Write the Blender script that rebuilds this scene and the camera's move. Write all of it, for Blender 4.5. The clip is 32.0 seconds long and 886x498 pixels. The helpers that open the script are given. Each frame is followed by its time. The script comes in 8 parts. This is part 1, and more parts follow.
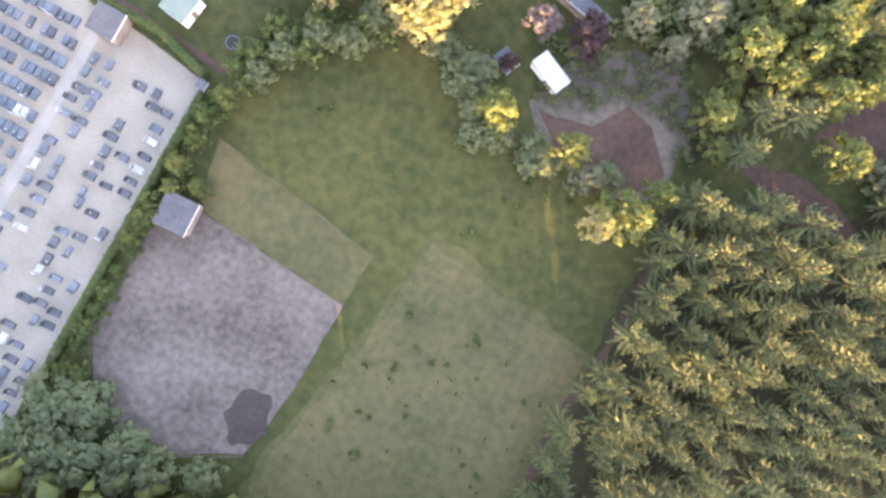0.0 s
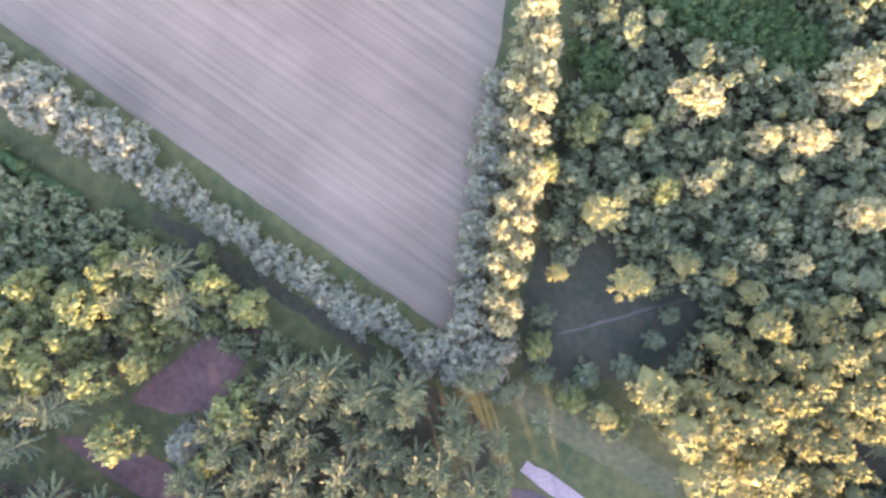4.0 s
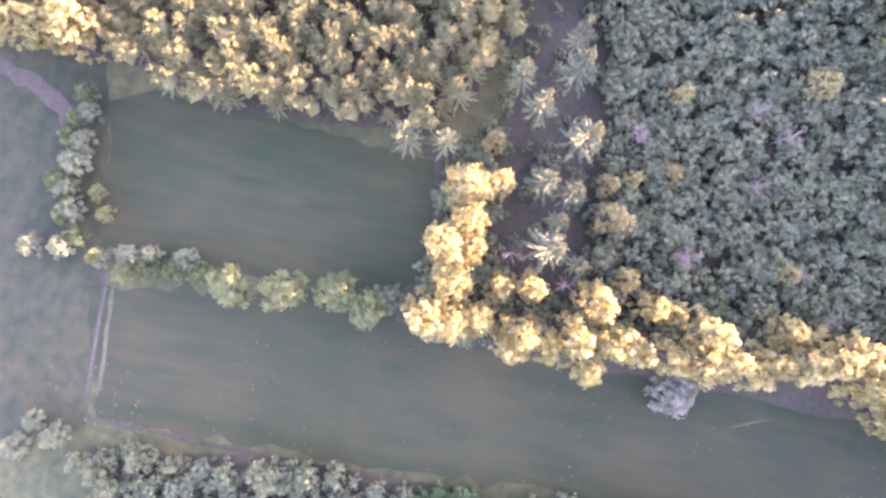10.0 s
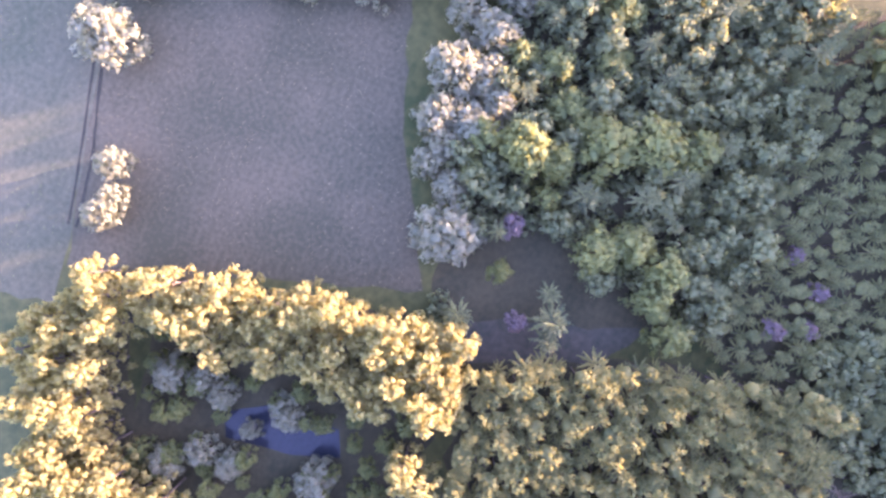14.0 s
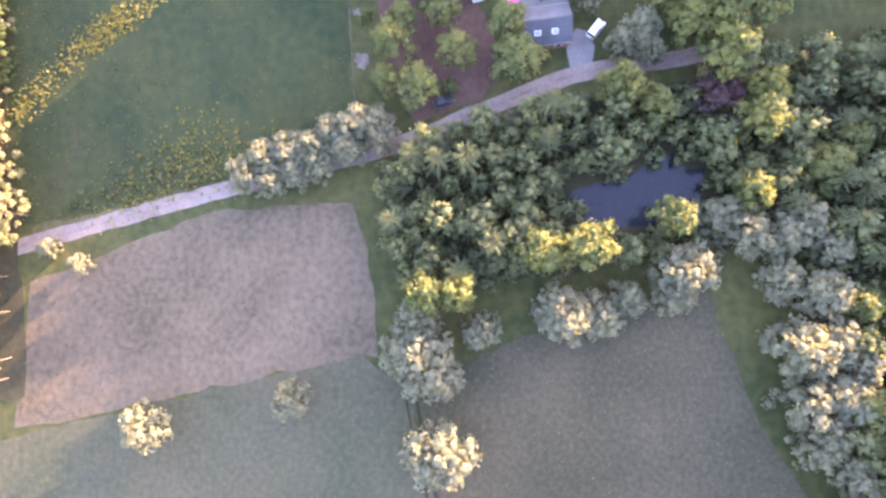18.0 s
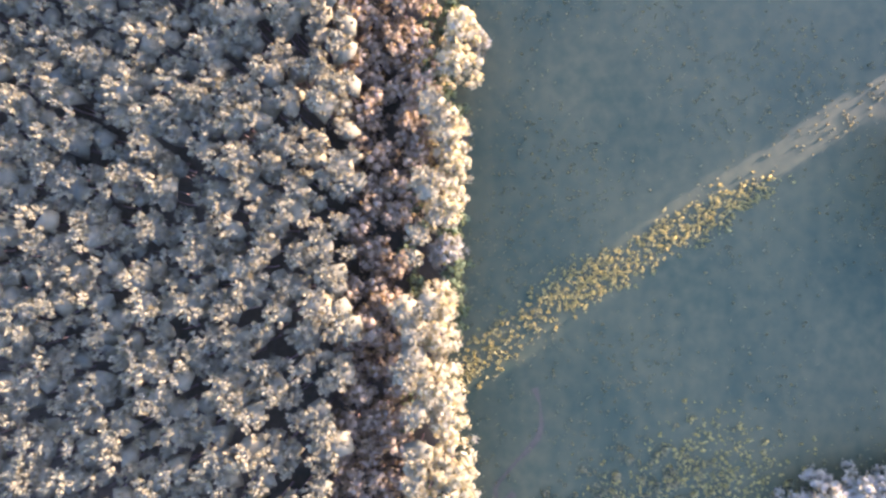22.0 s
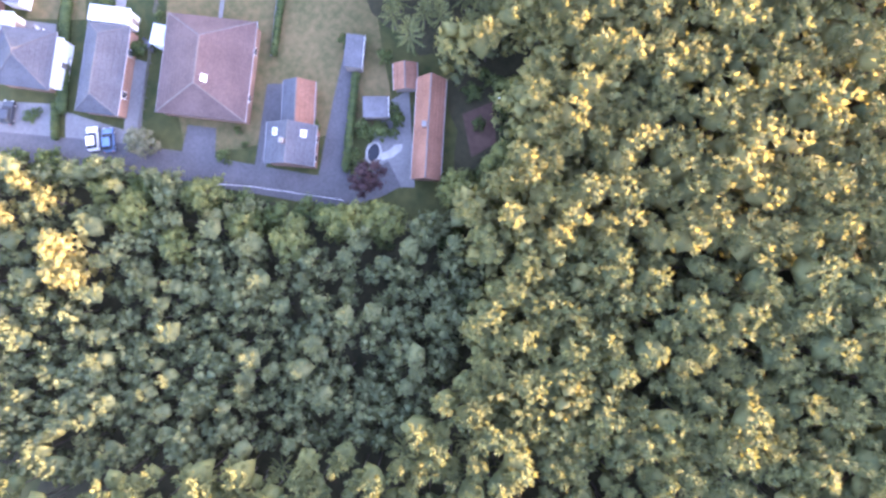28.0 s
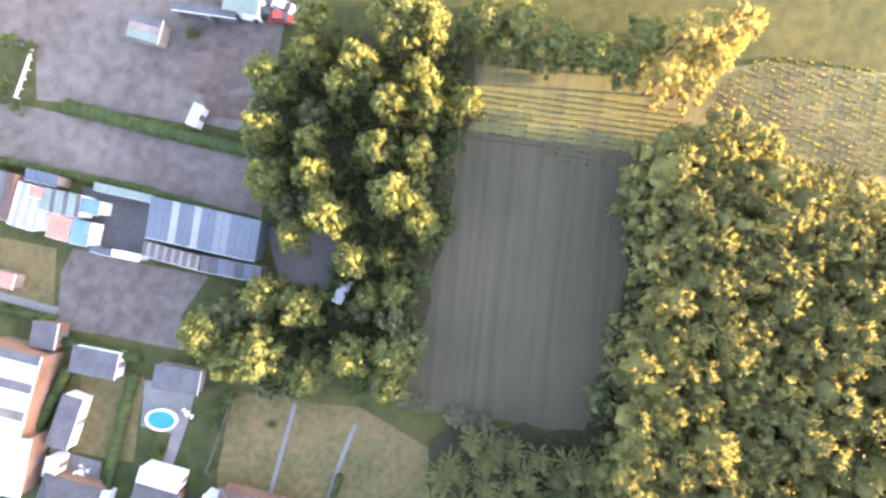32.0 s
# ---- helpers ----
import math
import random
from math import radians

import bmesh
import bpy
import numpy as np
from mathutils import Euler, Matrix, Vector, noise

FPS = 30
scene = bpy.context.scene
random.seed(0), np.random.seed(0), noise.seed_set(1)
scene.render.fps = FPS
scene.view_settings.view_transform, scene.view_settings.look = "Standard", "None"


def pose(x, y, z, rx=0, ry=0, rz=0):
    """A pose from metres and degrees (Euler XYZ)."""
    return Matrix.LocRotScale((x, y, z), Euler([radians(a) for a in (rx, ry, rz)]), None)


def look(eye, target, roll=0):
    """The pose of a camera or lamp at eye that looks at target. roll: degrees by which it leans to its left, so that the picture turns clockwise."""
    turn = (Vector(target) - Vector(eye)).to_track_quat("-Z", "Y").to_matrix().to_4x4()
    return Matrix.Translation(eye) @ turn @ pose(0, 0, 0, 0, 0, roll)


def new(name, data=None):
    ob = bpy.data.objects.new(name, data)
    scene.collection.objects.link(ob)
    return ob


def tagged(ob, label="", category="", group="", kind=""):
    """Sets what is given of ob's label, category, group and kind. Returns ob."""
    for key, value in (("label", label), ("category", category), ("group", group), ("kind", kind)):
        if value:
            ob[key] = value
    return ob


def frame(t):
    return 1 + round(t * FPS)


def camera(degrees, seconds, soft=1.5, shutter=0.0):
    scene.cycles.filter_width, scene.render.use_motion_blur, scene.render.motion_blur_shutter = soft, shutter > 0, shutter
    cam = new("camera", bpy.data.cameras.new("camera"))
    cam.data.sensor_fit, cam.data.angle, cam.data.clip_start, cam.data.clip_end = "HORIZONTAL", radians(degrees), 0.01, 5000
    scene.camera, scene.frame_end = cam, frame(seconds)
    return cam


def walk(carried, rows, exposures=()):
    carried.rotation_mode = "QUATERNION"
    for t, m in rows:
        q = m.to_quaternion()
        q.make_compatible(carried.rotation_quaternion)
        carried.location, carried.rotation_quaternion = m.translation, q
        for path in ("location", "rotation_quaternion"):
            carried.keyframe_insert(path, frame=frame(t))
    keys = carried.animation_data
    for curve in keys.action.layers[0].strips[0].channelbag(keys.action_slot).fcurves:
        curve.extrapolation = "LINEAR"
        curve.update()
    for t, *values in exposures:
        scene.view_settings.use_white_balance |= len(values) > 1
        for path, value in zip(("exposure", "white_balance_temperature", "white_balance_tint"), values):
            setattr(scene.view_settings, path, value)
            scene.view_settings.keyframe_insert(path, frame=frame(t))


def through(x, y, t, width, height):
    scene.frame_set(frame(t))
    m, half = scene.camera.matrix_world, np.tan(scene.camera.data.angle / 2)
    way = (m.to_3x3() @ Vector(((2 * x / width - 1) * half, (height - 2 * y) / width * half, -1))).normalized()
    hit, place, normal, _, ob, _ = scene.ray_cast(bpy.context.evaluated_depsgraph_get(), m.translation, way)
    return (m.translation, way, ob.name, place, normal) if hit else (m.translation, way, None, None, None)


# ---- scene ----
from mathutils import geometry

# ---------------------------------------------------------------- camera
cam = camera(80, 32.0, soft=2.7)
ROWS = [
    (0.0, 46.38, -56.46, 92.79, -0.02, -2.88, 30.65),
    (0.5, 60.08, -42.89, 92.25, 0.42, -1.98, 25.63),
    (1.0, 71.66, -29.35, 91.88, 0.28, -0.11, 22.81),
    (1.5, 84.60, -16.66, 90.94, -0.26, 0.17, 20.71),
    (2.0, 95.58, -4.33, 92.02, -0.42, 0.82, 19.07),
    (2.5, 108.78, 7.74, 92.62, -0.73, 1.87, 18.45),
    (3.0, 120.93, 21.19, 92.42, -1.03, 3.09, 19.11),
    (3.5, 132.18, 32.98, 89.42, -0.90, 3.12, 19.91),
    (4.0, 143.45, 45.56, 89.66, -0.74, 3.10, 21.60),
    (4.5, 157.06, 56.92, 90.74, -0.61, 3.03, 13.50),
    (6.5, 210.92, 88.77, 88.22, -0.05, 2.26, -54.18),
    (7.0, 221.47, 97.47, 89.95, 0.06, 2.16, -59.38),
    (7.5, 229.73, 105.10, 90.77, -0.15, 1.99, -62.20),
    (8.0, 240.41, 115.51, 92.01, 0.18, 1.60, -63.71),
    (8.5, 249.63, 125.31, 93.39, 0.12, 0.89, -64.87),
    (9.0, 259.81, 137.64, 94.69, 0.13, 0.58, -65.00),
    (9.5, 268.68, 148.04, 95.49, 0.11, 0.42, -64.59),
    (10.0, 278.69, 159.21, 96.98, 0.55, 0.15, -64.49),
    (10.5, 285.46, 171.57, 98.89, 0.45, 0.30, -64.76),
    (11.0, 294.62, 182.80, 99.86, 0.63, -0.11, -64.90),
    (11.5, 303.31, 193.24, 100.46, 0.53, -0.46, -65.30),
    (12.0, 312.02, 203.30, 99.67, 0.87, 0.04, -64.61),
    (12.5, 320.90, 213.05, 99.59, 1.00, 0.14, -65.64),
    (13.0, 329.62, 223.26, 100.02, 0.78, 0.07, -66.12),
    (13.5, 338.03, 235.39, 100.19, 0.62, -0.17, -67.03),
    (14.0, 345.82, 245.34, 100.59, 0.30, -0.57, -68.41),
    (14.5, 353.80, 256.14, 103.49, 0.52, 0.21, -69.74),
    (16.5, 375.00, 281.87, 99.38, 3.86, 4.87, -84.21),
    (17.0, 379.94, 289.70, 99.17, 3.79, 4.95, -86.56),
    (17.5, 383.60, 295.55, 100.40, 3.79, 5.17, -89.85),
    (18.0, 389.81, 306.49, 97.76, 3.74, 4.70, -91.23),
    (18.5, 396.74, 319.33, 95.52, 3.58, 4.08, -92.31),
    (19.0, 403.06, 331.15, 93.66, 3.17, 3.05, -93.53),
    (19.5, 410.02, 343.19, 92.20, 2.88, 2.13, -93.63),
    (20.0, 416.16, 354.83, 91.34, 3.12, 1.87, -93.99),
    (20.5, 422.34, 366.12, 90.25, 3.06, 1.74, -93.21),
    (21.0, 428.87, 377.27, 87.67, 2.80, 2.57, -91.26),
    (21.5, 435.34, 388.87, 84.67, 2.60, 2.80, -88.68),
    (22.0, 442.16, 400.71, 82.83, 2.41, 2.76, -84.77),
    (22.5, 449.01, 411.89, 81.98, 2.08, 2.45, -80.33),
    (23.0, 455.57, 424.50, 81.46, 1.70, 1.72, -76.36),
    (23.5, 462.95, 435.50, 81.87, 1.64, 0.89, -72.82),
    (24.0, 469.00, 448.16, 81.92, 1.26, 0.32, -69.36),
    (24.5, 475.55, 459.07, 82.55, 1.17, -0.35, -66.60),
    (25.0, 481.91, 470.42, 83.83, 1.07, -0.58, -63.97),
    (25.5, 488.61, 480.04, 83.56, 0.94, -0.62, -62.05),
    (26.0, 495.53, 490.22, 83.92, 0.60, -0.71, -60.58),
    (26.5, 503.31, 498.84, 84.37, 0.36, -0.56, -60.24),
    (28.5, 528.97, 527.71, 84.74, 1.90, 0.49, -55.60),
    (29.0, 536.41, 532.86, 85.99, 1.91, 0.78, -53.01),
    (29.5, 544.73, 539.48, 85.36, 1.89, 0.72, -50.26),
    (30.0, 551.72, 546.85, 84.61, 1.84, 0.58, -49.08),
    (30.5, 558.70, 555.39, 83.97, 1.62, 0.39, -48.55),
    (31.0, 566.03, 563.07, 83.33, 1.03, 0.02, -48.29),
    (31.5, 573.95, 571.04, 82.92, 0.49, -0.33, -48.55),
    (32.0, 580.79, 579.11, 82.41, -0.06, -0.63, -48.29),
]
walk(cam, [(r[0], pose(*r[1:])) for r in ROWS], [(0.0, 4.47, 7200, 34), (1.0, 4.70, 6150, 58), (2.0, 4.80, 5880, 64), (3.0, 4.84, 6020, 66), (4.0, 4.78, 5950, 50), (7.0, 5.13, 5600, 80), (8.5, 5.41, 6120, 78), (12.0, 5.25, 5560, 82), (15.0, 4.77, 5650, 58), (17.0, 4.73, 6220, 52), (20.0, 4.63, 6000, 48), (21.5, 4.54, 5200, 63), (23.0, 4.51, 5100, 65), (25.0, 4.87, 5090, 58), (26.5, 5.02, 5420, 70), (27.4, 4.92, 5900, 48), (29.0, 5.00, 5800, 53), (30.0, 4.92, 6200, 42), (31.0, 4.80, 6700, 36), (32.0, 4.57, 6800, 33)])

# ---------------------------------------------------------------- light
SUN_AZ, SUN_EL = radians(-52), radians(5.8)
world = bpy.data.worlds.new("sky")
scene.world = world
world.use_nodes = True
wn = world.node_tree
sky = wn.nodes.new("ShaderNodeTexSky")
sky.sky_type, sky.sun_disc = "NISHITA", False
sky.sun_elevation, sky.sun_rotation = SUN_EL, math.pi / 2 - SUN_AZ
wn.links.new(sky.outputs[0], wn.nodes["Background"].inputs[0])
wn.nodes["Background"].inputs[1].default_value = 0.15
sun_dir = Vector((math.cos(SUN_AZ) * math.cos(SUN_EL), math.sin(SUN_AZ) * math.cos(SUN_EL), math.sin(SUN_EL)))
sun = new("sun", bpy.data.lights.new("sun", "SUN"))
sun.data.energy, sun.data.angle, sun.data.color = 2.8, radians(0.6), (1.0, 0.75, 0.36)
sun.matrix_world = look(Vector((300, 250, 60)) + sun_dir * 400, (300, 250, 60))

# ---------------------------------------------------------------- materials


def mat(name, dark, light, big=0.05, fine=1.2, rough=0.9, bump=0.3, spread=0.6, metal=0.0, island=0.0, per_object=0.0, rows=None):
    """A rough surface whose colour wanders between two tones at two scales, in metres of the world."""
    m = bpy.data.materials.new(name)
    m.use_nodes = True
    nt, nd = m.node_tree, m.node_tree.nodes
    bs = nd["Principled BSDF"]
    bs.inputs["Roughness"].default_value, bs.inputs["Metallic"].default_value = rough, metal
    bs.inputs["Specular IOR Level"].default_value = 0.25
    geo = nd.new("ShaderNodeNewGeometry")
    noises = []
    for scale in (big, fine):
        n = nd.new("ShaderNodeTexNoise")
        n.inputs["Scale"].default_value, n.inputs["Detail"].default_value = scale, 5
        nt.links.new(geo.outputs["Position"], n.inputs["Vector"])
        noises.append(n)
    if rows:  # streaks along the rows of a field: direction in degrees, spacing in metres
        turn, lay = nd.new("ShaderNodeMapping"), nd.new("ShaderNodeMapping")
        turn.inputs["Rotation"].default_value[2] = -radians(rows[0])
        lay.inputs["Scale"].default_value = ((rows[2] if len(rows) > 2 else 0.02) / rows[1], 1.0 / rows[1], 0)
        nt.links.new(geo.outputs["Position"], turn.inputs["Vector"])
        nt.links.new(turn.outputs[0], lay.inputs["Vector"])
        nt.links.new(lay.outputs[0], noises[1].inputs["Vector"])
        noises[1].inputs["Scale"].default_value = 1.0
    mix = nd.new("ShaderNodeMath")
    mix.operation = "ADD"
    nt.links.new(noises[0].outputs["Fac"], mix.inputs[0])
    nt.links.new(noises[1].outputs["Fac"], mix.inputs[1])
    last = mix
    if island or per_object:
        more = nd.new("ShaderNodeMath")
        more.operation, more.inputs[1].default_value = "MULTIPLY_ADD", island or per_object
        if island:
            nt.links.new(geo.outputs["Random Per Island"], more.inputs[0])
        else:
            info = nd.new("ShaderNodeObjectInfo")
            nt.links.new(info.outputs["Random"], more.inputs[0])
        nt.links.new(mix.outputs[0], more.inputs[2])
        last = more
    rng = nd.new("ShaderNodeMapRange")
    mid = 1.0 + (island or per_object) / 2
    rng.inputs["From Min"].default_value, rng.inputs["From Max"].default_value = mid - spread / 2, mid + spread / 2
    nt.links.new(last.outputs[0], rng.inputs["Value"])
    ramp = nd.new("ShaderNodeMix")
    ramp.data_type = "RGBA"
    ramp.inputs[6].default_value, ramp.inputs[7].default_value = (*dark, 1), (*light, 1)
    nt.links.new(rng.outputs[0], ramp.inputs[0])
    nt.links.new(ramp.outputs[2], bs.inputs["Base Color"])
    if bump:
        b = nd.new("ShaderNodeBump")
        b.inputs["Strength"].default_value, b.inputs["Distance"].default_value = bump, 0.1
        nt.links.new(noises[1].outputs["Fac"], b.inputs["Height"])
        nt.links.new(b.outputs[0], bs.inputs["Normal"])
    return m


def leaf(name, dark, light, through=0.5, **k):
    """Foliage: a little light passes through it."""
    m = mat(name, dark, light, big=0.22, fine=0.9, rough=0.75, bump=0, spread=0.9, island=0.5, **k)
    nt, nd = m.node_tree, m.node_tree.nodes
    through_leaf, both = nd.new("ShaderNodeBsdfTranslucent"), nd.new("ShaderNodeMixShader")
    both.inputs[0].default_value = through
    warm = nd.new("ShaderNodeMix")  # a leaf lets yellow light through
    warm.data_type, warm.blend_type = "RGBA", "MULTIPLY"
    warm.inputs[0].default_value, warm.inputs[7].default_value = 1.0, (1.25, 1.05, 0.6, 1)
    nt.links.new(nd["Principled BSDF"].inputs["Base Color"].links[0].from_socket, warm.inputs[6])
    nt.links.new(warm.outputs[2], through_leaf.inputs["Color"])
    nt.links.new(nd["Principled BSDF"].outputs[0], both.inputs[1])
    nt.links.new(through_leaf.outputs[0], both.inputs[2])
    nt.links.new(both.outputs[0], nd["Material Output"].inputs["Surface"])
    return m


GRASS = mat("meadow_grass", (0.023, 0.033, 0.009), (0.062, 0.06, 0.018), 0.045, 0.5, spread=0.45)
GRASS_DARK = mat("shaded_grass", (0.03, 0.04, 0.016), (0.075, 0.07, 0.03), 0.08, 0.9, spread=0.5)
GRASS_DRY = mat("dry_grass", (0.046, 0.05, 0.02), (0.10, 0.082, 0.037), 0.07, 0.6, spread=0.6)
GRASS_MID = mat("half_dry_grass", (0.036, 0.043, 0.015), (0.08, 0.072, 0.028), 0.07, 0.6, spread=0.6)
GRASS_GREY = mat("mown_hay_grass", (0.031, 0.033, 0.018), (0.061, 0.053, 0.031), 0.05, 1.1, spread=0.4)
LAWN = mat("parched_lawn", (0.062, 0.06, 0.022), (0.135, 0.098, 0.045), 0.12, 0.9, spread=0.5)
FLOOR = mat("forest_floor", (0.02, 0.021, 0.010), (0.048, 0.042, 0.020), 0.1, 0.9)
SAND = mat("sand", (0.07, 0.056, 0.045), (0.165, 0.135, 0.115), 0.11, 0.7, spread=0.5)
SAND_WET = mat("wet_sand", (0.034, 0.026, 0.023), (0.058, 0.045, 0.041), 0.3, 1)
GRAVEL = mat("pale_gravel", (0.165, 0.145, 0.12), (0.235, 0.21, 0.178), 0.15, 3, spread=0.5)
STUBBLE = mat("stubble", (0.062, 0.05, 0.031), (0.14, 0.112, 0.073), 0.07, 0.7, spread=0.95, rows=(-13, 0.9))
SOIL = mat("bare_soil", (0.048, 0.027, 0.02), (0.092, 0.055, 0.041), 0.15, 0.8)
TRACK = mat("sandy_track", (0.125, 0.097, 0.085), (0.205, 0.165, 0.148), 0.2, 1.5)
ASPHALT = mat("asphalt", (0.055, 0.053, 0.056), (0.09, 0.086, 0.09), 0.2, 2, rough=0.8)
CROPM = mat("young_crop", (0.036, 0.046, 0.024), (0.098, 0.074, 0.052), 0.045, 0.5, spread=0.75, rows=(36, 1.4, 0.03))
WATER = mat("pond_water", (0.012, 0.015, 0.02), (0.02, 0.022, 0.03), rough=0.06, bump=0.01)
BARK = mat("bark", (0.05, 0.04, 0.03), (0.13, 0.10, 0.08), 0.5, 6)
L_OAK = leaf("oak_leaves", (0.082, 0.112, 0.047), (0.175, 0.19, 0.058))
L_POP = leaf("poplar_leaves", (0.165, 0.168, 0.068), (0.31, 0.29, 0.112), 0.6)
L_WIL = leaf("willow_leaves", (0.125, 0.142, 0.095), (0.215, 0.222, 0.148))
L_CON = leaf("spruce_needles", (0.027, 0.045, 0.03), (0.165, 0.178, 0.07), 0.3)
L_PINE = leaf("pine_needles", (0.062, 0.086, 0.038), (0.165, 0.17, 0.06), 0.4)
L_SHRUB = leaf("shrub_leaves", (0.05, 0.082, 0.032), (0.115, 0.15, 0.052))
L_BRIGHT = leaf("bracken", (0.045, 0.09, 0.03), (0.085, 0.135, 0.045))
# pale leaf tone; on lit trees it also stands in for sunlight
L_PALE = leaf("pale_and_sunlit_leaves", (0.185, 0.195, 0.105), (0.32, 0.32, 0.175), 0.6)
L_HEDGE = leaf("hedgerow_leaves", (0.09, 0.125, 0.066), (0.175, 0.20, 0.112))
L_MAUVE = leaf("plum_leaves", (0.115, 0.095, 0.105), (0.19, 0.15, 0.165))
L_DIM = leaf("sallow_leaves", (0.076, 0.104, 0.054), (0.166, 0.186, 0.088), 0.5)
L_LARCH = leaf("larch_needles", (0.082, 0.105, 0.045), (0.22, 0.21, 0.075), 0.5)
L_SCOTS = leaf("scots_pine_needles", (0.066, 0.078, 0.045), (0.155, 0.148, 0.07), 0.35)
L_RED = leaf("copper_leaves", (0.045, 0.03, 0.034), (0.085, 0.052, 0.058))
TILE_BROWN = mat("brown_roof_tiles", (0.065, 0.043, 0.04), (0.10, 0.068, 0.063), 0.3, 3)
TILE_GREY = mat("slate_roof", (0.042, 0.044, 0.052), (0.072, 0.075, 0.086), 0.3, 3)
TILE_ORANGE = mat("clay_roof_tiles", (0.12, 0.056, 0.036), (0.195, 0.098, 0.066), 0.3, 3)
WHITE = mat("white_paint", (0.62, 0.62, 0.62), (0.78, 0.78, 0.78), 0.4, 3, spread=0.7)
BRICKM = mat("brickwork", (0.15, 0.083, 0.06), (0.24, 0.148, 0.108), 0.3, 4)
METAL_BLUE = mat("blue_grey_sheet", (0.06, 0.076, 0.10), (0.092, 0.11, 0.14), 0.2, 2, rough=0.55)
METAL_SKY = mat("weathered_grey_sheet", (0.105, 0.115, 0.135), (0.14, 0.15, 0.17), 0.2, 2, rough=0.5)
WOOD = mat("weathered_wood", (0.12, 0.10, 0.09), (0.24, 0.21, 0.19), 0.3, 4)

# ---------------------------------------------------------------- mesh helpers


def mesh(name, verts, faces, material, smooth=False):
    me = bpy.data.meshes.new(name)
    me.from_pydata([tuple(v) for v in verts], [], [tuple(f) for f in faces])
    me.materials.append(material)
    if smooth:
        me.polygons.foreach_set("use_smooth", [True] * len(me.polygons))
    me.update()
    return me


def part(name, me, parent, label=""):
    ob = new(name, me)
    ob.parent = parent
    if label:
        ob["label"] = label
    return ob


def thing(name, label, category, m=None, group="", kind=""):
    ob = new(name)
    if m is not None:
        ob.matrix_world = m
    return tagged(ob, label, category, group, kind)


def box_geo(x0, y0, z0, x1, y1, z1):
    v = [(x, y, z) for z in (z0, z1) for y in (y0, y1) for x in (x0, x1)]
    return v, [(0, 2, 3, 1), (4, 5, 7, 6), (0, 1, 5, 4), (2, 6, 7, 3), (0, 4, 6, 2), (1, 3, 7, 5)]


def box(name, x0, y0, z0, x1, y1, z1, material, bevel=0.0):
    if not bevel:
        return mesh(name, *box_geo(x0, y0, z0, x1, y1, z1), material)
    bm = bmesh.new()
    v, f = box_geo(x0, y0, z0, x1, y1, z1)
    vs = [bm.verts.new(p) for p in v]
    for q in f:
        bm.faces.new([vs[i] for i in q])
    bmesh.ops.bevel(bm, geom=bm.edges[:], offset=bevel, segments=2, affect="EDGES", profile=0.5)
    me = bpy.data.meshes.new(name)
    bm.to_mesh(me)
    bm.free()
    me.materials.append(material)
    return me


def inside(p, poly):
    x, y = p
    odd = False
    for (x0, y0), (x1, y1) in zip(poly, poly[1:] + poly[:1]):
        if (y0 > y) != (y1 > y) and x < x0 + (y - y0) / (y1 - y0) * (x1 - x0):
            odd = not odd
    return odd


def patch(name, poly, z, material, label, category="ground", wobble=0.6, step=3.0):
    """A thin sheet of ground whose outline wanders a little, with a skirt down into the soil."""
    rnd = random.Random(name)
    out = []
    for (x0, y0), (x1, y1) in zip(poly, poly[1:] + poly[:1]):
        d = math.hypot(x1 - x0, y1 - y0)
        k = max(1, int(d / step))
        for i in range(k):
            f = i / k
            w = 0 if i in (0, k - 1) else rnd.uniform(-wobble, wobble)
            out.append((x0 + (x1 - x0) * f - (y1 - y0) / max(d, 1e-6) * w, y0 + (y1 - y0) * f + (x1 - x0) / max(d, 1e-6) * w))
    n = len(out)
    flat, _, tris, _, _, _ = geometry.delaunay_2d_cdt([Vector(p) for p in out], [], [list(range(n))], 1, 1e-4)
    bm = bmesh.new()
    top = [bm.verts.new((p.x, p.y, z)) for p in flat]
    for f in tris:
        bm.faces.new([top[i] for i in f])
    rim = [[bm.verts.new((x, y, h)) for x, y in out] for h in (z, -0.1)]
    for i in range(n):
        bm.faces.new((rim[0][i], rim[1][i], rim[1][(i + 1) % n], rim[0][(i + 1) % n]))
    for f in bm.faces:
        f.normal_update()
        if f.normal.z < -0.5:
            f.normal_flip()
    me = bpy.data.meshes.new(name)
    bm.to_mesh(me)
    bm.free()
    me.materials.append(material)
    return tagged(new(name, me), label, category, kind="structure")


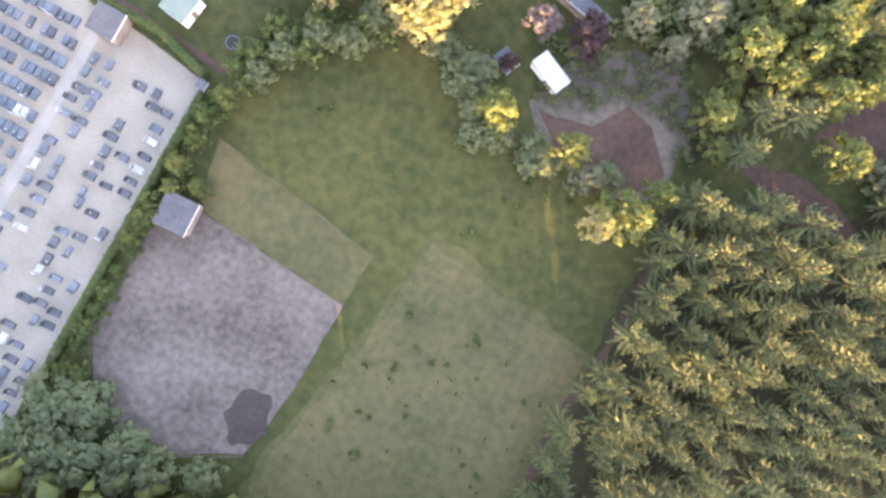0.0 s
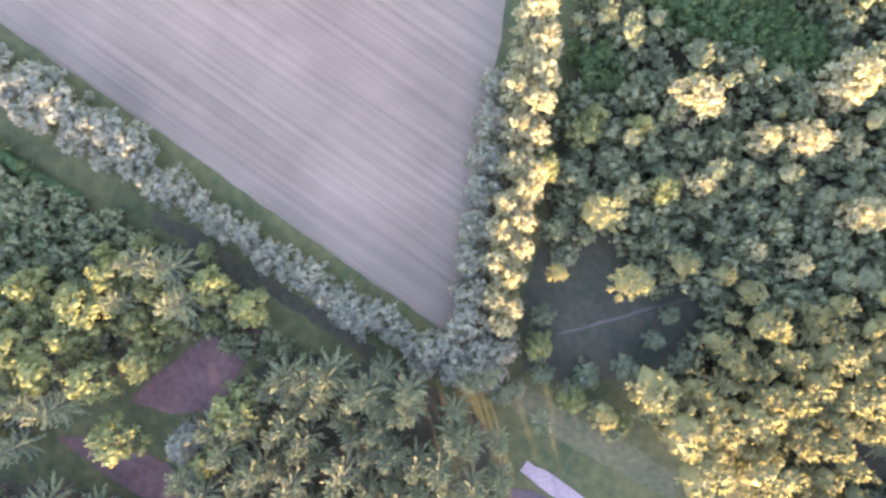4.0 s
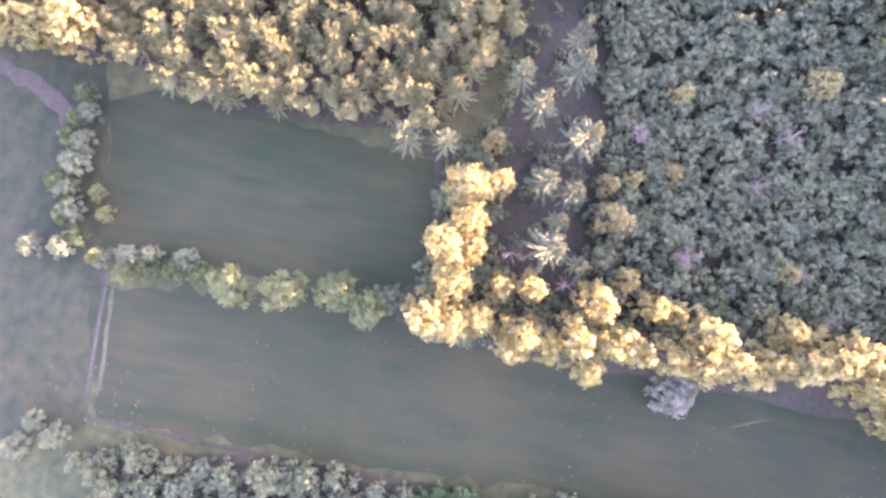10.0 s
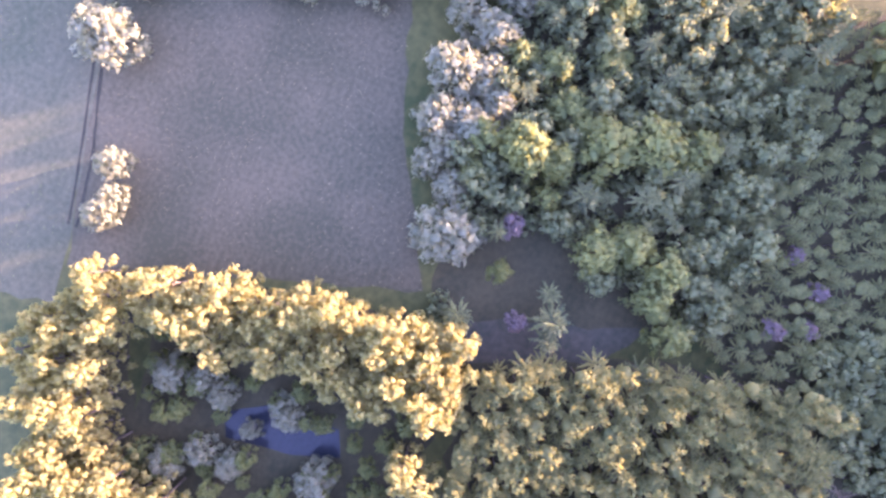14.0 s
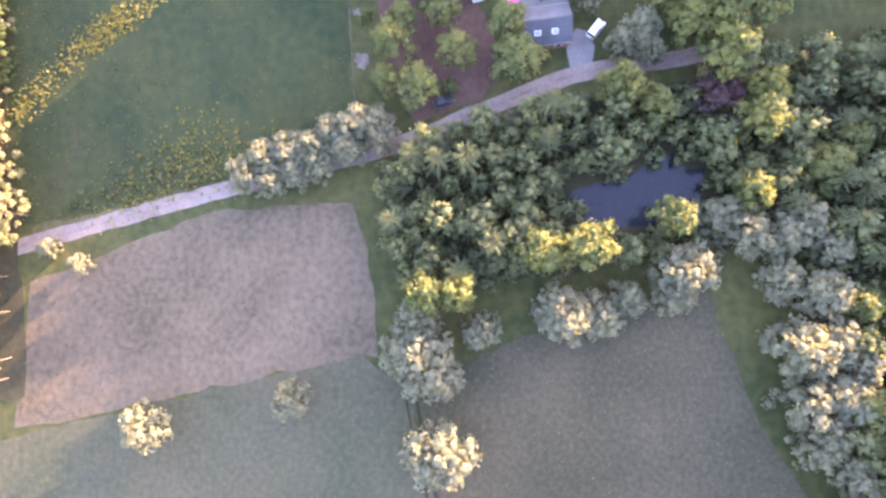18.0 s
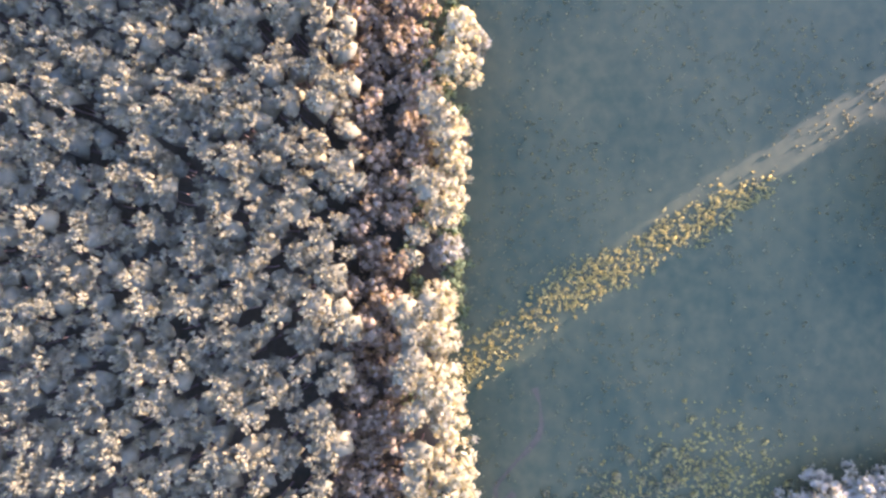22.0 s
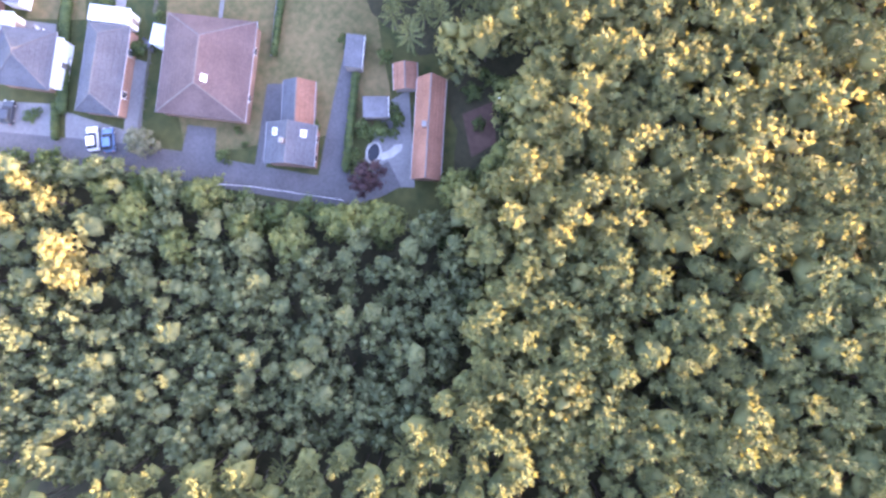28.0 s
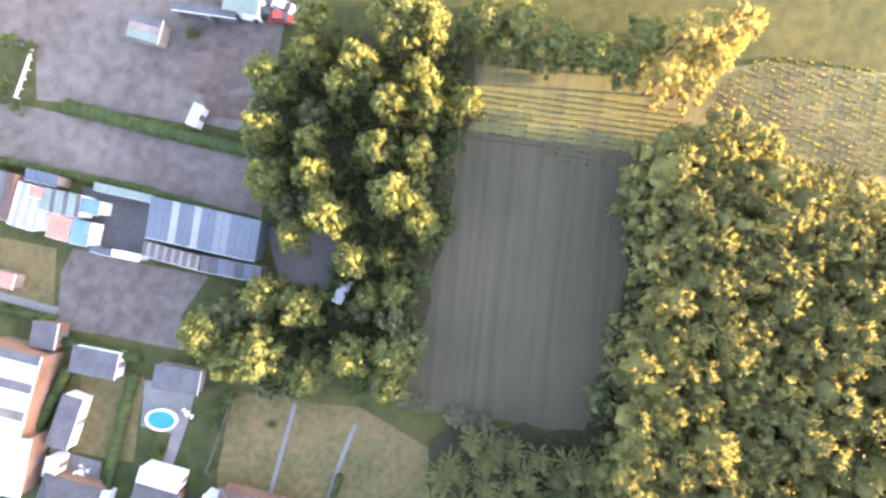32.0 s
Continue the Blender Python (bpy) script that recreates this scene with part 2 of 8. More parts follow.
def ribbon(name, line, width, z, material, label, category="road", wobble=0.15):
    """A strip of road or path of the given width along a line."""
    rnd = random.Random(name)
    pts = [Vector(p) for p in line]
    fine = []
    for i in range(len(pts) - 1):
        p0, p1, p2, p3 = pts[max(i - 1, 0)], pts[i], pts[i + 1], pts[min(i + 2, len(pts) - 1)]
        k = max(2, int((p2 - p1).length / 2))
        for j in range(k):
            f = j / k
            fine.append(0.5 * ((2 * p1) + (p2 - p0) * f + (2 * p0 - 5 * p1 + 4 * p2 - p3) * f * f + (3 * p1 - p0 - 3 * p2 + p3) * f ** 3))
    fine.append(pts[-1])
    v, f = [], []
    for i, p in enumerate(fine):
        d = (fine[min(i + 1, len(fine) - 1)] - fine[max(i - 1, 0)]).normalized()
        nrm = Vector((-d.y, d.x))
        a, b = p + nrm * (width / 2 + rnd.uniform(-wobble, wobble)), p - nrm * (width / 2 + rnd.uniform(-wobble, wobble))
        v += [(a.x, a.y, -0.1), (a.x, a.y, z), (b.x, b.y, z), (b.x, b.y, -0.1)]
    for i in range(len(fine) - 1):
        for j in range(3):
            f.append((4 * i + j, 4 * i + j + 1, 4 * i + j + 5, 4 * i + j + 4))
    me = mesh(name, v, f, material)
    bm = bmesh.new()
    bm.from_mesh(me)
    bmesh.ops.recalc_face_normals(bm, faces=bm.faces[:])
    bm.to_mesh(me)
    bm.free()
    return tagged(new(name, me), label, category, kind="structure")


# ---------------------------------------------------------------- trees
ICO = {}
for level in (1, 2):
    bm = bmesh.new()
    bmesh.ops.create_icosphere(bm, subdivisions=level, radius=1.0)
    ICO[level] = (np.array([v.co[:] for v in bm.verts]), np.array([[v.index for v in f.verts] for f in bm.faces]))
    bm.free()


ICO[0] = (np.array([(1, 0, 0), (-1, 0, 0), (0, 1, 0), (0, -1, 0), (0, 0, 1), (0, 0, -1)], float),
          np.array([(0, 2, 4), (2, 1, 4), (1, 3, 4), (3, 0, 4), (2, 0, 5), (1, 2, 5), (3, 1, 5), (0, 3, 5)]))


class Geo:
    """Collects vertices and faces in blocks."""

    def __init__(self):
        self.v, self.f, self.n = [], [], 0

    def add(self, v, f):
        self.v.append(np.asarray(v, float))
        self.f.append(np.asarray(f) + self.n)
        self.n += len(v)

    def arrays(self):
        tris = [np.asarray(f) for f in self.f]
        return np.concatenate(self.v), np.concatenate(tris)


def fast_mesh(name, v, f, material, smooth=True):
    """A mesh of faces that all have the same number of corners."""
    me = bpy.data.meshes.new(name)
    k = f.shape[1]
    me.vertices.add(len(v))
    me.vertices.foreach_set("co", np.ascontiguousarray(v, dtype=np.float32).ravel())
    me.loops.add(len(f) * k)
    me.loops.foreach_set("vertex_index", np.ascontiguousarray(f, dtype=np.int32).ravel())
    me.polygons.add(len(f))
    me.polygons.foreach_set("loop_start", np.arange(0, len(f) * k, k, dtype=np.int32))
    me.materials.append(material)
    if smooth:
        me.polygons.foreach_set("use_smooth", np.ones(len(f), dtype=bool))
    me.update(calc_edges=True)
    return me


def leaves(g, rs, centre, radius, count, size, loose=0.45):
    """Small leaf sprays lying like shingles over a lobe's upper surface."""
    d = rs.normal(size=(count, 3))
    d[:, 2] = np.abs(d[:, 2]) * 0.9 - 0.25
    d /= np.linalg.norm(d, axis=1)[:, None]
    p = centre + d * radius * rs.uniform(0.86, 1.1, (count, 1))
    nrm = d + rs.normal(size=(count, 3)) * loose
    nrm /= np.linalg.norm(nrm, axis=1)[:, None]
    a = np.cross(nrm, rs.normal(size=(count, 3)))
    a /= np.linalg.norm(a, axis=1)[:, None] + 1e-9
    b = np.cross(nrm, a)
    s = size * rs.uniform(0.6, 1.4, (count, 1))
    v = np.stack([p - a * s * 0.6 - b * s * 0.5, p - a * s * 0.4 + b * s * 0.6, p + a * s], 1).reshape(-1, 3)
    g.add(v, np.arange(count * 3).reshape(-1, 3))


def lobe(g, rs, centre, radius, level=1, rough=0.16):
    v, f = ICO[level]
    turn = np.array(Euler(rs.uniform(0, 6.28, 3)).to_matrix())
    g.add(centre + v @ turn.T * radius * (1 + rs.uniform(-rough, rough, (len(v), 1))), f)


def broad_crown(seed, width, height, base, lobes, cards, size, level=0, tall=1.0, grain=1.0):
    """Bumps of leaves round a hollow middle: crown arrays, in metres, the trunk's foot at the origin."""
    rs, g = np.random.RandomState(seed), Geo()
    top = height - base
    lean = rs.uniform(0, 6.28)
    for i in range(lobes):
        a = i * 2.4 + rs.uniform(-0.4, 0.4)
        u = (i + 0.5) / lobes
        r = width / 2 * math.sqrt(u) * rs.uniform(0.68, 0.93) * (1 + 0.14 * math.sin(2 * a + lean))
        z = base + top * (0.8 - 0.55 * u * u * tall + rs.uniform(-0.1, 0.1))
        q = width * rs.uniform(0.12, 0.22) * grain
        c = np.array((r * math.cos(a), r * math.sin(a), z))
        rad = np.array((q, q, q * rs.uniform(0.9, 1.3)))
        lobe(g, rs, c, rad * 0.82, level, 0.28)
        if cards:
            leaves(g, rs, c, rad, cards, size)
    return g.arrays()


def pine_crown(seed, width, height, base, tufts, spikes=10, size=0.13):
    """A pine's top: clumps of needle sprays fanning outwards over a low heart, starry from above."""
    rs, g = np.random.RandomState(seed), Geo()
    top = height - base
    lobe(g, rs, np.array((0, 0, base + top * 0.08)), np.array((width * 0.46, width * 0.46, top * 0.26)), 1, 0.55)
    for i in range(tufts):
        a = i * 2.4 + rs.uniform(-0.5, 0.5)
        u = (i + 0.4) / tufts
        r = width / 2 * math.sqrt(u) * rs.uniform(0.7, 1.0)
        c = np.array((r * math.cos(a), r * math.sin(a), base + top * (0.9 - 0.62 * u * u + rs.uniform(-0.09, 0.09))))
        q = width * size * rs.uniform(0.75, 1.2)
        lobe(g, rs, c, np.array((q, q, q)) * 0.75, 0, 0.3)
        out = np.array((math.cos(a) * (0.15 + u), math.sin(a) * (0.15 + u), 0.55))
        d = out + rs.normal(size=(spikes, 3)) * (0.75, 0.75, 0.5)
        d /= np.linalg.norm(d, axis=1)[:, None]
        b = np.cross(d, (0, 0, 1.0) + out * 0.5 + rs.normal(size=(spikes, 3)) * 0.45)
        b /= np.linalg.norm(b, axis=1)[:, None] + 1e-9
        v = np.stack([c + d * q * 0.3 + b * q * 0.36, c + d * q * 0.3 - b * q * 0.36, c + d * q * rs.uniform(1.1, 1.8, (spikes, 1))], 1).reshape(-1, 3)
        g.add(v, np.arange(spikes * 3).reshape(-1, 3))
    return g.arrays()


def fir_crown(seed, width, height, base, whorls, arms, cards=4):
    """Whorls of feathered boughs round a leader: a star from above."""
    rs, g = np.random.RandomState(seed), Geo()
    for w in range(whorls):
        u = w / (whorls - 1)
        z = base + (height - base) * (0.05 + 0.91 * u)
        reach = width / 2 * (1 - u) + 0.7
        n = arms if u < 0.75 else arms - 2
        for k in range(n):
            a = k * 2 * math.pi / n + w * 0.7 + rs.uniform(-0.25, 0.25)
            r = reach * rs.uniform(0.75, 1.12)
            d = np.array((math.cos(a), math.sin(a), 0))
            s = np.array((-math.sin(a), math.cos(a), 0))
            t = max(0.13, r * 0.085)
            up = r * (rs.uniform(0.1, 0.4) + 0.35 * u - 0.3 * (1 - u) ** 2)
            p0, p1, p2 = np.array((0, 0, z)), d * r * 0.55 + (0, 0, z + up * 0.4), d * r + (0, 0, z + up)
            v = [p0 + (0, 0, 0.15), p1 + s * t, p1 + (0, 0, 0.24 + 0.4 * u), p1 - s * t, p2]
            g.add(v, [(0, 1, 2), (0, 2, 3), (1, 4, 2), (2, 4, 3)])
            for c in range(cards):
                f = 0.35 + 0.6 * (c + rs.uniform(0, 1)) / cards
                q = p0 + (p2 - p0) * f + (0, 0, 0.08)
                side = s * (1 if c % 2 else -1) + d * rs.uniform(0.6, 1.1)
                e = q + side * r * (1.15 - 0.7 * f) * rs.uniform(0.15, 0.25) + (0, 0, rs.uniform(-0.05, 0.2))
                g.add([q - d * 0.2, q + d * 0.24 + (0, 0, 0.12), e], [(0, 1, 2)])
    g.add([(0.36, 0, height - 1.5), (-0.18, 0.3, height - 1.5), (-0.18, -0.3, height - 1.5), (0, 0, height)], [(0, 1, 3), (1, 2, 3), (2, 0, 3)])
    return g.arrays()


def trunk_geo(seed, height, radius, limbs=5, spread=2.0):
    """A tapered, slightly bent trunk with a few limbs."""
    rs, g = np.random.RandomState(seed), Geo()

    def limb(p0, p1, r0, r1, sides=6):
        p0, p1 = np.array(p0, float), np.array(p1, float)
        ax = (p1 - p0) / np.linalg.norm(p1 - p0)
        s = np.cross(ax, (0.3, 0.9, 0.1))
        s /= np.linalg.norm(s)
        t = np.cross(ax, s)
        ring = [s * math.cos(i * 2 * math.pi / sides) + t * math.sin(i * 2 * math.pi / sides) for i in range(sides)]
        v = [p0 + q * r0 for q in ring] + [p1 + q * r1 for q in ring]
        g.add(v, [x for i in range(sides) for x in ((i, (i + 1) % sides, sides + (i + 1) % sides), (i, sides + (i + 1) % sides, sides + i))])

    bend = rs.uniform(-0.3, 0.3, 2)
    m1 = (bend[0], bend[1], height * 0.5)
    limb((0, 0, -0.2), m1, radius, radius * 0.7)
    limb(m1, (bend[0] * 0.5, bend[1] * 0.5, height), radius * 0.7, radius * 0.25)
    for i in range(limbs):
        a, z = i * 2.4 + rs.uniform(-0.3, 0.3), height * rs.uniform(0.4, 0.75)
        limb((bend[0] * 0.8, bend[1] * 0.8, z), (spread * math.cos(a), spread * math.sin(a), z + spread * rs.uniform(0.5, 1.0)), radius * 0.4, radius * 0.12, 4)
    return g.arrays()


def tree_kind(name, label, category, crowns, trunks, leaf_mat):
    """Prototype meshes of a kind of tree: pairs of a trunk and a crown."""
    return dict(name=name, label=label, category=category, radius=float(np.percentile(np.hypot(crowns[0][0][:, 0], crowns[0][0][:, 1]), 97)),
                meshes=[(fast_mesh(name + "_trunk", *t, BARK), fast_mesh(name + "_crown", *c, leaf_mat)) for t, c in zip(trunks, crowns)])


def plant(kind, x, y, scale=1.0, turn=0.0, which=0, stretch=1.0, label="", group=""):
    """One tree with its trunk and crown."""
    me_t, me_c = kind["meshes"][which % len(kind["meshes"])]
    root = thing(kind["name"], label or kind["label"], kind["category"], group=group)
    root.matrix_world = pose(x, y, 0, 0, 0, turn) @ Matrix.Diagonal((scale, scale, scale * stretch, 1))
    part("trunk", me_t, root)
    part("crown", me_c, root)
    return root


def crowns(kind, places, seed, group, stretch=1.0, label=""):
    """Trees given by place and crown radius."""
    rnd = random.Random(seed)
    for x, y, r in places:
        own = r / kind["radius"]
        plant(kind, x, y, own, rnd.uniform(0, 360), rnd.randrange(8), stretch * rnd.uniform(0.93, 1.07) / own ** 0.45, label, group)
        TAKEN.append((x, y, r))


TAKEN = []


def free(p, share=0.75):
    """Whether a place lies outside the crowns set out one by one."""
    return all(math.hypot(p[0] - x, p[1] - y) > r * share for x, y, r in TAKEN)


def scatter(poly, spacing, seed, jitter=0.35):
    """Places on a jittered lattice inside an outline."""
    rnd = random.Random(seed)
    xs, ys = [p[0] for p in poly], [p[1] for p in poly]
    out, row, y = [], 0, min(ys)
    while y < max(ys):
        x = min(xs) + (row % 2) * spacing / 2
        while x < max(xs):
            p = (x + rnd.uniform(-jitter, jitter) * spacing, y + rnd.uniform(-jitter, jitter) * spacing)
            if inside(p, poly):
                out.append(p)
            x += spacing
        y += spacing * 0.87
        row += 1
    return out


def along(line, spacing, seed, side=0.5):
    """Places along a line, a little off it to either side."""
    rnd, out = random.Random(seed), []
    for (x0, y0), (x1, y1) in zip(line, line[1:]):
        d = math.hypot(x1 - x0, y1 - y0)
        k = max(1, round(d / spacing))
        for i in range(k):
            f = (i + rnd.uniform(0.2, 0.8)) / k
            out.append((x0 + (x1 - x0) * f + rnd.uniform(-side, side), y0 + (y1 - y0) * f + rnd.uniform(-side, side)))
    return out


CORRIDOR = [Vector(p) for p in [(50.4, -54.1), (152.6, 54.9), (259.6, 138.6), (354.6, 256.8), (408.5, 335.8), (457.3, 427.4), (504.2, 498.4), (581.3, 578.4)]]


def near_corridor(p, reach=91.0):
    """Whether a place lies in the strip of country that the flight crosses."""
    q = Vector(p)
    for a, c in zip(CORRIDOR, CORRIDOR[1:]):
        d = c - a
        f = min(1.0, max(0.0, (q - a).dot(d) / d.length_squared))
        if (q - a - d * f).length < reach:
            return True
    return False


def woods(name, label, places, protos, leaf_mat, low, high, seed, category="woodland", reach=91.0, tall=1.0, bole=7.0):
    """Woods too thick to count: one mesh of many trees, and their trunks beneath."""
    places = [p for p in places if near_corridor(p, reach)]
    rs = np.random.RandomState(seed)
    V, Fc, n = [], [], 0
    TV, TF, tn = [], [], 0
    tv, tf = trunk_geo(seed, bole, 0.16 if bole > 2 else 0.04, 0)
    for i, (x, y) in enumerate(places):
        v, f = protos[rs.randint(len(protos))]
        s, a = rs.uniform(low, high), rs.uniform(0, 2 * math.pi)
        c, sn = math.cos(a) * s * rs.uniform(0.9, 1.1), math.sin(a) * s
        m = np.array(((c, -sn, 0), (sn, c, 0), (0, 0, s ** 0.5 * high ** 0.5 * tall * rs.uniform(0.88, 1.07))))
        V.append(v @ m.T + (x, y, 0))
        Fc.append(f + n)
        n += len(v)
        TV.append(tv * (1, 1, s * min(tall, 1.0)) + (x, y, 0))
        TF.append(tf + tn)
        tn += len(tv)
    root = thing(name, label, category, kind="stuff")
    part("crowns", fast_mesh(name + "_crowns", np.concatenate(V), np.concatenate(Fc), leaf_mat), root)
    part("trunks", fast_mesh(name + "_trunks", np.concatenate(TV), np.concatenate(TF), BARK), root)
    return root


# prototypes, in metres
FIR = tree_kind("fir_tree", "tall dark green fir with star-shaped whorls of boughs", "tree",
                [fir_crown(s, 5.8, 10.5, 3.5, 7, 9, 5) for s in (1, 2, 3, 4)], [trunk_geo(s, 11, 0.2, 0) for s in (1, 2, 3, 4)], L_CON)
OAK = tree_kind("broadleaf_tree", "broad green deciduous tree with a rounded, lobed crown", "tree",
                [broad_crown(s, 8.6, 10.5, 1.4, 36, 20, 0.42, tall=1.15, grain=0.66) for s in (11, 12, 13, 14)], [trunk_geo(s, 8.5, 0.25, 6, 2.4) for s in (11, 12, 13, 14)], L_OAK)
GARDEN_TREE = dict(OAK, name="garden_tree", label="leafy green garden tree with a rounded crown")
POP = tree_kind("poplar_tree", "tall poplar with a dense yellow-green crown", "tree",
                [broad_crown(s, 6.7, 15, 2, 46, 14, 0.36, tall=1.35, grain=0.55) for s in (21, 22, 23, 24)], [trunk_geo(s, 12, 0.22, 6, 1.6) for s in (21, 22, 23, 24)], L_POP)
WIL = tree_kind("willow_tree", "silvery grey-green willow with a billowing crown", "tree",
                [broad_crown(s, 9, 9.5, 0.6, 42, 20, 0.42, tall=1.35, grain=0.62) for s in (31, 32, 33)], [trunk_geo(s, 7, 0.3, 7, 2.2) for s in (31, 32, 33)], L_WIL)
PALE = tree_kind("aspen_tree", "pale cream-leaved tree, sunlight partly put into the leaf colour", "tree",
                 [broad_crown(s, 7.0, 11.5, 1.0, 44, 15, 0.36, tall=1.25, grain=0.54) for s in (36, 37, 38)], [trunk_geo(s, 9, 0.2, 6, 1.8) for s in (36, 37, 38)], L_PALE)
SHRUB = tree_kind("shrub", "low bushy green shrub with small leaves", "shrub",
                  [broad_crown(s, 3.6, 3.0, 0.2, 13, 14, 0.3, tall=1.2, grain=0.85) for s in (41, 42, 43)], [trunk_geo(s, 1.8, 0.08, 4, 0.8) for s in (41, 42, 43)], L_SHRUB)
WSHRUB = tree_kind("willow_shrub", "pale grey-green willow bush in a hedgerow", "shrub",
                   [broad_crown(s, 5.5, 5, 0.3, 24, 16, 0.36, tall=1.3, grain=0.7) for s in (44, 45, 46)], [trunk_geo(s, 3, 0.12, 5, 1.2) for s in (44, 45, 46)], L_WIL)
HEDGE_BUSH = tree_kind("hedge_bush", "rounded green bush in a field hedge", "shrub",
                       [broad_crown(s, 5.5, 5, 0.3, 24, 16, 0.36, tall=1.3, grain=0.7) for s in (44, 45)], [trunk_geo(s, 3, 0.12, 5, 1.2) for s in (44, 45)], L_HEDGE)
PLUM = tree_kind("plum_tree", "small tree with pale purple leaves", "tree",
                 [broad_crown(s, 6.0, 8, 1.0, 24, 18, 0.38, grain=0.75) for s in (55, 56)], [trunk_geo(s, 6, 0.16, 6, 1.8) for s in (55, 56)], L_MAUVE)
COPPER = tree_kind("copper_beech", "dark purple-leaved copper beech", "tree",
                   [broad_crown(51, 8, 9, 2, 36, 20, 0.4, grain=0.68)], [trunk_geo(51, 7, 0.25, 6, 2.2)], L_RED)
PINE = tree_kind("scots_pine", "pine with a rounded top of separate sunlit needle tufts", "tree",
                 [pine_crown(s, 5.2, 11, 6.0, 26, 10, 0.1) for s in (57, 58, 59)], [trunk_geo(s, 9.5, 0.18, 4, 1.2) for s in (57, 58, 59)], L_LARCH)
P_PINE = [pine_crown(s, 4.3, 12.5, 8.8, (10, 12, 14)[s % 3], 13, (0.145, 0.132, 0.122)[s % 3]) for s in range(61, 67)]
P_SHRUB = [broad_crown(s, 3.4, 2.8, 0.2, 9, 12, 0.34, tall=1.2, grain=0.9) for s in (47, 48, 49)]
P_UNDER = [broad_crown(s, 5.6, 3.4, 0.2, 7, 9, 0.6, tall=1.2) for s in (87, 88, 89)]
P_BROAD = [broad_crown(s, 7.0, 10, 1.0, 13, 15, 0.5, tall=1.2, grain=0.95) for s in range(71, 77)]
P_FIR = [fir_crown(s, 5.4, 13.5, 5, 6, 9, 4) for s in range(81, 86)]

# ---------------------------------------------------------------- ground
g = 2500
ground = tagged(new("ground", mesh("ground", [(-g + 250, -g + 250, 0), (g + 250, -g + 250, 0), (g + 250, g + 250, 0), (-g + 250, g + 250, 0)], [(0, 1, 2, 3)], GRASS)),
                "wide green meadow grass with worn and dry spots", "ground", kind="structure")
patch("cemetery_ground", [(0.9, -50.4), (-22.1, -47.8), (-93.2, -46.2), (-59.8, -136.5), (3.4, -121.8)], 0.03, GRAVEL, "pale gravel of a cemetery", wobble=0.1)
patch("riding_arena", [(10.6, -69.7), (40.5, -71.4), (40.6, -88.3), (38.8, -102.3), (28.0, -108.4), (17.3, -107.8), (10.3, -103.5), (5.9, -96.0), (6.5, -87.9), (5.5, -76.1)], 0.05, mat("arena_sand", (0.058, 0.046, 0.04), (0.148, 0.12, 0.106), 0.09, 0.8, spread=0.6), "grey trampled sand of a riding arena", wobble=0.3)
patch("arena_wet_patch", [(32.1, -97.7), (33.0, -92.7), (37.7, -91.1), (40.4, -97.5), (36.3, -102.0)], 0.054, SAND_WET, "dark damp patch in the sand", wobble=0.8, step=1.5)
patch("pasture_worn", [(7.6, -57.3), (40.7, -61.5), (40.4, -71.4), (10.5, -69.5)], 0.02, GRASS_DRY, "dry worn pasture grass", wobble=0.5)
patch("pasture_rim", [(47.6, -51.8), (83.9, -57.3), (86.4, -84.8), (48.3, -119.5), (41.0, -107.6), (45.5, -74.5)], 0.016, GRASS_MID, "half dry pasture grass", wobble=0.7)
patch("pasture_dry", [(48.3, -53.7), (82.5, -58.8), (84.4, -84.6), (48.8, -117.5), (42.2, -105.9), (47.2, -75.5)], 0.02, GRASS_DRY, "dry pasture grass", wobble=0.7)
ribbon("field_path", [(84.6, -34.9), (84.7, -57.2), (83.4, -67.2), (84.4, -82.8)], 1.6, 0.03, SOIL, "dark trodden earth path along the wood", "path", 0.3)
patch("stubble_field", [(145.2, 29.6), (51.5, 51.0), (-74.5, 70.4), (-22.1, 124.6), (127.3, 108.1), (133.8, 85.5), (145.9, 33.0)], 0.04, STUBBLE, "pale cut stubble field with mowing lines", wobble=0.3)
patch("bare_earth_1", [(97.9, -2.6), (100.4, 3.5), (105.8, 12.1), (110.5, 16.3), (116.0, 18.2), (114.4, 10.9), (113.3, 2.2), (105.5, -2.0)], 0.06, SOIL, "reddish bare earth between trees")
patch("bare_earth_3", [(87.7, -13.9), (97.8, -9.9), (108.4, -10.4), (114.5, -13.0), (114.5, -19.2), (106.7, -17.8), (98.0, -16.6)], 0.064, SOIL, "reddish bare earth under trees")
patch("garden_ground", [(50.1, -23.8), (53.8, -10.0), (70.1, -2.3), (78.6, -11.9), (79.7, -27.2), (71.6, -31.1), (54.9, -28.5)], 0.024, mat("trampled_garden", (0.055, 0.055, 0.035), (0.14, 0.105, 0.085), 0.15, 0.7, spread=0.5), "trampled brown garden ground", wobble=1.0)
patch("bare_earth_2", [(52.3, -24.1), (62.1, -21.8), (66.1, -15.1), (71.7, -16.3), (78.1, -22.5), (74.8, -28.4), (67.1, -30.5), (60.5, -29.7)], 0.03, SOIL, "reddish bare earth of a garden")
ribbon("sand_road", [(165.6, 13.5), (174.8, 11.7), (187.4, 9.6), (199.7, 7.7), (215.1, 5.6)], 2.6, 0.03, TRACK, "pinkish sand road", wobble=0.3)
patch("paddock", [(164.9, 9.1), (168.5, 10.2), (200.6, 5.0), (212.0, 3.4), (207.4, -5.1), (173.6, -10.1)], 0.05, SAND_WET, "dark violet-grey paddock ground")
ribbon("grass_track", [(158.5, 24.6), (169.4, 22.9), (190.8, 19.5)], 5, 0.03, GRASS_DARK, "brownish grass track between woods", "path", 0.8)
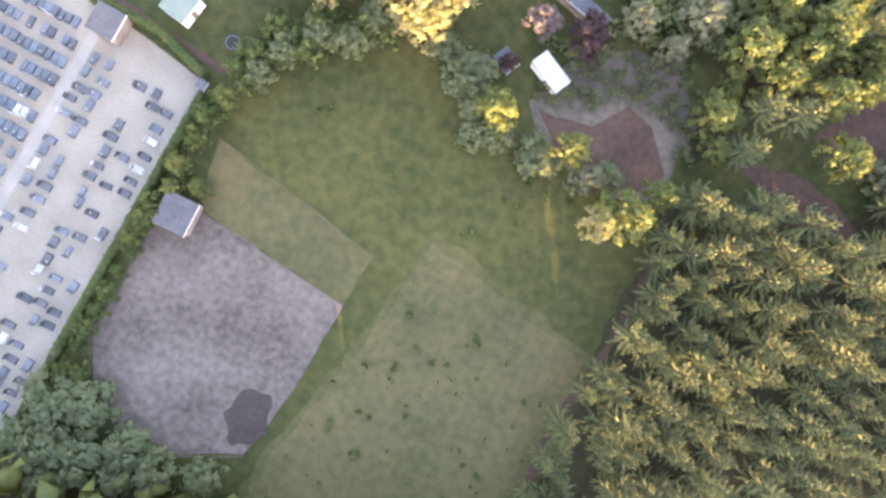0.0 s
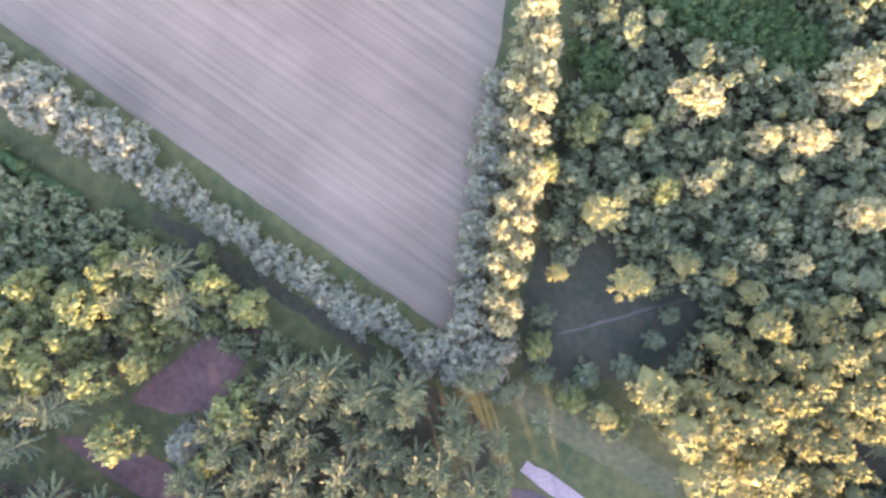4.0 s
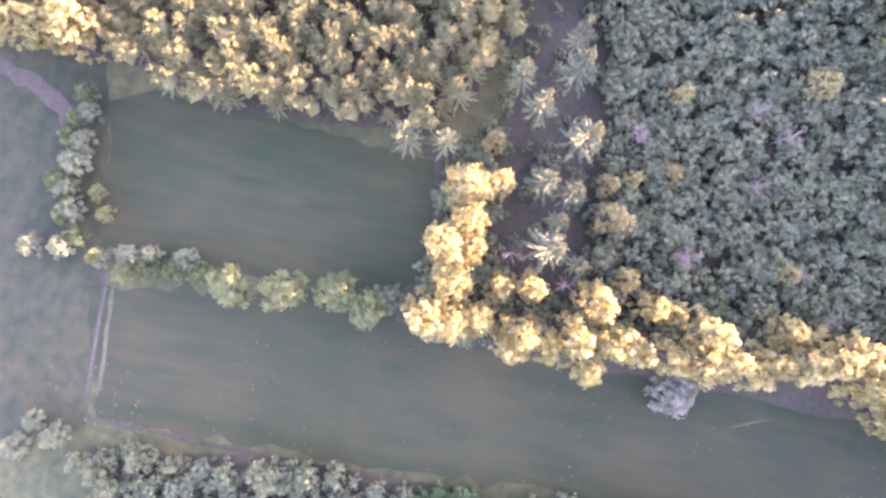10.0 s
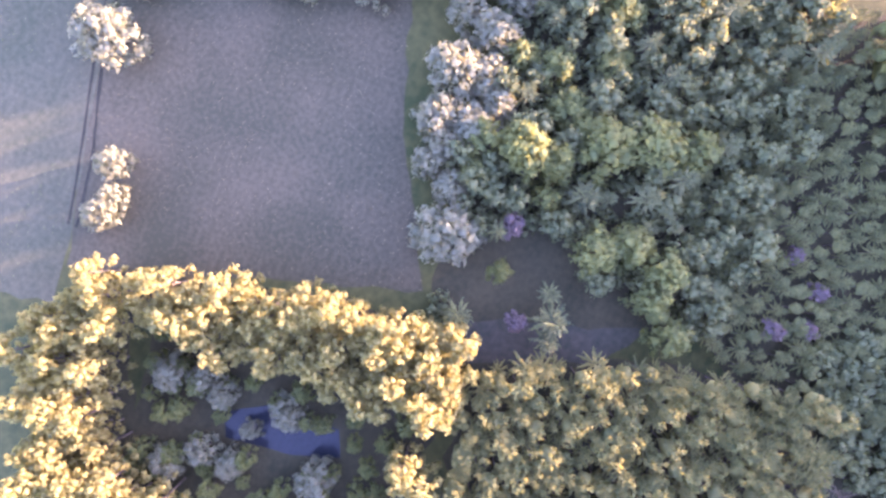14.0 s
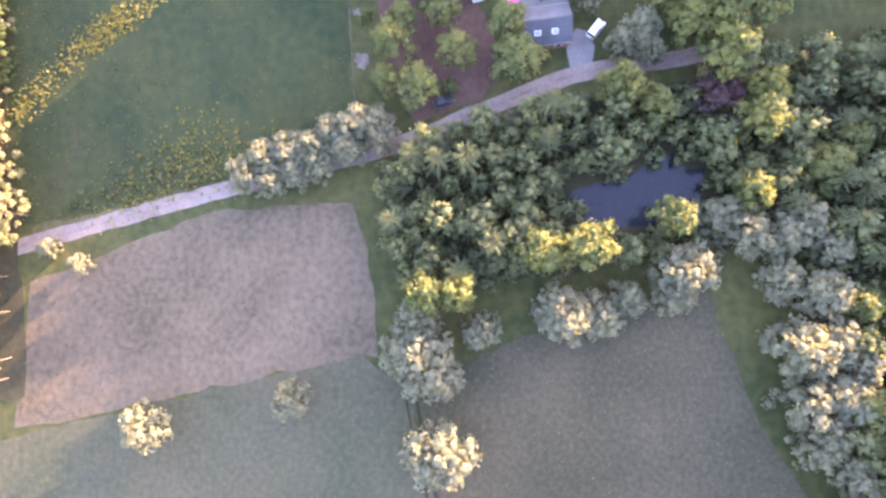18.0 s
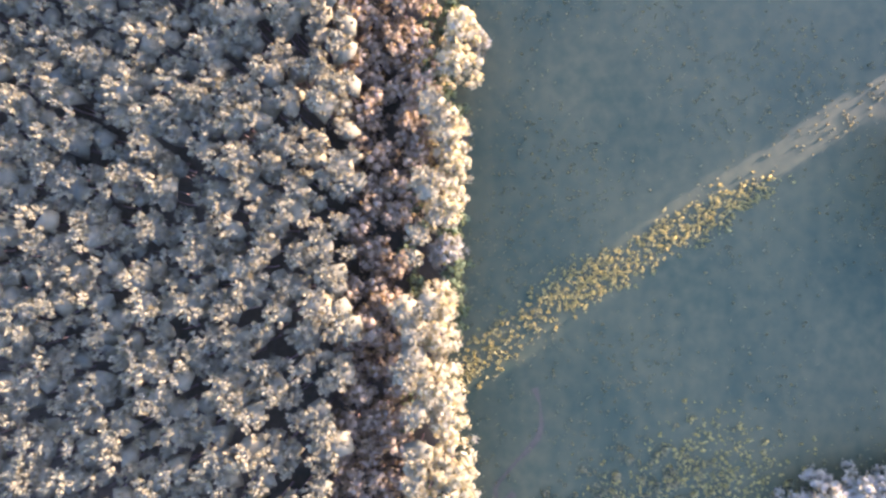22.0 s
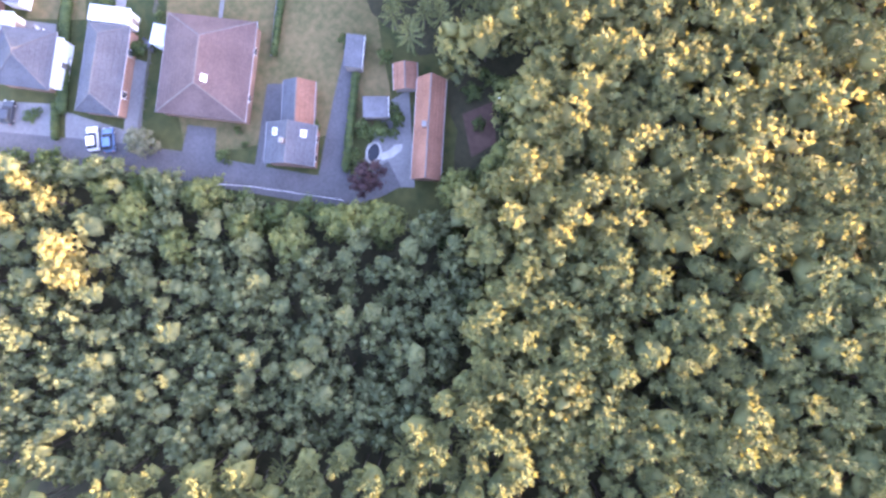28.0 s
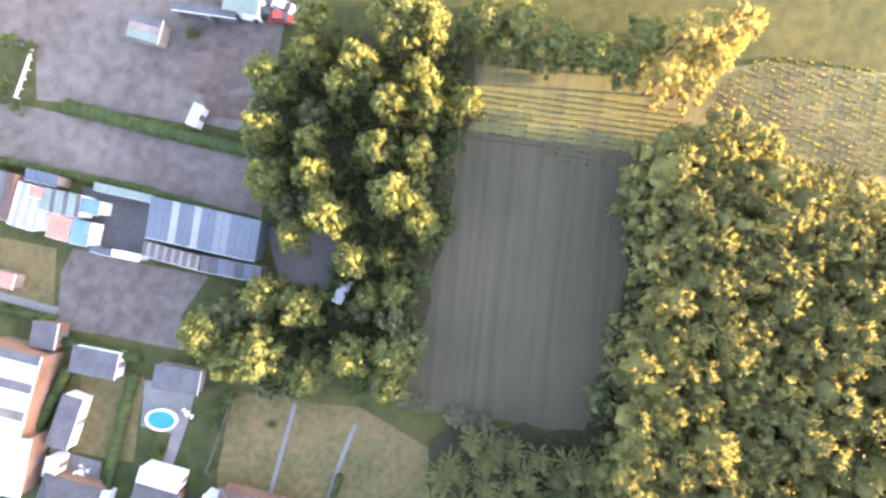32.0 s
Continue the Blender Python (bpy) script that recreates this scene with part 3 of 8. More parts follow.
patch("clearing", [(154.1, 49.7), (164.3, 55.7), (174.2, 48.5), (183.1, 51.1), (184.3, 45.5), (178.8, 37.1), (167.2, 28.2), (159.3, 29.1), (154.7, 40.7)], 0.05, mat("clearing_floor", (0.013, 0.02, 0.009), (0.038, 0.035, 0.018), 0.12, 0.8), "dark mossy forest clearing")
ribbon("clearing_path", [(162.5, 36.4), (168.3, 40.8), (173.6, 45.0), (182.1, 51.2)], 0.4, 0.07, mat("trodden_path", (0.045, 0.036, 0.026), (0.075, 0.06, 0.046), 0.3, 1.5), "thin pale path through the clearing", "path", 0.2)
patch("pond_1", [(201.7, 185.3), (206.5, 177.4), (200.1, 169.9), (186.4, 165.7), (179.3, 177.1), (194.2, 182.3)], 0.06, WATER, "still violet-dark pond water", "pond")
M_BROWN = mat("brownish_meadow", (0.010, 0.021, 0.005), (0.034, 0.0315, 0.0095), 0.045, 0.35, spread=0.65, rows=(-76, 2.4, 0.2))
patch("west_meadow", [(244.8, 315.3), (288.2, 233.9), (278.3, 227.7), (254.1, 215.6), (228.2, 207.1), (221.3, 204.9), (170.1, 278.3)], 0.016, mat("shaded_meadow", (0.011, 0.02, 0.006), (0.037, 0.036, 0.012), 0.05, 0.4, spread=0.55), "green meadow with yellowish spots", wobble=1.0)
patch("long_meadow", [(245.2, 215.8), (265.8, 168.9), (266.2, 151.1), (276.8, 111.4), (287.5, 64.7), (296.0, 32.3), (270.6, 20.5), (264.7, 54.1), (256.1, 96.2), (248.1, 120.3), (234.0, 169.8), (223.8, 203.5)], 0.02, M_BROWN, "long meadow of green and reddish brown grass", wobble=1.5)
patch("enclosed_meadow", [(277.6, 227.0), (283.2, 220.2), (293.3, 168.3), (274.0, 159.3), (265.7, 167.1), (257.9, 198.8), (253.1, 216.5)], 0.028, M_BROWN, "brown-green enclosed meadow")
ribbon("mud_track", [(272.8, 264.9), (274.5, 253.9), (274.2, 241.9), (271.6, 232.4), (269.3, 229.6)], 3.2, 0.03, mat("dried_mud", (0.034, 0.03, 0.016), (0.064, 0.05, 0.03), 0.2, 0.9), "muddy track along a field edge", "path", 0.8)
patch("pond_2", [(302.8, 271.7), (307.6, 263.3), (307.5, 250.3), (302.7, 248.2), (299.7, 257.4), (298.4, 269.7)], 0.06, WATER, "dark pond among trees", "pond")
patch("hay_field", [(372.9, 319.9), (390.7, 268.3), (364.2, 259.7), (337.8, 245.2), (317.4, 309.7), (340.4, 314.8)], 0.03, GRASS_GREY, "grey-brown mown hay field")
patch("brown_field", [(392.0, 396.5), (396.3, 383.1), (405.0, 358.8), (405.8, 331.3), (396.2, 328.5), (386.3, 327.2), (376.6, 326.9), (377.2, 330.7), (366.6, 380.3), (363.6, 398.9)], 0.034, mat("rough_brown_grass", (0.056, 0.046, 0.028), (0.115, 0.088, 0.058), 0.06, 0.8, spread=0.5), "brown rough grass field")
patch("grey_field", [(360.6, 404.9), (366.1, 380.2), (377.2, 330.1), (371.4, 321.3), (340.1, 314.2), (309.8, 309.4), (296.9, 393.3)], 0.026, mat("grey_green_sward", (0.034, 0.042, 0.022), (0.07, 0.064, 0.038), 0.05, 0.9, spread=0.5), "grey-green mown field")
ribbon("sandy_lane", [(398.4, 402.2), (401.1, 390.9), (409.8, 353.5), (416.0, 324.7), (422.7, 305.3), (428.1, 289.7), (430.2, 271.6), (432.1, 257.4)], 3.2, 0.05, TRACK, "pale pinkish sandy lane with wheel tracks")
ribbon("lane_middle", [(398.4, 402.2), (401.1, 390.9), (409.8, 353.5), (416.0, 324.7), (422.7, 305.3), (428.1, 289.7), (430.2, 271.6), (432.1, 257.4)], 0.6, 0.056, mat("lane_crown", (0.115, 0.09, 0.078), (0.19, 0.152, 0.132), 0.3, 2), "worn strip between the wheel tracks", "path", 0.25)
ribbon("lane_verge", [(402.4, 396.5), (404.9, 380.5), (407.4, 366.6), (410.0, 353.8)], 1.6, 0.03, GRASS_DRY, "dry grass verge of the lane", "path", 0.4)
ribbon("ditch_2", [(425.2, 388.9), (419.6, 387.2), (413.9, 390.5), (409.7, 393.7), (407.2, 392.8), (409.0, 390.7)], 0.7, 0.045, FLOOR, "muddy winding ditch in the meadow", "ditch", 0.3)
patch("rubble_spot_1", [(434.5, 330.6), (434.7, 328.5), (432.9, 327.8), (431.2, 329.0), (432.1, 330.4)], 0.05, SAND, "small heap of pale sand", wobble=0.7, step=0.5)
patch("rubble_spot_2", [(443.7, 331.1), (443.8, 329.6), (442.4, 329.6), (442.5, 331.0)], 0.05, SAND, "small spot of pale sand", wobble=0.5, step=0.4)
ribbon("ditch_3", [(90.0, 29.1), (96.6, 28.8), (108.2, 26.8), (123.3, 23.8), (134.9, 21.2)], 2.4, 0.034, FLOOR, "dark earth ditch beside the hedge", "ditch", 0.4)
patch("pond_3", [(406.3, 290.6), (407.7, 285.5), (408.2, 280.4), (412.2, 275.2), (412.7, 272.2), (409.7, 270.1), (409.7, 266.6), (406.0, 267.6), (402.2, 267.6), (399.8, 273.8), (399.4, 281.8), (398.7, 288.4), (402.1, 290.3)], 0.06, WATER, "dark blue pond ringed by trees", "pond")
DITCH = mat("wet_ditch", (0.012, 0.013, 0.008), (0.03, 0.028, 0.018), 0.3, 2)
ribbon("ditch_1", [(369.3, 319.8), (359.3, 318.4), (349.0, 315.8), (337.9, 312.7), (325.0, 310.6)], 0.6, 0.04, DITCH, "narrow dark ditch", "ditch", 0.12)
ribbon("ditch_4", [(368.6, 321.7), (358.1, 319.8), (347.8, 317.3), (337.7, 315.0), (325.0, 312.2)], 0.45, 0.044, DITCH, "second narrow dark ditch", "ditch", 0.12)
patch("green_meadow", [(519.1, 408.7), (517.2, 331.3), (419.7, 331.6), (412.0, 353.4), (403.6, 394.4), (402.1, 405.2)], 0.02, mat("lush_meadow", (0.012, 0.024, 0.008), (0.036, 0.042, 0.013), 0.06, 0.5, spread=0.55), "lush green meadow beside the pine forest")
patch("crop_field", [(605.2, 595.4), (624.4, 567.4), (610.8, 560.1), (598.4, 551.4), (576.4, 539.5), (558.3, 567.2), (576.0, 576.5), (591.5, 585.6)], 0.03, CROPM, "field of young crop in rows on brown soil", wobble=0.3)
patch("maize_field", [(608.2, 593.4), (625.8, 568.6), (636.7, 560.4), (648.4, 544.7), (662.4, 529.2), (647.7, 516.1), (635.1, 532.9), (622.8, 560.0), (615.9, 561.0), (597.3, 588.4)], 0.036, mat("crop_rows", (0.085, 0.07, 0.045), (0.15, 0.145, 0.05), 0.1, 1.5, rows=(31, 0.8)), "sunlit yellow-green crop rows", wobble=0.3)
patch("lawns", [(543.4, 588.0), (548.8, 579.3), (554.2, 571.8), (556.9, 558.2), (537.1, 540.6), (514.5, 566.4), (532.5, 581.8)], 0.025, LAWN, "parched yellow-green back lawns", wobble=0.2)
YARD_DIRT = mat("grey_yard_dirt", (0.066, 0.052, 0.046), (0.145, 0.12, 0.107), 0.06, 0.5, spread=0.6)
patch("yard_1", [(563.7, 661.3), (597.4, 623.8), (585.9, 617.0), (580.2, 615.5), (574.9, 613.1), (567.9, 623.3), (558.6, 638.2), (556.7, 640.6), (562.6, 646.2), (556.2, 654.6)], 0.03, YARD_DIRT, "grey dirt yard with tyre marks", wobble=0.4)
patch("yard_2", [(549.4, 648.7), (555.6, 640.2), (557.3, 637.1), (566.6, 622.1), (572.7, 612.3), (573.5, 607.8), (566.0, 602.6), (557.7, 617.5), (553.3, 625.7), (547.8, 634.7), (542.1, 642.2)], 0.034, YARD_DIRT, "pale dirt yard with weeds", wobble=0.4)
patch("barn_yard", [(551.4, 626.6), (557.3, 617.1), (551.9, 613.5), (549.1, 612.3), (545.1, 619.8)], 0.04, mat("grey_yard_paving", (0.06, 0.056, 0.056), (0.10, 0.094, 0.094), 0.15, 2), "dark grey paved yard before the barn", wobble=0.2)
patch("yard_stain_1", [(577.5, 628.3), (583.4, 623.0), (580.3, 617.9), (574.6, 621.0), (573.3, 625.7)], 0.037, mat("yard_stain_1_dirt", (0.062, 0.042, 0.034), (0.12, 0.088, 0.076), 0.1, 0.6), "darker trodden dirt in the yard", wobble=1.5)
patch("yard_stain_2", [(574.3, 622.0), (579.0, 616.8), (575.5, 614.8), (572.6, 619.3)], 0.038, mat("yard_stain_2_dirt", (0.062, 0.042, 0.034), (0.12, 0.088, 0.076), 0.1, 0.6), "darker trodden dirt in the yard", wobble=1.5)
patch("yard_3", [(543.3, 621.2), (553.9, 602.7), (546.4, 601.8), (543.1, 597.7), (532.4, 615.0), (539.5, 620.2)], 0.028, YARD_DIRT, "brownish sand paddock", wobble=0.2)
patch("yard_4", [(565.7, 601.4), (576.6, 586.5), (564.7, 585.3), (559.5, 592.4)], 0.032, mat("grey_yard", (0.075, 0.068, 0.066), (0.12, 0.11, 0.106), 0.1, 2), "grey paved turning yard", wobble=0.4)
ribbon("street", [(485.3, 621.8), (498.0, 596.4), (510.6, 571.4), (517.9, 553.9), (523.8, 541.2), (530.3, 536.3)], 4.6, 0.05, ASPHALT, "grey asphalt street", wobble=0.05)

# ---------------------------------------------------------------- woods and trees
FLOORS = []


def floor_of(name, poly):
    FLOORS.append(name)
    patch(name, poly, 0.006 + 0.004 * len(FLOORS), FLOOR, "dark forest floor with needles and leaves", wobble=1.0)


def stand(kind, places, seed, low, high, stretch=(0.9, 1.15), group=""):
    rnd = random.Random(seed)
    for x, y in places:
        plant(kind, x, y, rnd.uniform(low, high), rnd.uniform(0, 360), rnd.randrange(8), rnd.uniform(*stretch), group=group)


WCON = [(84.8, -92.5), (81.1, -79.0), (83.0, -57.0), (82.5, -36.0), (79.1, -25.3), (108.4, -18.1), (114.9, -6.3), (114.6, 8.7), (119.9, 15.1), (138.3, 21.2), (152.6, 19.5), (159.6, 16.3), (163.1, 0.7), (166.3, -15.2), (172.4, -38.4)]
floor_of("floor_fir_wood", WCON)
BARE_EARTH = [(87.7, -13.9), (97.8, -9.9), (108.4, -10.4), (114.5, -13.0), (114.5, -19.2), (106.7, -17.8), (98.0, -16.6)]
firs = [p for p in scatter(WCON, 4.6, 1, 0.42) if free(p, 0.6) and not inside(p, BARE_EARTH)]
stand(FIR, [p for p in firs if near_corridor(p, 36.0)], 1, 0.8, 1.1, (0.85, 1.45), group="firs of the dense wood")
woods("fir_wood", "dense dark fir wood with star-shaped tops", [p for p in firs if not near_corridor(p, 36.0)], [fir_crown(s, 5.4, 11.5, 2.5, 7, 10, 3) for s in (5, 6, 7)], L_CON, 0.7, 1.1, 77, tall=0.82)
WMIX = [(85.2, 22.1), (100.6, 28.0), (114.7, 23.1), (109.3, 16.5), (101.2, 9.0), (93.3, 3.5), (81.7, -18.0), (77.0, -9.8), (80.1, 7.8)]
floor_of("floor_mixed_wood", WMIX)
crowns(GARDEN_TREE, [(88.2, 12.0, 5.1), (93.9, 1.3, 4.4), (99.8, 6.8, 3.5), (78.1, 1.7, 5.1), (84.6, 0.1, 4.4), (118.5, 5.9, 5.3), (101.2, -5.9, 4.4), (89.9, 18.4, 3.7), (113.8, 22.2, 3.7), (87.1, 6.8, 3.7), (78.5, -10.8, 4.1), (116.9, -3.4, 3.3), (78.6, 11.6, 3.7), (106.7, 23.2, 3.7)], 2, "trees by the garden", 0.95)
crowns(FIR, [(85.0, -6.6, 3.6), (90.2, -4.8, 4.2), (85.7, -14.1, 3.6), (83.1, -26.1, 4.2), (87.7, -25.5, 3.3), (93.7, -20.5, 4.2), (101.5, -19.2, 4.4), (97.5, -25.9, 3.6), (105.8, -20.6, 2.7), (110.4, -20.0, 4.2), (125.1, -0.4, 4.2), (122.1, -13.5, 3.8), (123.8, 14.4, 4.0), (130.3, 17.6, 4.0)], 201, "single firs by the bare earth", 1.05)
crowns(FIR, [(94.5, 22.4, 3.6), (99.7, 23.7, 3.9), (103.3, 18.8, 4.1), (93.6, 15.5, 3.0), (137.1, 17.9, 3.9), (139.2, 15.8, 3.0)], 202, "lit firs over the garden wood", 1.1)
crowns(WIL, [(68.4, 3.5, 4.8), (59.6, -2.5, 3.5), (111.8, -3.7, 4.1), (65.4, -31.2, 3.2), (67.0, -3.9, 2.8)], 203, "grey garden trees", 0.8)
crowns(GARDEN_TREE, [(46.1, -29.9, 4.2), (73.7, -34.0, 4.8), (60.2, -28.9, 3.5), (77.5, -27.8, 3.3)], 204, "hedge trees of the pasture", 1.0)
# the last, small bush is added to block a sun slit on the pasture
crowns(HEDGE_BUSH, [(56.5, -32.7, 3.9), (37.7, -26.9, 4.1), (45.1, -34.2, 3.5), (33.8, -24.3, 3.1), (59.0, -32.5, 2.3)], 214, "low hedge trees of the pasture", 0.8)
# sunlit garden trees: the sun's brightness is put into the pale leaves
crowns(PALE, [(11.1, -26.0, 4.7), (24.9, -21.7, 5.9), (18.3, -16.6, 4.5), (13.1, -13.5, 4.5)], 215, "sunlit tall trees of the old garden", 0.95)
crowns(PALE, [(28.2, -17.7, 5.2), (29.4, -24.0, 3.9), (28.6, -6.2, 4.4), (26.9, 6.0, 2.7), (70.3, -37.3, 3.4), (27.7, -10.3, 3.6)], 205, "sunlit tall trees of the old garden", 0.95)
crowns(HEDGE_BUSH, [(158.6, 38.6, 2.2), (160.3, 33.3, 2.4), (158.3, 49.3, 2.6), (169.0, 32.3, 2.6), (174.5, 35.6, 2.6), (182.4, 39.8, 2.4), (156.0, 54.9, 2.2), (176.9, 41.5, 1.9), (157.1, 23.9, 2.3), (159.3, 25.8, 2.0), (162.2, 29.6, 2.2), (167.5, 28.7, 2.4), (173.0, 27.5, 1.9), (176.5, 25.2, 1.9), (171.7, 49.8, 2.2), (177.8, 46.4, 1.9)], 216, "bushes round the forest clearing", 0.9)
# the first three firs are added to block sun slits on the paddock
crowns(FIR, [(151.4, 24.7, 2.5), (154.0, 26.7, 2.2), (164.7, 22.9, 2.0), (159.0, 17.5, 2.5), (161.5, 12.4, 2.5), (162.4, 6.9, 2.7), (165.3, 1.2, 2.6), (166.7, -4.8, 2.7)], 217, "firs at the end of the wood", 1.15)
crowns(PLUM, [(45.3, -11.9, 3.4)], 206, "purple-leaved trees", 0.75)
stand(OAK, [p for p in scatter(WMIX, 4.6, 2) if free(p, 0.6)], 2, 0.45, 0.7, group="trees by the garden")
# hedgerow trees in the sun, lightened through their leaf colour
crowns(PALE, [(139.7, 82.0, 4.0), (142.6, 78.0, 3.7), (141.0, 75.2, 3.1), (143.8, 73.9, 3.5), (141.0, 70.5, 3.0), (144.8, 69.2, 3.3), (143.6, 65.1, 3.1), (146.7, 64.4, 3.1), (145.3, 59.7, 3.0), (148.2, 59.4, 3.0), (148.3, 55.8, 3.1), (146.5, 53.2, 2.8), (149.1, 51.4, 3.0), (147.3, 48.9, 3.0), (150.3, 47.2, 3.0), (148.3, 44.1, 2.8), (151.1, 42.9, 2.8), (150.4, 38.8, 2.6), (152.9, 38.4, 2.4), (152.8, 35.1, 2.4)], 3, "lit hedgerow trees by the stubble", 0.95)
crowns(WSHRUB, [(60.3, 41.7, 4.5), (54.2, 43.5, 4.8), (65.8, 38.6, 4.3), (65.0, 43.5, 4.8), (70.2, 41.3, 4.8), (75.1, 39.6, 4.5), (73.5, 36.9, 3.4), (79.0, 40.6, 4.5), (83.6, 39.8, 4.5), (79.8, 35.7, 2.8), (85.2, 36.8, 3.9), (89.7, 35.0, 3.4), (93.5, 35.9, 3.9), (97.8, 34.5, 3.4), (102.4, 33.3, 3.4), (105.4, 32.4, 3.2), (108.4, 32.6, 3.2), (112.3, 30.6, 3.2), (116.4, 30.7, 3.4), (120.2, 30.2, 3.7), (123.9, 28.6, 3.4), (127.9, 27.7, 3.9), (131.0, 27.4, 3.9), (133.7, 28.5, 3.4), (137.3, 26.9, 2.9), (140.2, 26.1, 2.7)], 4, "bushes by the stubble", 0.9)
crowns(WSHRUB, [(137.9, 70.9, 3.4), (139.2, 65.1, 3.9), (141.0, 59.4, 3.9), (142.6, 54.1, 3.9), (143.4, 48.4, 3.9), (144.8, 43.0, 3.7), (146.6, 37.7, 3.7), (147.9, 33.2, 4.0), (146.7, 28.7, 4.0), (151.3, 29.6, 3.9), (143.6, 26.4, 3.4), (149.1, 25.2, 3.9), (153.5, 26.5, 3.9), (154.7, 31.0, 3.2), (143.3, 23.3, 2.9), (48.3, 44.4, 4.8), (42.5, 45.3, 5.0), (36.6, 46.3, 5.0), (30.7, 47.2, 5.0), (23.7, 47.8, 5.1), (48.4, 41.3, 4.5)], 5, "bushes by the stubble", 0.9)
W5 = [(147.5, 84.3), (150.7, 67.2), (156.8, 38.0), (164.0, 34.4), (182.8, 30.2), (197.1, 25.1), (244.9, 2.9), (263.8, 29.3), (262.4, 50.1), (264.2, 70.7), (257.9, 90.3), (250.3, 112.6), (239.7, 137.0), (234.6, 160.7), (225.6, 186.0), (218.7, 203.6), (130.0, 136.1), (144.2, 112.7)]
floor_of("floor_broadleaf_wood", W5)
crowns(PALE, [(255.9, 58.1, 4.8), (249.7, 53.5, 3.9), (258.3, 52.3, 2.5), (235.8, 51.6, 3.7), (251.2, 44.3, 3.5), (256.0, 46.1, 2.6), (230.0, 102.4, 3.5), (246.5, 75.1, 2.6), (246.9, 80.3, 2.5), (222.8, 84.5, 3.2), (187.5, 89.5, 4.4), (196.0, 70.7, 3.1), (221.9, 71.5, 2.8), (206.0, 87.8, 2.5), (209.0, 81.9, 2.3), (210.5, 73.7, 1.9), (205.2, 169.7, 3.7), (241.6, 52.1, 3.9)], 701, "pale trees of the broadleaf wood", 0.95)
crowns(WIL, [(238.2, 105.7, 4.4), (248.8, 107.5, 3.7), (251.3, 103.9, 3.1), (247.1, 62.2, 4.2), (240.3, 62.6, 2.2), (233.0, 59.7, 4.2), (254.8, 87.4, 3.7), (210.0, 89.6, 2.6), (241.7, 126.8, 3.2), (254.6, 80.9, 3.5)], 702, "grey trees of the broadleaf wood", 0.95)
crowns(GARDEN_TREE, [(228.7, 138.9, 4.6), (241.7, 115.5, 4.4), (237.3, 124.7, 3.5), (228.5, 127.8, 3.9), (230.0, 78.3, 3.5), (237.2, 74.6, 3.9), (245.9, 119.5, 3.5), (215.1, 106.9, 4.4), (245.0, 92.1, 3.9), (258.3, 83.1, 3.5), (237.0, 66.5, 3.5), (233.4, 86.2, 3.1)], 703, "large green crowns of the broadleaf wood", 0.95)
crowns(POP, [(259.2, 78.1, 3.0), (255.0, 74.2, 3.3), (235.4, 91.4, 2.3), (237.9, 88.9, 1.9), (182.2, 106.6, 1.4)], 704, "tall yellow trees of the broadleaf wood", 0.95)
crowns(FIR, [(220.9, 92.0, 3.5), (213.9, 84.8, 3.3), (224.1, 95.9, 2.6), (215.0, 39.8, 3.1), (217.0, 53.7, 2.3)], 705, "firs of the broadleaf wood", 0.95)
crowns(PINE, [(211.6, 53.5, 3.5), (212.5, 47.1, 3.9), (225.1, 38.0, 3.5), (225.8, 33.6, 3.5), (232.0, 43.1, 3.9), (238.0, 39.8, 4.4), (222.1, 52.8, 2.5), (220.0, 66.3, 2.3), (226.7, 53.5, 3.1), (237.5, 35.7, 3.5)], 706, "lit pines of the broadleaf wood", 0.95)
crowns(PALE, [(166.9, 78.5, 4.2), (179.2, 76.9, 2.8), (184.9, 79.0, 3.7), (187.8, 87.8, 3.5), (173.0, 66.8, 2.4), (197.6, 71.4, 3.5), (191.4, 60.8, 2.4), (184.5, 60.4, 2.2), (192.1, 80.5, 2.2)], 707, "pale trees of the broadleaf wood", 0.95)
crowns(GARDEN_TREE, [(167.9, 63.9, 3.5), (161.1, 71.8, 2.6), (153.5, 68.0, 3.0), (159.7, 34.1, 2.6), (167.7, 28.0, 2.6), (176.2, 27.3, 2.1), (149.9, 61.0, 3.0), (154.2, 70.9, 2.6)], 708, "large green crowns of the broadleaf wood", 0.95)
crowns(PINE, [(160.5, 57.3, 3.8), (168.1, 48.7, 3.5), (175.3, 54.4, 2.1), (181.3, 55.0, 1.9), (157.7, 46.0, 1.9), (176.9, 34.7, 4.2), (183.4, 30.8, 4.2), (188.4, 26.4, 4.2), (197.1, 29.1, 3.9), (189.2, 33.3, 3.5), (193.2, 36.8, 3.5), (196.0, 40.7, 3.1), (200.6, 50.0, 3.5), (189.6, 50.0, 3.1), (199.6, 45.0, 3.1), (205.8, 44.8, 3.5), (183.9, 37.5, 2.3), (200.8, 35.3, 2.6), (205.4, 37.2, 2.6), (209.4, 34.8, 2.3), (184.4, 45.2, 2.3), (172.3, 28.0, 2.4), (186.1, 54.1, 2.3)], 709, "lit pines of the broadleaf wood", 0.95)
POND_1 = [(201.7, 185.3), (206.5, 177.4), (200.1, 169.9), (186.4, 165.7), (179.3, 177.1), (194.2, 182.3)]
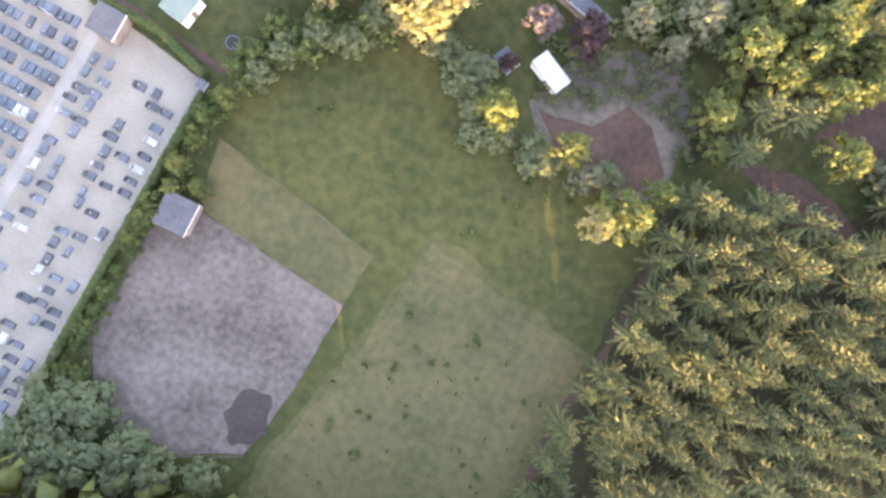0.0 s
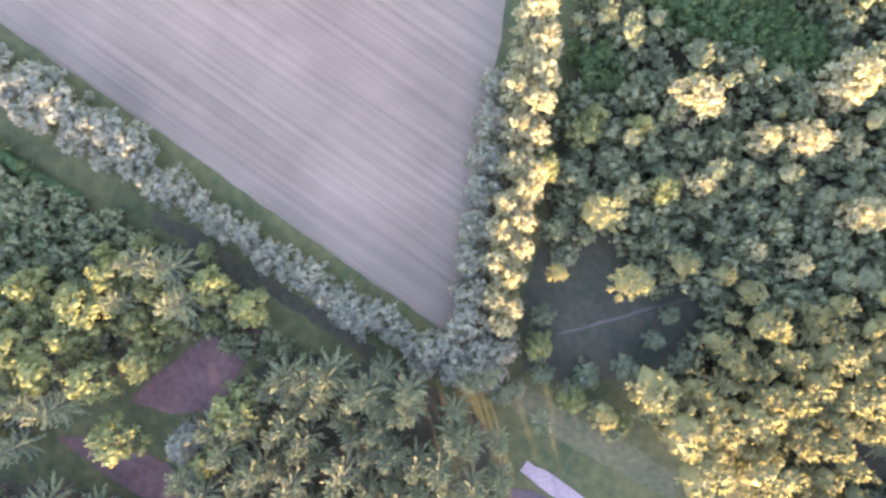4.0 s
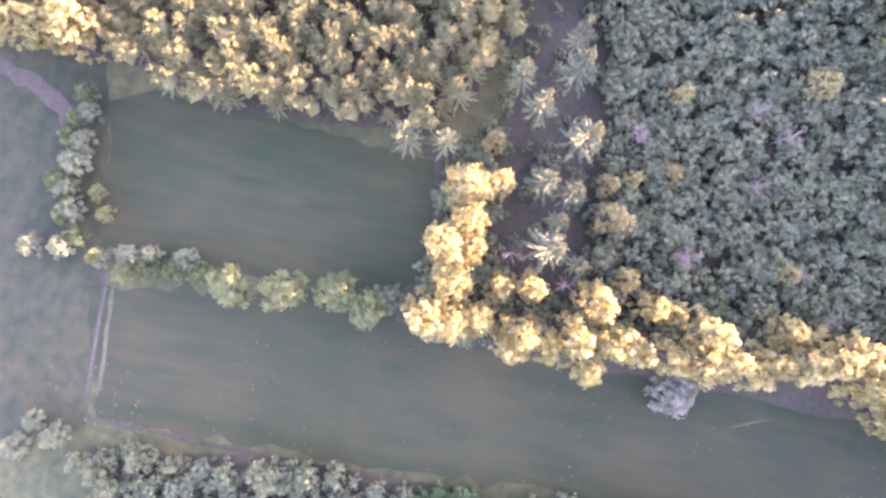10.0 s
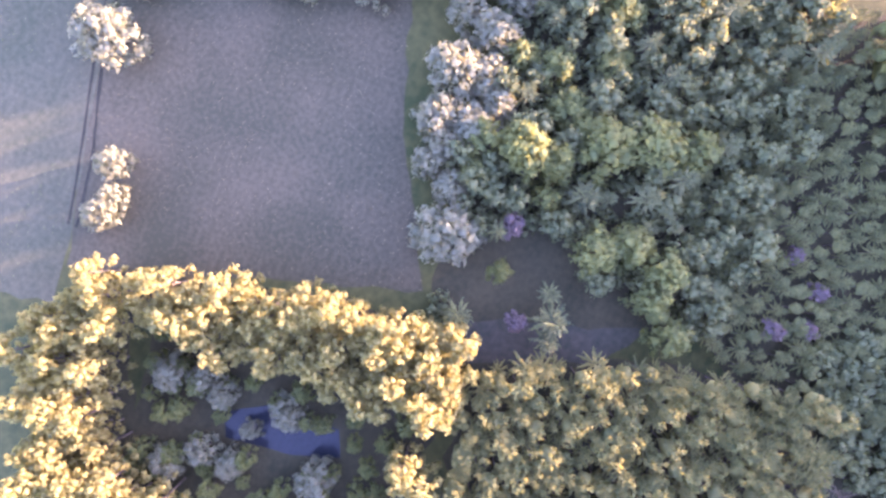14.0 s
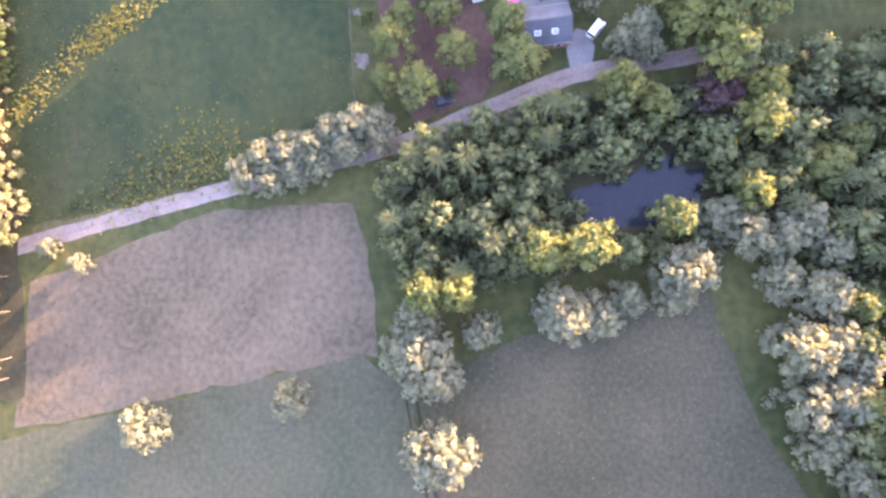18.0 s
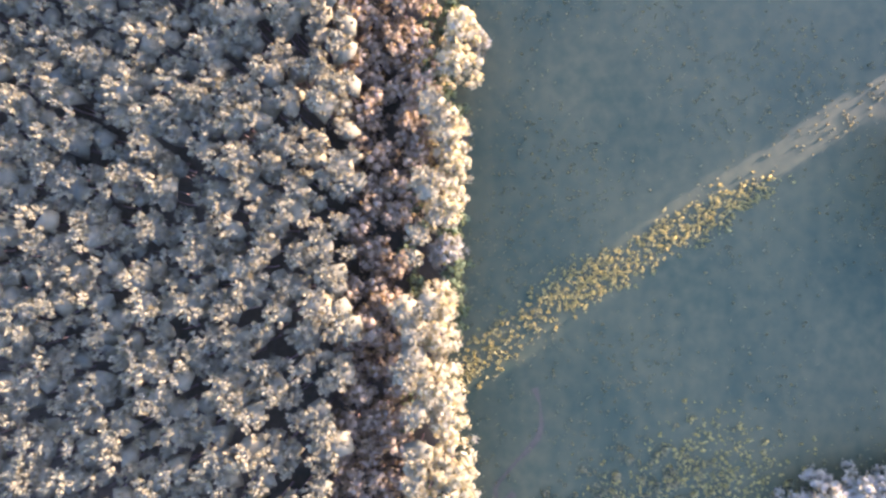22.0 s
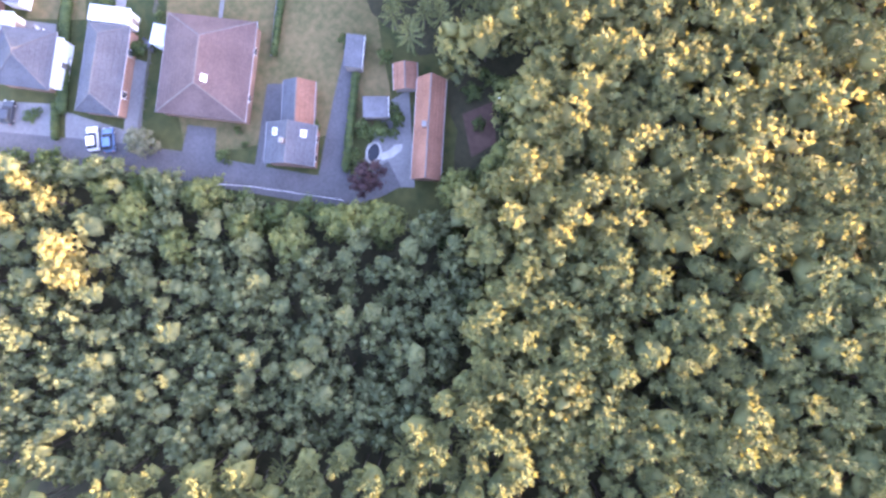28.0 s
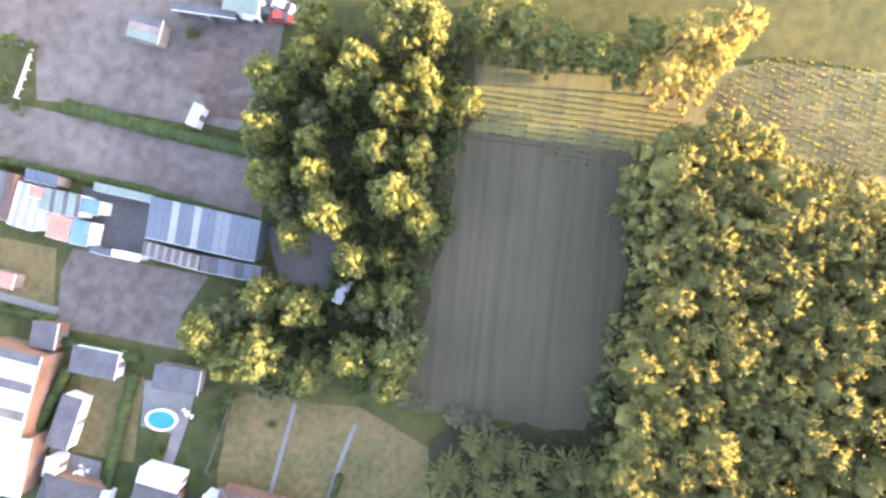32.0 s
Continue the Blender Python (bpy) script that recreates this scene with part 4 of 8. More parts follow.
OPENINGS = [POND_1,
            [(213.7, 103.4), (217.7, 98.5), (217.0, 90.3), (219.4, 81.7), (216.0, 80.8), (211.2, 86.9), (207.4, 91.3), (208.8, 96.6)],
            [(239.4, 62.9), (245.0, 54.4), (241.7, 52.5), (236.2, 60.0)],
            [(221.5, 45.9), (226.7, 38.3), (215.4, 30.5), (209.8, 37.9)],
            [(215.7, 72.9), (218.0, 68.2), (214.9, 66.9), (213.1, 70.8)],
            [(189.1, 103.0), (193.6, 95.5), (186.2, 95.6), (184.9, 100.5)],
            [(154.1, 49.7), (164.3, 55.7), (174.2, 48.5), (183.1, 51.1), (184.3, 45.5), (178.8, 37.1), (167.2, 28.2), (159.3, 29.1), (154.7, 40.7)]]
BRACKEN = [[(202.5, 99.6), (198.4, 98.8), (194.9, 100.7), (193.5, 104.5), (194.8, 108.3), (198.4, 110.4), (202.4, 109.8), (205.1, 106.7), (205.1, 102.7)],
           [(209.4, 95.2), (206.0, 94.2), (203.3, 95.1), (202.6, 97.5), (204.2, 100.4), (207.3, 102.2), (210.5, 102.2), (212.3, 100.4), (211.9, 97.6)],
           [(182.4, 88.0), (178.4, 87.1), (174.9, 88.9), (173.5, 92.5), (174.9, 96.3), (178.4, 98.4), (182.5, 97.8), (185.1, 94.9), (185.0, 91.0)],
           [(228.2, 103.5), (225.1, 102.9), (222.4, 104.3), (221.4, 107.2), (222.5, 110.1), (225.2, 111.7), (228.3, 111.3), (230.3, 109.0), (230.2, 105.9)],
           [(242.6, 134.7), (241.1, 135.4), (239.0, 138.2), (237.2, 141.7), (236.5, 144.4), (237.3, 144.8), (239.2, 143.0), (241.3, 139.6), (242.6, 136.3)],
           [(150.5, 97.6), (173.5, 106.0), (179.4, 96.4), (172.7, 89.0), (158.1, 88.5)],
           [(147.0, 81.4), (153.6, 84.9), (157.6, 77.4), (151.4, 73.0)],
           [(178.4, 94.1), (186.2, 96.0), (186.6, 90.3), (180.9, 90.1)]]
SMALL_ZONE = [(211.8, 212.3), (241.9, 141.9), (241.1, 128.4), (235.1, 118.3), (221.4, 125.4), (210.3, 127.6), (200.2, 128.2), (185.7, 150.8), (149.5, 133.9), (130.8, 164.2)]
LIT_ZONE = [(186.5, 149.6), (200.7, 127.5), (207.3, 116.4), (197.5, 106.3), (190.8, 103.4), (173.8, 96.5), (150.3, 91.2), (129.3, 124.5), (151.2, 133.1)]
BAND_ZONE = [(231.9, 124.6), (235.5, 115.7), (227.9, 111.7), (215.4, 111.6), (215.7, 102.3), (203.7, 110.0), (207.3, 116.4), (200.7, 127.5), (210.6, 126.9), (221.4, 124.7)]
LARCH_ZONE = [(167.3, 30.1), (180.9, 47.1), (204.8, 61.4), (221.6, 70.0), (242.8, 18.6), (201.5, 9.9), (180.6, 20.2)]
W5_ZONES = (SMALL_ZONE, LIT_ZONE, BAND_ZONE, LARCH_ZONE)


def w5_places(zone, spacing, seed, jitter=0.42):
    """Places of one part of the broadleaf wood, clear of its openings and single trees."""
    return [p for p in scatter(zone or W5, spacing, seed, jitter) if inside(p, W5) and free(p) and not any(inside(p, q) for q in OPENINGS + BRACKEN)
            and (zone is not None or not any(inside(p, q) for q in W5_ZONES))]


woods("thicket_of_young_trees", "fine grey-green thicket of young trees by the pond", w5_places(SMALL_ZONE, 2.5, 5), P_BROAD, L_DIM, 0.32, 0.64, 5, tall=0.72)
woods("young_pines", "close young pines with yellow-lit tips", w5_places(LIT_ZONE, 2.5, 6), P_PINE, L_PINE, 0.42, 0.72, 6, tall=0.88)
woods("round_crowned_band", "band of small round green crowns", w5_places(BAND_ZONE, 3.0, 7, 0.3), P_BROAD, L_HEDGE, 0.38, 0.55, 7, tall=0.95)
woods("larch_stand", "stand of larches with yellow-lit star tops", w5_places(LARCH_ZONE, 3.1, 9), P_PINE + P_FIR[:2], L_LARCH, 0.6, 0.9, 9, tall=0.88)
woods("undergrowth", "low dark green undergrowth of the broadleaf wood", [p for p in scatter(W5, 3.6, 10, 0.45) if not any(inside(p, q) for q in OPENINGS + BRACKEN + [SMALL_ZONE])], P_UNDER, L_DIM, 0.7, 1.2, 10, "undergrowth", bole=1.0)
woods("broadleaf_wood", "thick mixed broadleaf wood with many rounded crowns", w5_places(None, 3.5, 8, 0.45), P_BROAD + P_PINE[:1], L_DIM, 0.42, 0.85, 8, tall=0.85)
W6 = [(263.8, 161.9), (266.6, 143.1), (274.3, 116.8), (280.3, 90.1), (285.5, 66.3), (288.4, 45.3), (302.1, 51.7), (298.4, 72.4), (295.7, 97.3), (289.7, 110.2), (284.0, 131.3), (284.2, 153.4), (288.9, 158.6), (297.7, 165.8), (295.0, 171.7), (279.2, 164.3), (265.6, 163.0)]
floor_of("floor_poplar_belt", W6)
crowns(POP, [(290.7, 160.5, 4.4), (293.4, 155.8, 3.1), (285.9, 157.8, 3.8), (280.1, 159.5, 4.4), (281.6, 155.2, 2.9), (275.5, 156.3, 4.5), (268.4, 157.5, 4.5), (269.4, 153.4, 4.0), (271.1, 149.7, 3.6), (277.8, 148.4, 2.7), (280.0, 143.9, 3.1), (272.6, 142.4, 3.8), (269.4, 142.9, 3.3), (271.9, 137.5, 3.1), (282.0, 133.3, 3.8), (275.5, 134.2, 4.2), (272.2, 130.6, 3.8), (277.4, 128.1, 4.2)], 6, "poplar belt", 1.12)
crowns(POP, [(278.2, 124.4, 3.8), (285.3, 124.3, 2.7), (286.0, 120.6, 2.2), (278.9, 118.8, 3.8), (285.5, 115.4, 4.2), (280.6, 114.1, 4.0), (282.8, 110.6, 3.8), (282.3, 106.4, 3.5), (285.1, 103.7, 3.6), (292.0, 102.9, 2.9), (287.4, 98.8, 4.4), (289.8, 95.9, 4.0), (293.0, 93.4, 4.0), (288.9, 89.5, 4.0), (290.4, 86.2, 4.2), (292.3, 100.1, 2.5)], 60, "poplar belt", 1.12)
BELT_GAP = [(327.1, 171.5), (335.2, 154.6), (315.1, 143.3), (285.6, 132.8), (278.0, 139.0), (277.7, 149.2), (296.9, 157.1)]
stand(POP, [p for p in scatter(W6, 4.4, 6) if near_corridor(p, 200) and p[1] < 83.8], 6, 0.8, 1.15, (1.1, 1.3), group="poplar belt")
crowns(WIL, [(274.1, 112.6, 4.7)], 61, "grey tree under the poplar belt", 0.8)
stand(OAK, [(257.4, 190.8), (260.9, 182.1), (264.5, 173.3), (264.5, 167.0)], 7, 0.95, 1.1, (0.7, 0.85), group="round trees of the meadow")
stand(SHRUB, along([(252.2, 209.8), (255.1, 202.3), (256.9, 195.5)], 2.0, 7, 0.6) + along([(276.9, 230.8), (267.6, 228.7), (257.6, 225.6), (253.1, 220.6)], 2.2, 8, 1.0), 7, 0.9, 1.5, group="hedge trees of the meadow")
stand(HEDGE_BUSH, [(250.4, 222.1), (251.2, 214.5), (248.0, 227.1), (257.2, 223.1), (260.5, 225.8), (265.0, 225.8), (269.1, 226.6), (274.2, 227.9), (257.8, 200.7), (267.1, 164.6), (262.2, 167.8), (256.1, 206.7), (253.8, 210.1), (219.9, 212.9), (214.5, 213.7), (219.4, 208.1), (222.3, 194.9), (225.3, 181.6), (231.0, 168.6), (228.3, 170.7)], 63, 0.7, 1.1, group="bushes at the meadow ditch")
W7 = [(291.6, 164.4), (277.6, 162.2), (263.6, 155.7), (298.9, 78.1), (303.3, 47.3), (346.2, 47.4), (363.2, 94.3), (385.9, 115.3), (356.2, 174.0), (337.9, 166.7), (308.9, 159.6)]
floor_of("floor_thicket", W7)
woods("thicket", "dim grey-green thicket of young trees", [p for p in scatter(W7, 3.3, 8, 0.45) if not inside(p, BELT_GAP) and free(p)], P_BROAD, L_DIM, 0.34, 0.78, 8, tall=0.75)
woods("thicket_undergrowth", "low growth closing the gaps of the thicket", [p for p in scatter(W7, 4.2, 81, 0.45) if not inside(p, BELT_GAP)], P_UNDER, L_DIM, 0.8, 1.2, 81, "undergrowth", bole=1.0)
DEAD_MESH = [fast_mesh("dead_tree", *trunk_geo(s, 8.0, 0.15, 18, 1.9), mat("bleached_wood", (0.11, 0.083, 0.06), (0.19, 0.15, 0.115), 0.5, 4) if s == 101 else bpy.data.materials["bleached_wood"]) for s in (101, 102, 103)]
for i, (x, y) in enumerate([(306.0, 146.8), (312.1, 138.4), (283.6, 148.9), (295.8, 121.2), (312.3, 115.7), (282.8, 138.4), (301.4, 102.6), (324.1, 121.2), (321.8, 114.8), (296.8, 94.6), (331.6, 161.8), (295.8, 122.2), (311.7, 137.3), (346.9, 130.4), (350.7, 138.7), (346.1, 149.8), (333.3, 166.7)]):
    tagged(new("dead_tree", DEAD_MESH[i % 3]), "bare dead tree with pinkish bleached branches", "dead tree", group="dead trees of the thicket").matrix_world = pose(x, y, 0, 0, 0, i * 71) @ Matrix.Diagonal((1.1, 1.1, 1.15 + 0.15 * (i % 3), 1))
crowns(FIR, [(311.2, 160.2, 2.8), (307.7, 155.4, 3.2), (316.1, 152.1, 3.6), (321.8, 154.3, 2.4), (305.6, 146.6, 3.8), (296.6, 149.1, 3.2), (297.3, 144.2, 2.8), (286.8, 144.4, 4.1), (292.0, 144.3, 2.1), (286.7, 138.1, 2.1), (293.9, 173.4, 3.2), (295.9, 167.0, 2.8)], 61, "firs in the thicket", 1.55)
crowns(POP, [(296.7, 135.5, 3.4), (288.0, 128.8, 2.6), (304.6, 135.1, 1.9), (321.1, 134.1, 2.0), (301.1, 103.7, 2.2), (308.5, 129.2, 1.7), (302.0, 138.5, 2.0), (332.6, 113.3, 3.2), (300.1, 159.8, 2.4)], 62, "lit trees of the thicket", 0.8)
W8 = [(327.6, 234.6), (334.2, 222.9), (339.9, 204.2), (346.9, 171.3), (335.6, 166.1), (320.0, 163.1), (297.1, 171.3), (289.0, 195.0), (285.0, 210.0), (285.8, 228.4), (304.2, 227.7)]
floor_of("floor_pine_block", W8)
woods("pine_block", "dense block of conifers with yellow-lit tops", scatter(W8, 2.9, 9, 0.4), P_FIR[:3] + P_PINE[:4], L_LARCH, 0.62, 1.0, 9, tall=1.0)
W9, W10, W10B = [(320.0, 302.1), (324.5, 288.2), (331.0, 259.3), (333.3, 234.9), (324.5, 231.0), (317.2, 233.1), (316.1, 245.2), (315.4, 268.2), (314.5, 286.8), (310.2, 306.1)], [(289.6, 297.7), (291.0, 289.8), (290.7, 273.6), (284.1, 271.7), (286.0, 255.5), (286.4, 245.0), (294.6, 233.8), (285.2, 226.4), (283.4, 235.1), (280.1, 247.5), (279.4, 263.2), (275.1, 282.5), (273.7, 290.4)], [(309.2, 308.9), (313.9, 295.9), (291.2, 284.5), (282.5, 294.5)]
for i, w in enumerate((W9, W10, W10B)):
    floor_of("floor_poplar_row_%d" % (i + 1), w)
    stand(POP, scatter(w, 3.8, 10 + i), 10 + i, 0.85, 1.15, group="poplars round the pond")
WINN = [(312.8, 290.0), (315.3, 246.4), (315.6, 233.2), (292.6, 235.2), (284.5, 246.0), (282.1, 273.8), (289.9, 286.3)]
floor_of("floor_pond_wood", WINN)
stand(OAK, [p for p in scatter(WINN, 5.6, 13) if not inside(p, [(302.8, 271.7), (307.6, 263.3), (307.5, 250.3), (302.7, 248.2), (299.7, 257.4), (298.4, 269.7)])], 13, 0.35, 0.6, group="trees by the dark pond")
crowns(WIL, [(307.7, 282.6, 3.9), (308.7, 276.4, 3.5), (307.2, 272.3, 3.1), (308.2, 260.0, 3.7), (292.2, 277.3, 3.5), (296.3, 271.9, 3.3), (295.4, 266.4, 3.1), (302.6, 265.2, 2.2), (299.0, 250.8, 4.1)], 66, "grey willows by the dark pond", 0.8)
crowns(POP, [(309.3, 236.9, 3.5), (307.2, 233.3, 4.2), (306.9, 237.4, 2.9), (297.8, 239.1, 3.7), (297.0, 236.1, 2.5), (331.5, 243.6, 2.7), (333.0, 238.0, 3.3)], 67, "single poplars by the dark pond")
W11, W11B = [(377.1, 212.3), (409.7, 202.8), (441.8, 130.2), (399.9, 102.0), (359.7, 95.7), (338.2, 178.2), (352.3, 197.2)], [(372.4, 252.5), (397.1, 218.9), (351.5, 199.0), (337.4, 209.0), (328.0, 232.8), (347.1, 245.6)]
floor_of("floor_plantation", W11)
woods("pine_plantation", "plantation of small dark pines in close rows", [p for p in scatter(W11, 2.95, 14, 0.4) if free(p)], P_FIR[:4] + P_PINE[:2], L_PINE, 0.5, 0.72, 14, reach=95, tall=0.6)
patch("floor_mixed_edge", W11B, 0.034, mat("mossy_floor", (0.024, 0.03, 0.02), (0.06, 0.05, 0.036), 0.1, 0.8), "dark mossy ground between scattered trees")
crowns(OAK, [(356.4, 218.6, 5.0), (359.1, 213.7, 5.2), (357.4, 206.3, 4.8), (346.5, 233.5, 2.6), (367.9, 245.2, 4.5), (368.5, 238.8, 5.0), (362.2, 230.5, 3.0), (374.1, 223.6, 6.0), (377.8, 215.3, 6.0), (379.7, 208.4, 4.8), (351.5, 205.9, 4.4), (346.7, 200.6, 4.4), (362.5, 245.0, 3.0), (368.6, 231.1, 4.0)], 15, "trees at the hay field", 0.9)
crowns(FIR, [(341.6, 221.6, 3.9), (346.1, 223.5, 2.4), (336.6, 237.7, 3.0), (364.8, 224.2, 3.7), (353.4, 236.5, 2.4), (338.9, 203.2, 2.8), (338.0, 221.1, 2.8)], 64, "young firs at the hay field")
crowns(PLUM, [(355.1, 234.5, 2.8), (339.1, 227.5, 2.4), (355.0, 182.8, 2.2), (357.4, 176.2, 2.0), (364.6, 177.2, 2.0), (369.4, 183.6, 1.8)], 65, "purple-leaved trees")
crowns(WIL, [(376.5, 318.0, 6.9), (377.8, 321.3, 5.1), (372.6, 314.5, 3.7), (383.2, 319.0, 4.9), (381.2, 307.8, 3.7), (384.1, 293.0, 5.9), (383.9, 287.4, 4.7), (386.7, 282.5, 3.7), (391.3, 272.8, 5.7), (387.2, 274.1, 4.1), (400.7, 266.3, 4.3), (397.3, 262.3, 4.9), (397.1, 256.0, 4.9), (399.8, 252.3, 4.3), (394.5, 248.4, 3.7), (389.6, 256.7, 4.3), (387.0, 250.0, 5.1)], 16, "willows round the hay field", 0.8)
crowns(WIL, [(377.9, 254.5, 5.9), (378.8, 248.9, 5.1), (375.2, 245.1, 4.1), (368.8, 254.2, 5.1), (369.3, 247.3, 5.7), (364.2, 251.3, 4.1), (361.2, 252.6, 3.7), (357.4, 247.4, 4.1), (349.7, 244.9, 6.7), (360.3, 315.2, 6.6), (364.7, 369.7, 4.7), (369.7, 342.4, 3.9), (369.5, 243.6, 3.5)], 17, "willows round the hay field", 0.8)
crowns(WIL, [(339.0, 306.6, 3.5), (330.1, 304.9, 3.7), (328.5, 305.8, 2.7), (333.1, 304.5, 2.9)], 18, "single willows at the field ditch", 0.8)
W13 = [(412.6, 326.4), (417.8, 311.0), (423.6, 282.9), (435.0, 220.6), (430.6, 191.8), (349.9, 189.6), (333.8, 242.8), (351.2, 246.7), (369.2, 249.8), (383.5, 248.1), (397.6, 251.8), (393.3, 280.1), (390.8, 297.7), (388.9, 320.3), (395.8, 324.3)]
floor_of("floor_pond_grove", W13)
OPEN_FLOOR = [(343.3, 246.4), (348.6, 246.4), (351.7, 240.7), (357.9, 229.3), (354.6, 220.8), (350.7, 219.1), (352.1, 208.0), (344.6, 203.6), (340.2, 211.0), (334.5, 223.7), (334.0, 232.8), (338.8, 243.2)]
POND_CLEAR = [(407.9, 293.1), (410.3, 285.4), (414.3, 276.1), (414.4, 271.1), (411.0, 264.8), (400.3, 265.7), (397.4, 272.9), (396.7, 281.9), (396.4, 290.5), (401.1, 292.8)]
crowns(GARDEN_TREE, [(388.3, 317.2, 4.4), (388.6, 311.5, 4.2), (395.4, 297.1, 4.8), (395.8, 289.1, 5.2), (400.4, 274.5, 4.0), (404.4, 261.7, 4.0), (423.7, 282.0, 4.4), (427.6, 264.9, 5.6), (416.5, 260.2, 5.0), (421.6, 258.9, 4.0), (415.2, 236.4, 5.0), (419.2, 232.8, 4.0), (402.6, 235.3, 5.0), (368.4, 237.4, 5.5), (368.8, 232.1, 4.0), (410.6, 227.3, 4.0)], 46, "lit trees round the pond", 1.1)
crowns(FIR, [(396.9, 305.2, 3.2), (411.7, 309.2, 3.2)], 48, "firs of the pond grove", 1.3)
crowns(GARDEN_TREE, [(408.6, 248.7, 4.6), (379.0, 232.9, 4.6), (385.2, 237.4, 4.4), (384.8, 244.5, 4.1), (376.6, 227.7, 4.6), (389.5, 227.8, 3.9), (398.8, 229.6, 4.6), (412.6, 244.2, 3.9)], 148, "leafy trees of the pond grove", 0.7)
woods("pond_grove", "leafy grove of mixed trees round a pond", [p for p in scatter(W13, 4.8, 18, 0.42) if free(p) and not inside(p, OPEN_FLOOR) and not inside(p, POND_CLEAR)], P_BROAD + P_FIR[:1], L_DIM, 0.55, 1.05, 18, tall=0.88)
POND_3 = [(406.3, 290.6), (407.7, 285.5), (408.2, 280.4), (412.2, 275.2), (412.7, 272.2), (409.7, 270.1), (409.7, 266.6), (406.0, 267.6), (402.2, 267.6), (399.8, 273.8), (399.4, 281.8), (398.7, 288.4), (402.1, 290.3)]
woods("pond_undergrowth", "low green undergrowth round the pond", [p for p in scatter(W13, 3.6, 49, 0.45) if not inside(p, POND_3) and not inside(p, OPEN_FLOOR)], P_UNDER, L_DIM, 0.6, 1.1, 49, "undergrowth", bole=1.0)
woods("gap_undergrowth", "sparse low undergrowth between poplars and thicket", scatter(BELT_GAP, 4.4, 50, 0.45), P_UNDER, L_DIM, 0.4, 0.7, 50, "undergrowth", bole=1.0)
W14 = [(477.1, 413.7), (428.5, 412.8), (402.8, 409.8), (393.3, 416.0), (389.6, 491.2), (394.1, 500.0), (479.4, 523.9), (501.1, 412.0), (472.7, 409.3), (449.1, 408.5), (427.8, 405.4)]
WBIG = [(419.2, 494.9), (440.7, 547.4), (492.9, 577.6), (527.3, 524.1), (560.1, 458.7), (548.2, 454.9), (546.8, 432.5), (500.7, 407.1)]
EDGE = (0.1, -0.99)
W14S = [(482.0, 462.5), (465.6, 403.0), (425.9, 402.7), (402.8, 399.2), (387.9, 397.6), (376.9, 396.8), (369.7, 397.0), (363.0, 460.1)]


EDGE_STRIP = [(492.5, 426.9), (493.4, 411.0), (456.1, 408.4), (446.2, 410.3), (424.0, 407.8), (400.9, 404.8), (399.3, 418.2), (438.9, 419.0), (459.2, 421.0)]
EDGE_CORE = [(492.6, 424.4), (493.4, 411.0), (456.1, 408.4), (446.2, 410.3), (424.0, 407.8), (400.9, 404.8), (399.6, 415.9), (439.1, 416.5), (459.4, 418.5)]
FOREST_YARD = [(422.8, 510.3), (426.4, 503.2), (425.5, 499.5), (422.4, 495.4), (421.2, 491.2), (418.6, 488.3), (411.1, 488.6), (405.5, 503.3)]


def near_wood(p):
    """Keep the pines a tree's width back from the pale trees of the meadow edge."""
    q = (p[0] + 3.0 * EDGE[0], p[1] + 3.0 * EDGE[1])
    return (inside(q, W14) or inside(q, W14S) or inside(q, WBIG)) and not inside(p, EDGE_CORE) and not inside(p, FOREST_YARD)


floor_of("floor_pine_forest_south", W14S)
floor_of("floor_pine_forest", W14)
woods("pine_forest", "dense forest of Scots pines with sunlit tufted tops", [p for p in scatter(W14, 3.3, 19, 0.42) + [q for q in scatter(W14S, 3.3, 27, 0.42) if not inside(q, W14)] if near_wood(p)], P_PINE, L_SCOTS, 0.62, 1.05, 19, tall=1.1)
woods("edge_trees", "sandy-leaved trees crowding the forest edge", [p for p in scatter(EDGE_STRIP, 3.2, 31, 0.42) if free(p, 0.6)], P_BROAD, leaf("edge_leaves", (0.13, 0.12, 0.065), (0.25, 0.212, 0.118), 0.55), 0.5, 0.8, 31, tall=1.15)
crowns(PALE, [(477.4, 405.0, 3.6), (472.4, 405.0, 3.6), (462.5, 405.7, 4.0), (457.6, 404.5, 2.9), (451.5, 405.1, 3.6), (437.4, 404.6, 3.4), (432.7, 404.2, 3.6), (425.2, 403.9, 4.4), (421.0, 401.9, 3.6), (414.5, 400.5, 4.0), (410.5, 399.9, 4.1), (405.4, 397.8, 3.7), (401.5, 399.8, 3.2), (508.6, 406.2, 3.2)], 29, "pale trees at the forest edge", 0.9)
crowns(WIL, [(445.2, 404.2, 3.1), (477.2, 402.5, 2.1), (503.2, 406.2, 3.3), (496.6, 405.1, 3.4), (506.1, 405.5, 2.4)], 20, "grey trees at the forest edge", 0.8)
floor_of("floor_pine_forest_east", WBIG)
YOUNG_WOOD = [(491.8, 601.0), (498.6, 589.8), (508.5, 570.2), (513.0, 555.2), (520.5, 537.4), (531.0, 522.2), (525.4, 515.8), (509.3, 512.1), (496.6, 512.9), (453.1, 569.8)]
woods("pine_forest_east", "dense pine forest with sunlit tufted tops", [p for p in scatter(WBIG, 3.05, 21, 0.42) if not inside(p, W14) and not inside(p, YOUNG_WOOD)], P_PINE + P_FIR[:1], L_PINE, 0.62, 1.05, 21, tall=1.1)
FARM_SIDE = [(548.8, 539.4), (557.3, 528.2), (549.8, 526.0), (539.5, 520.1), (531.9, 524.8)]
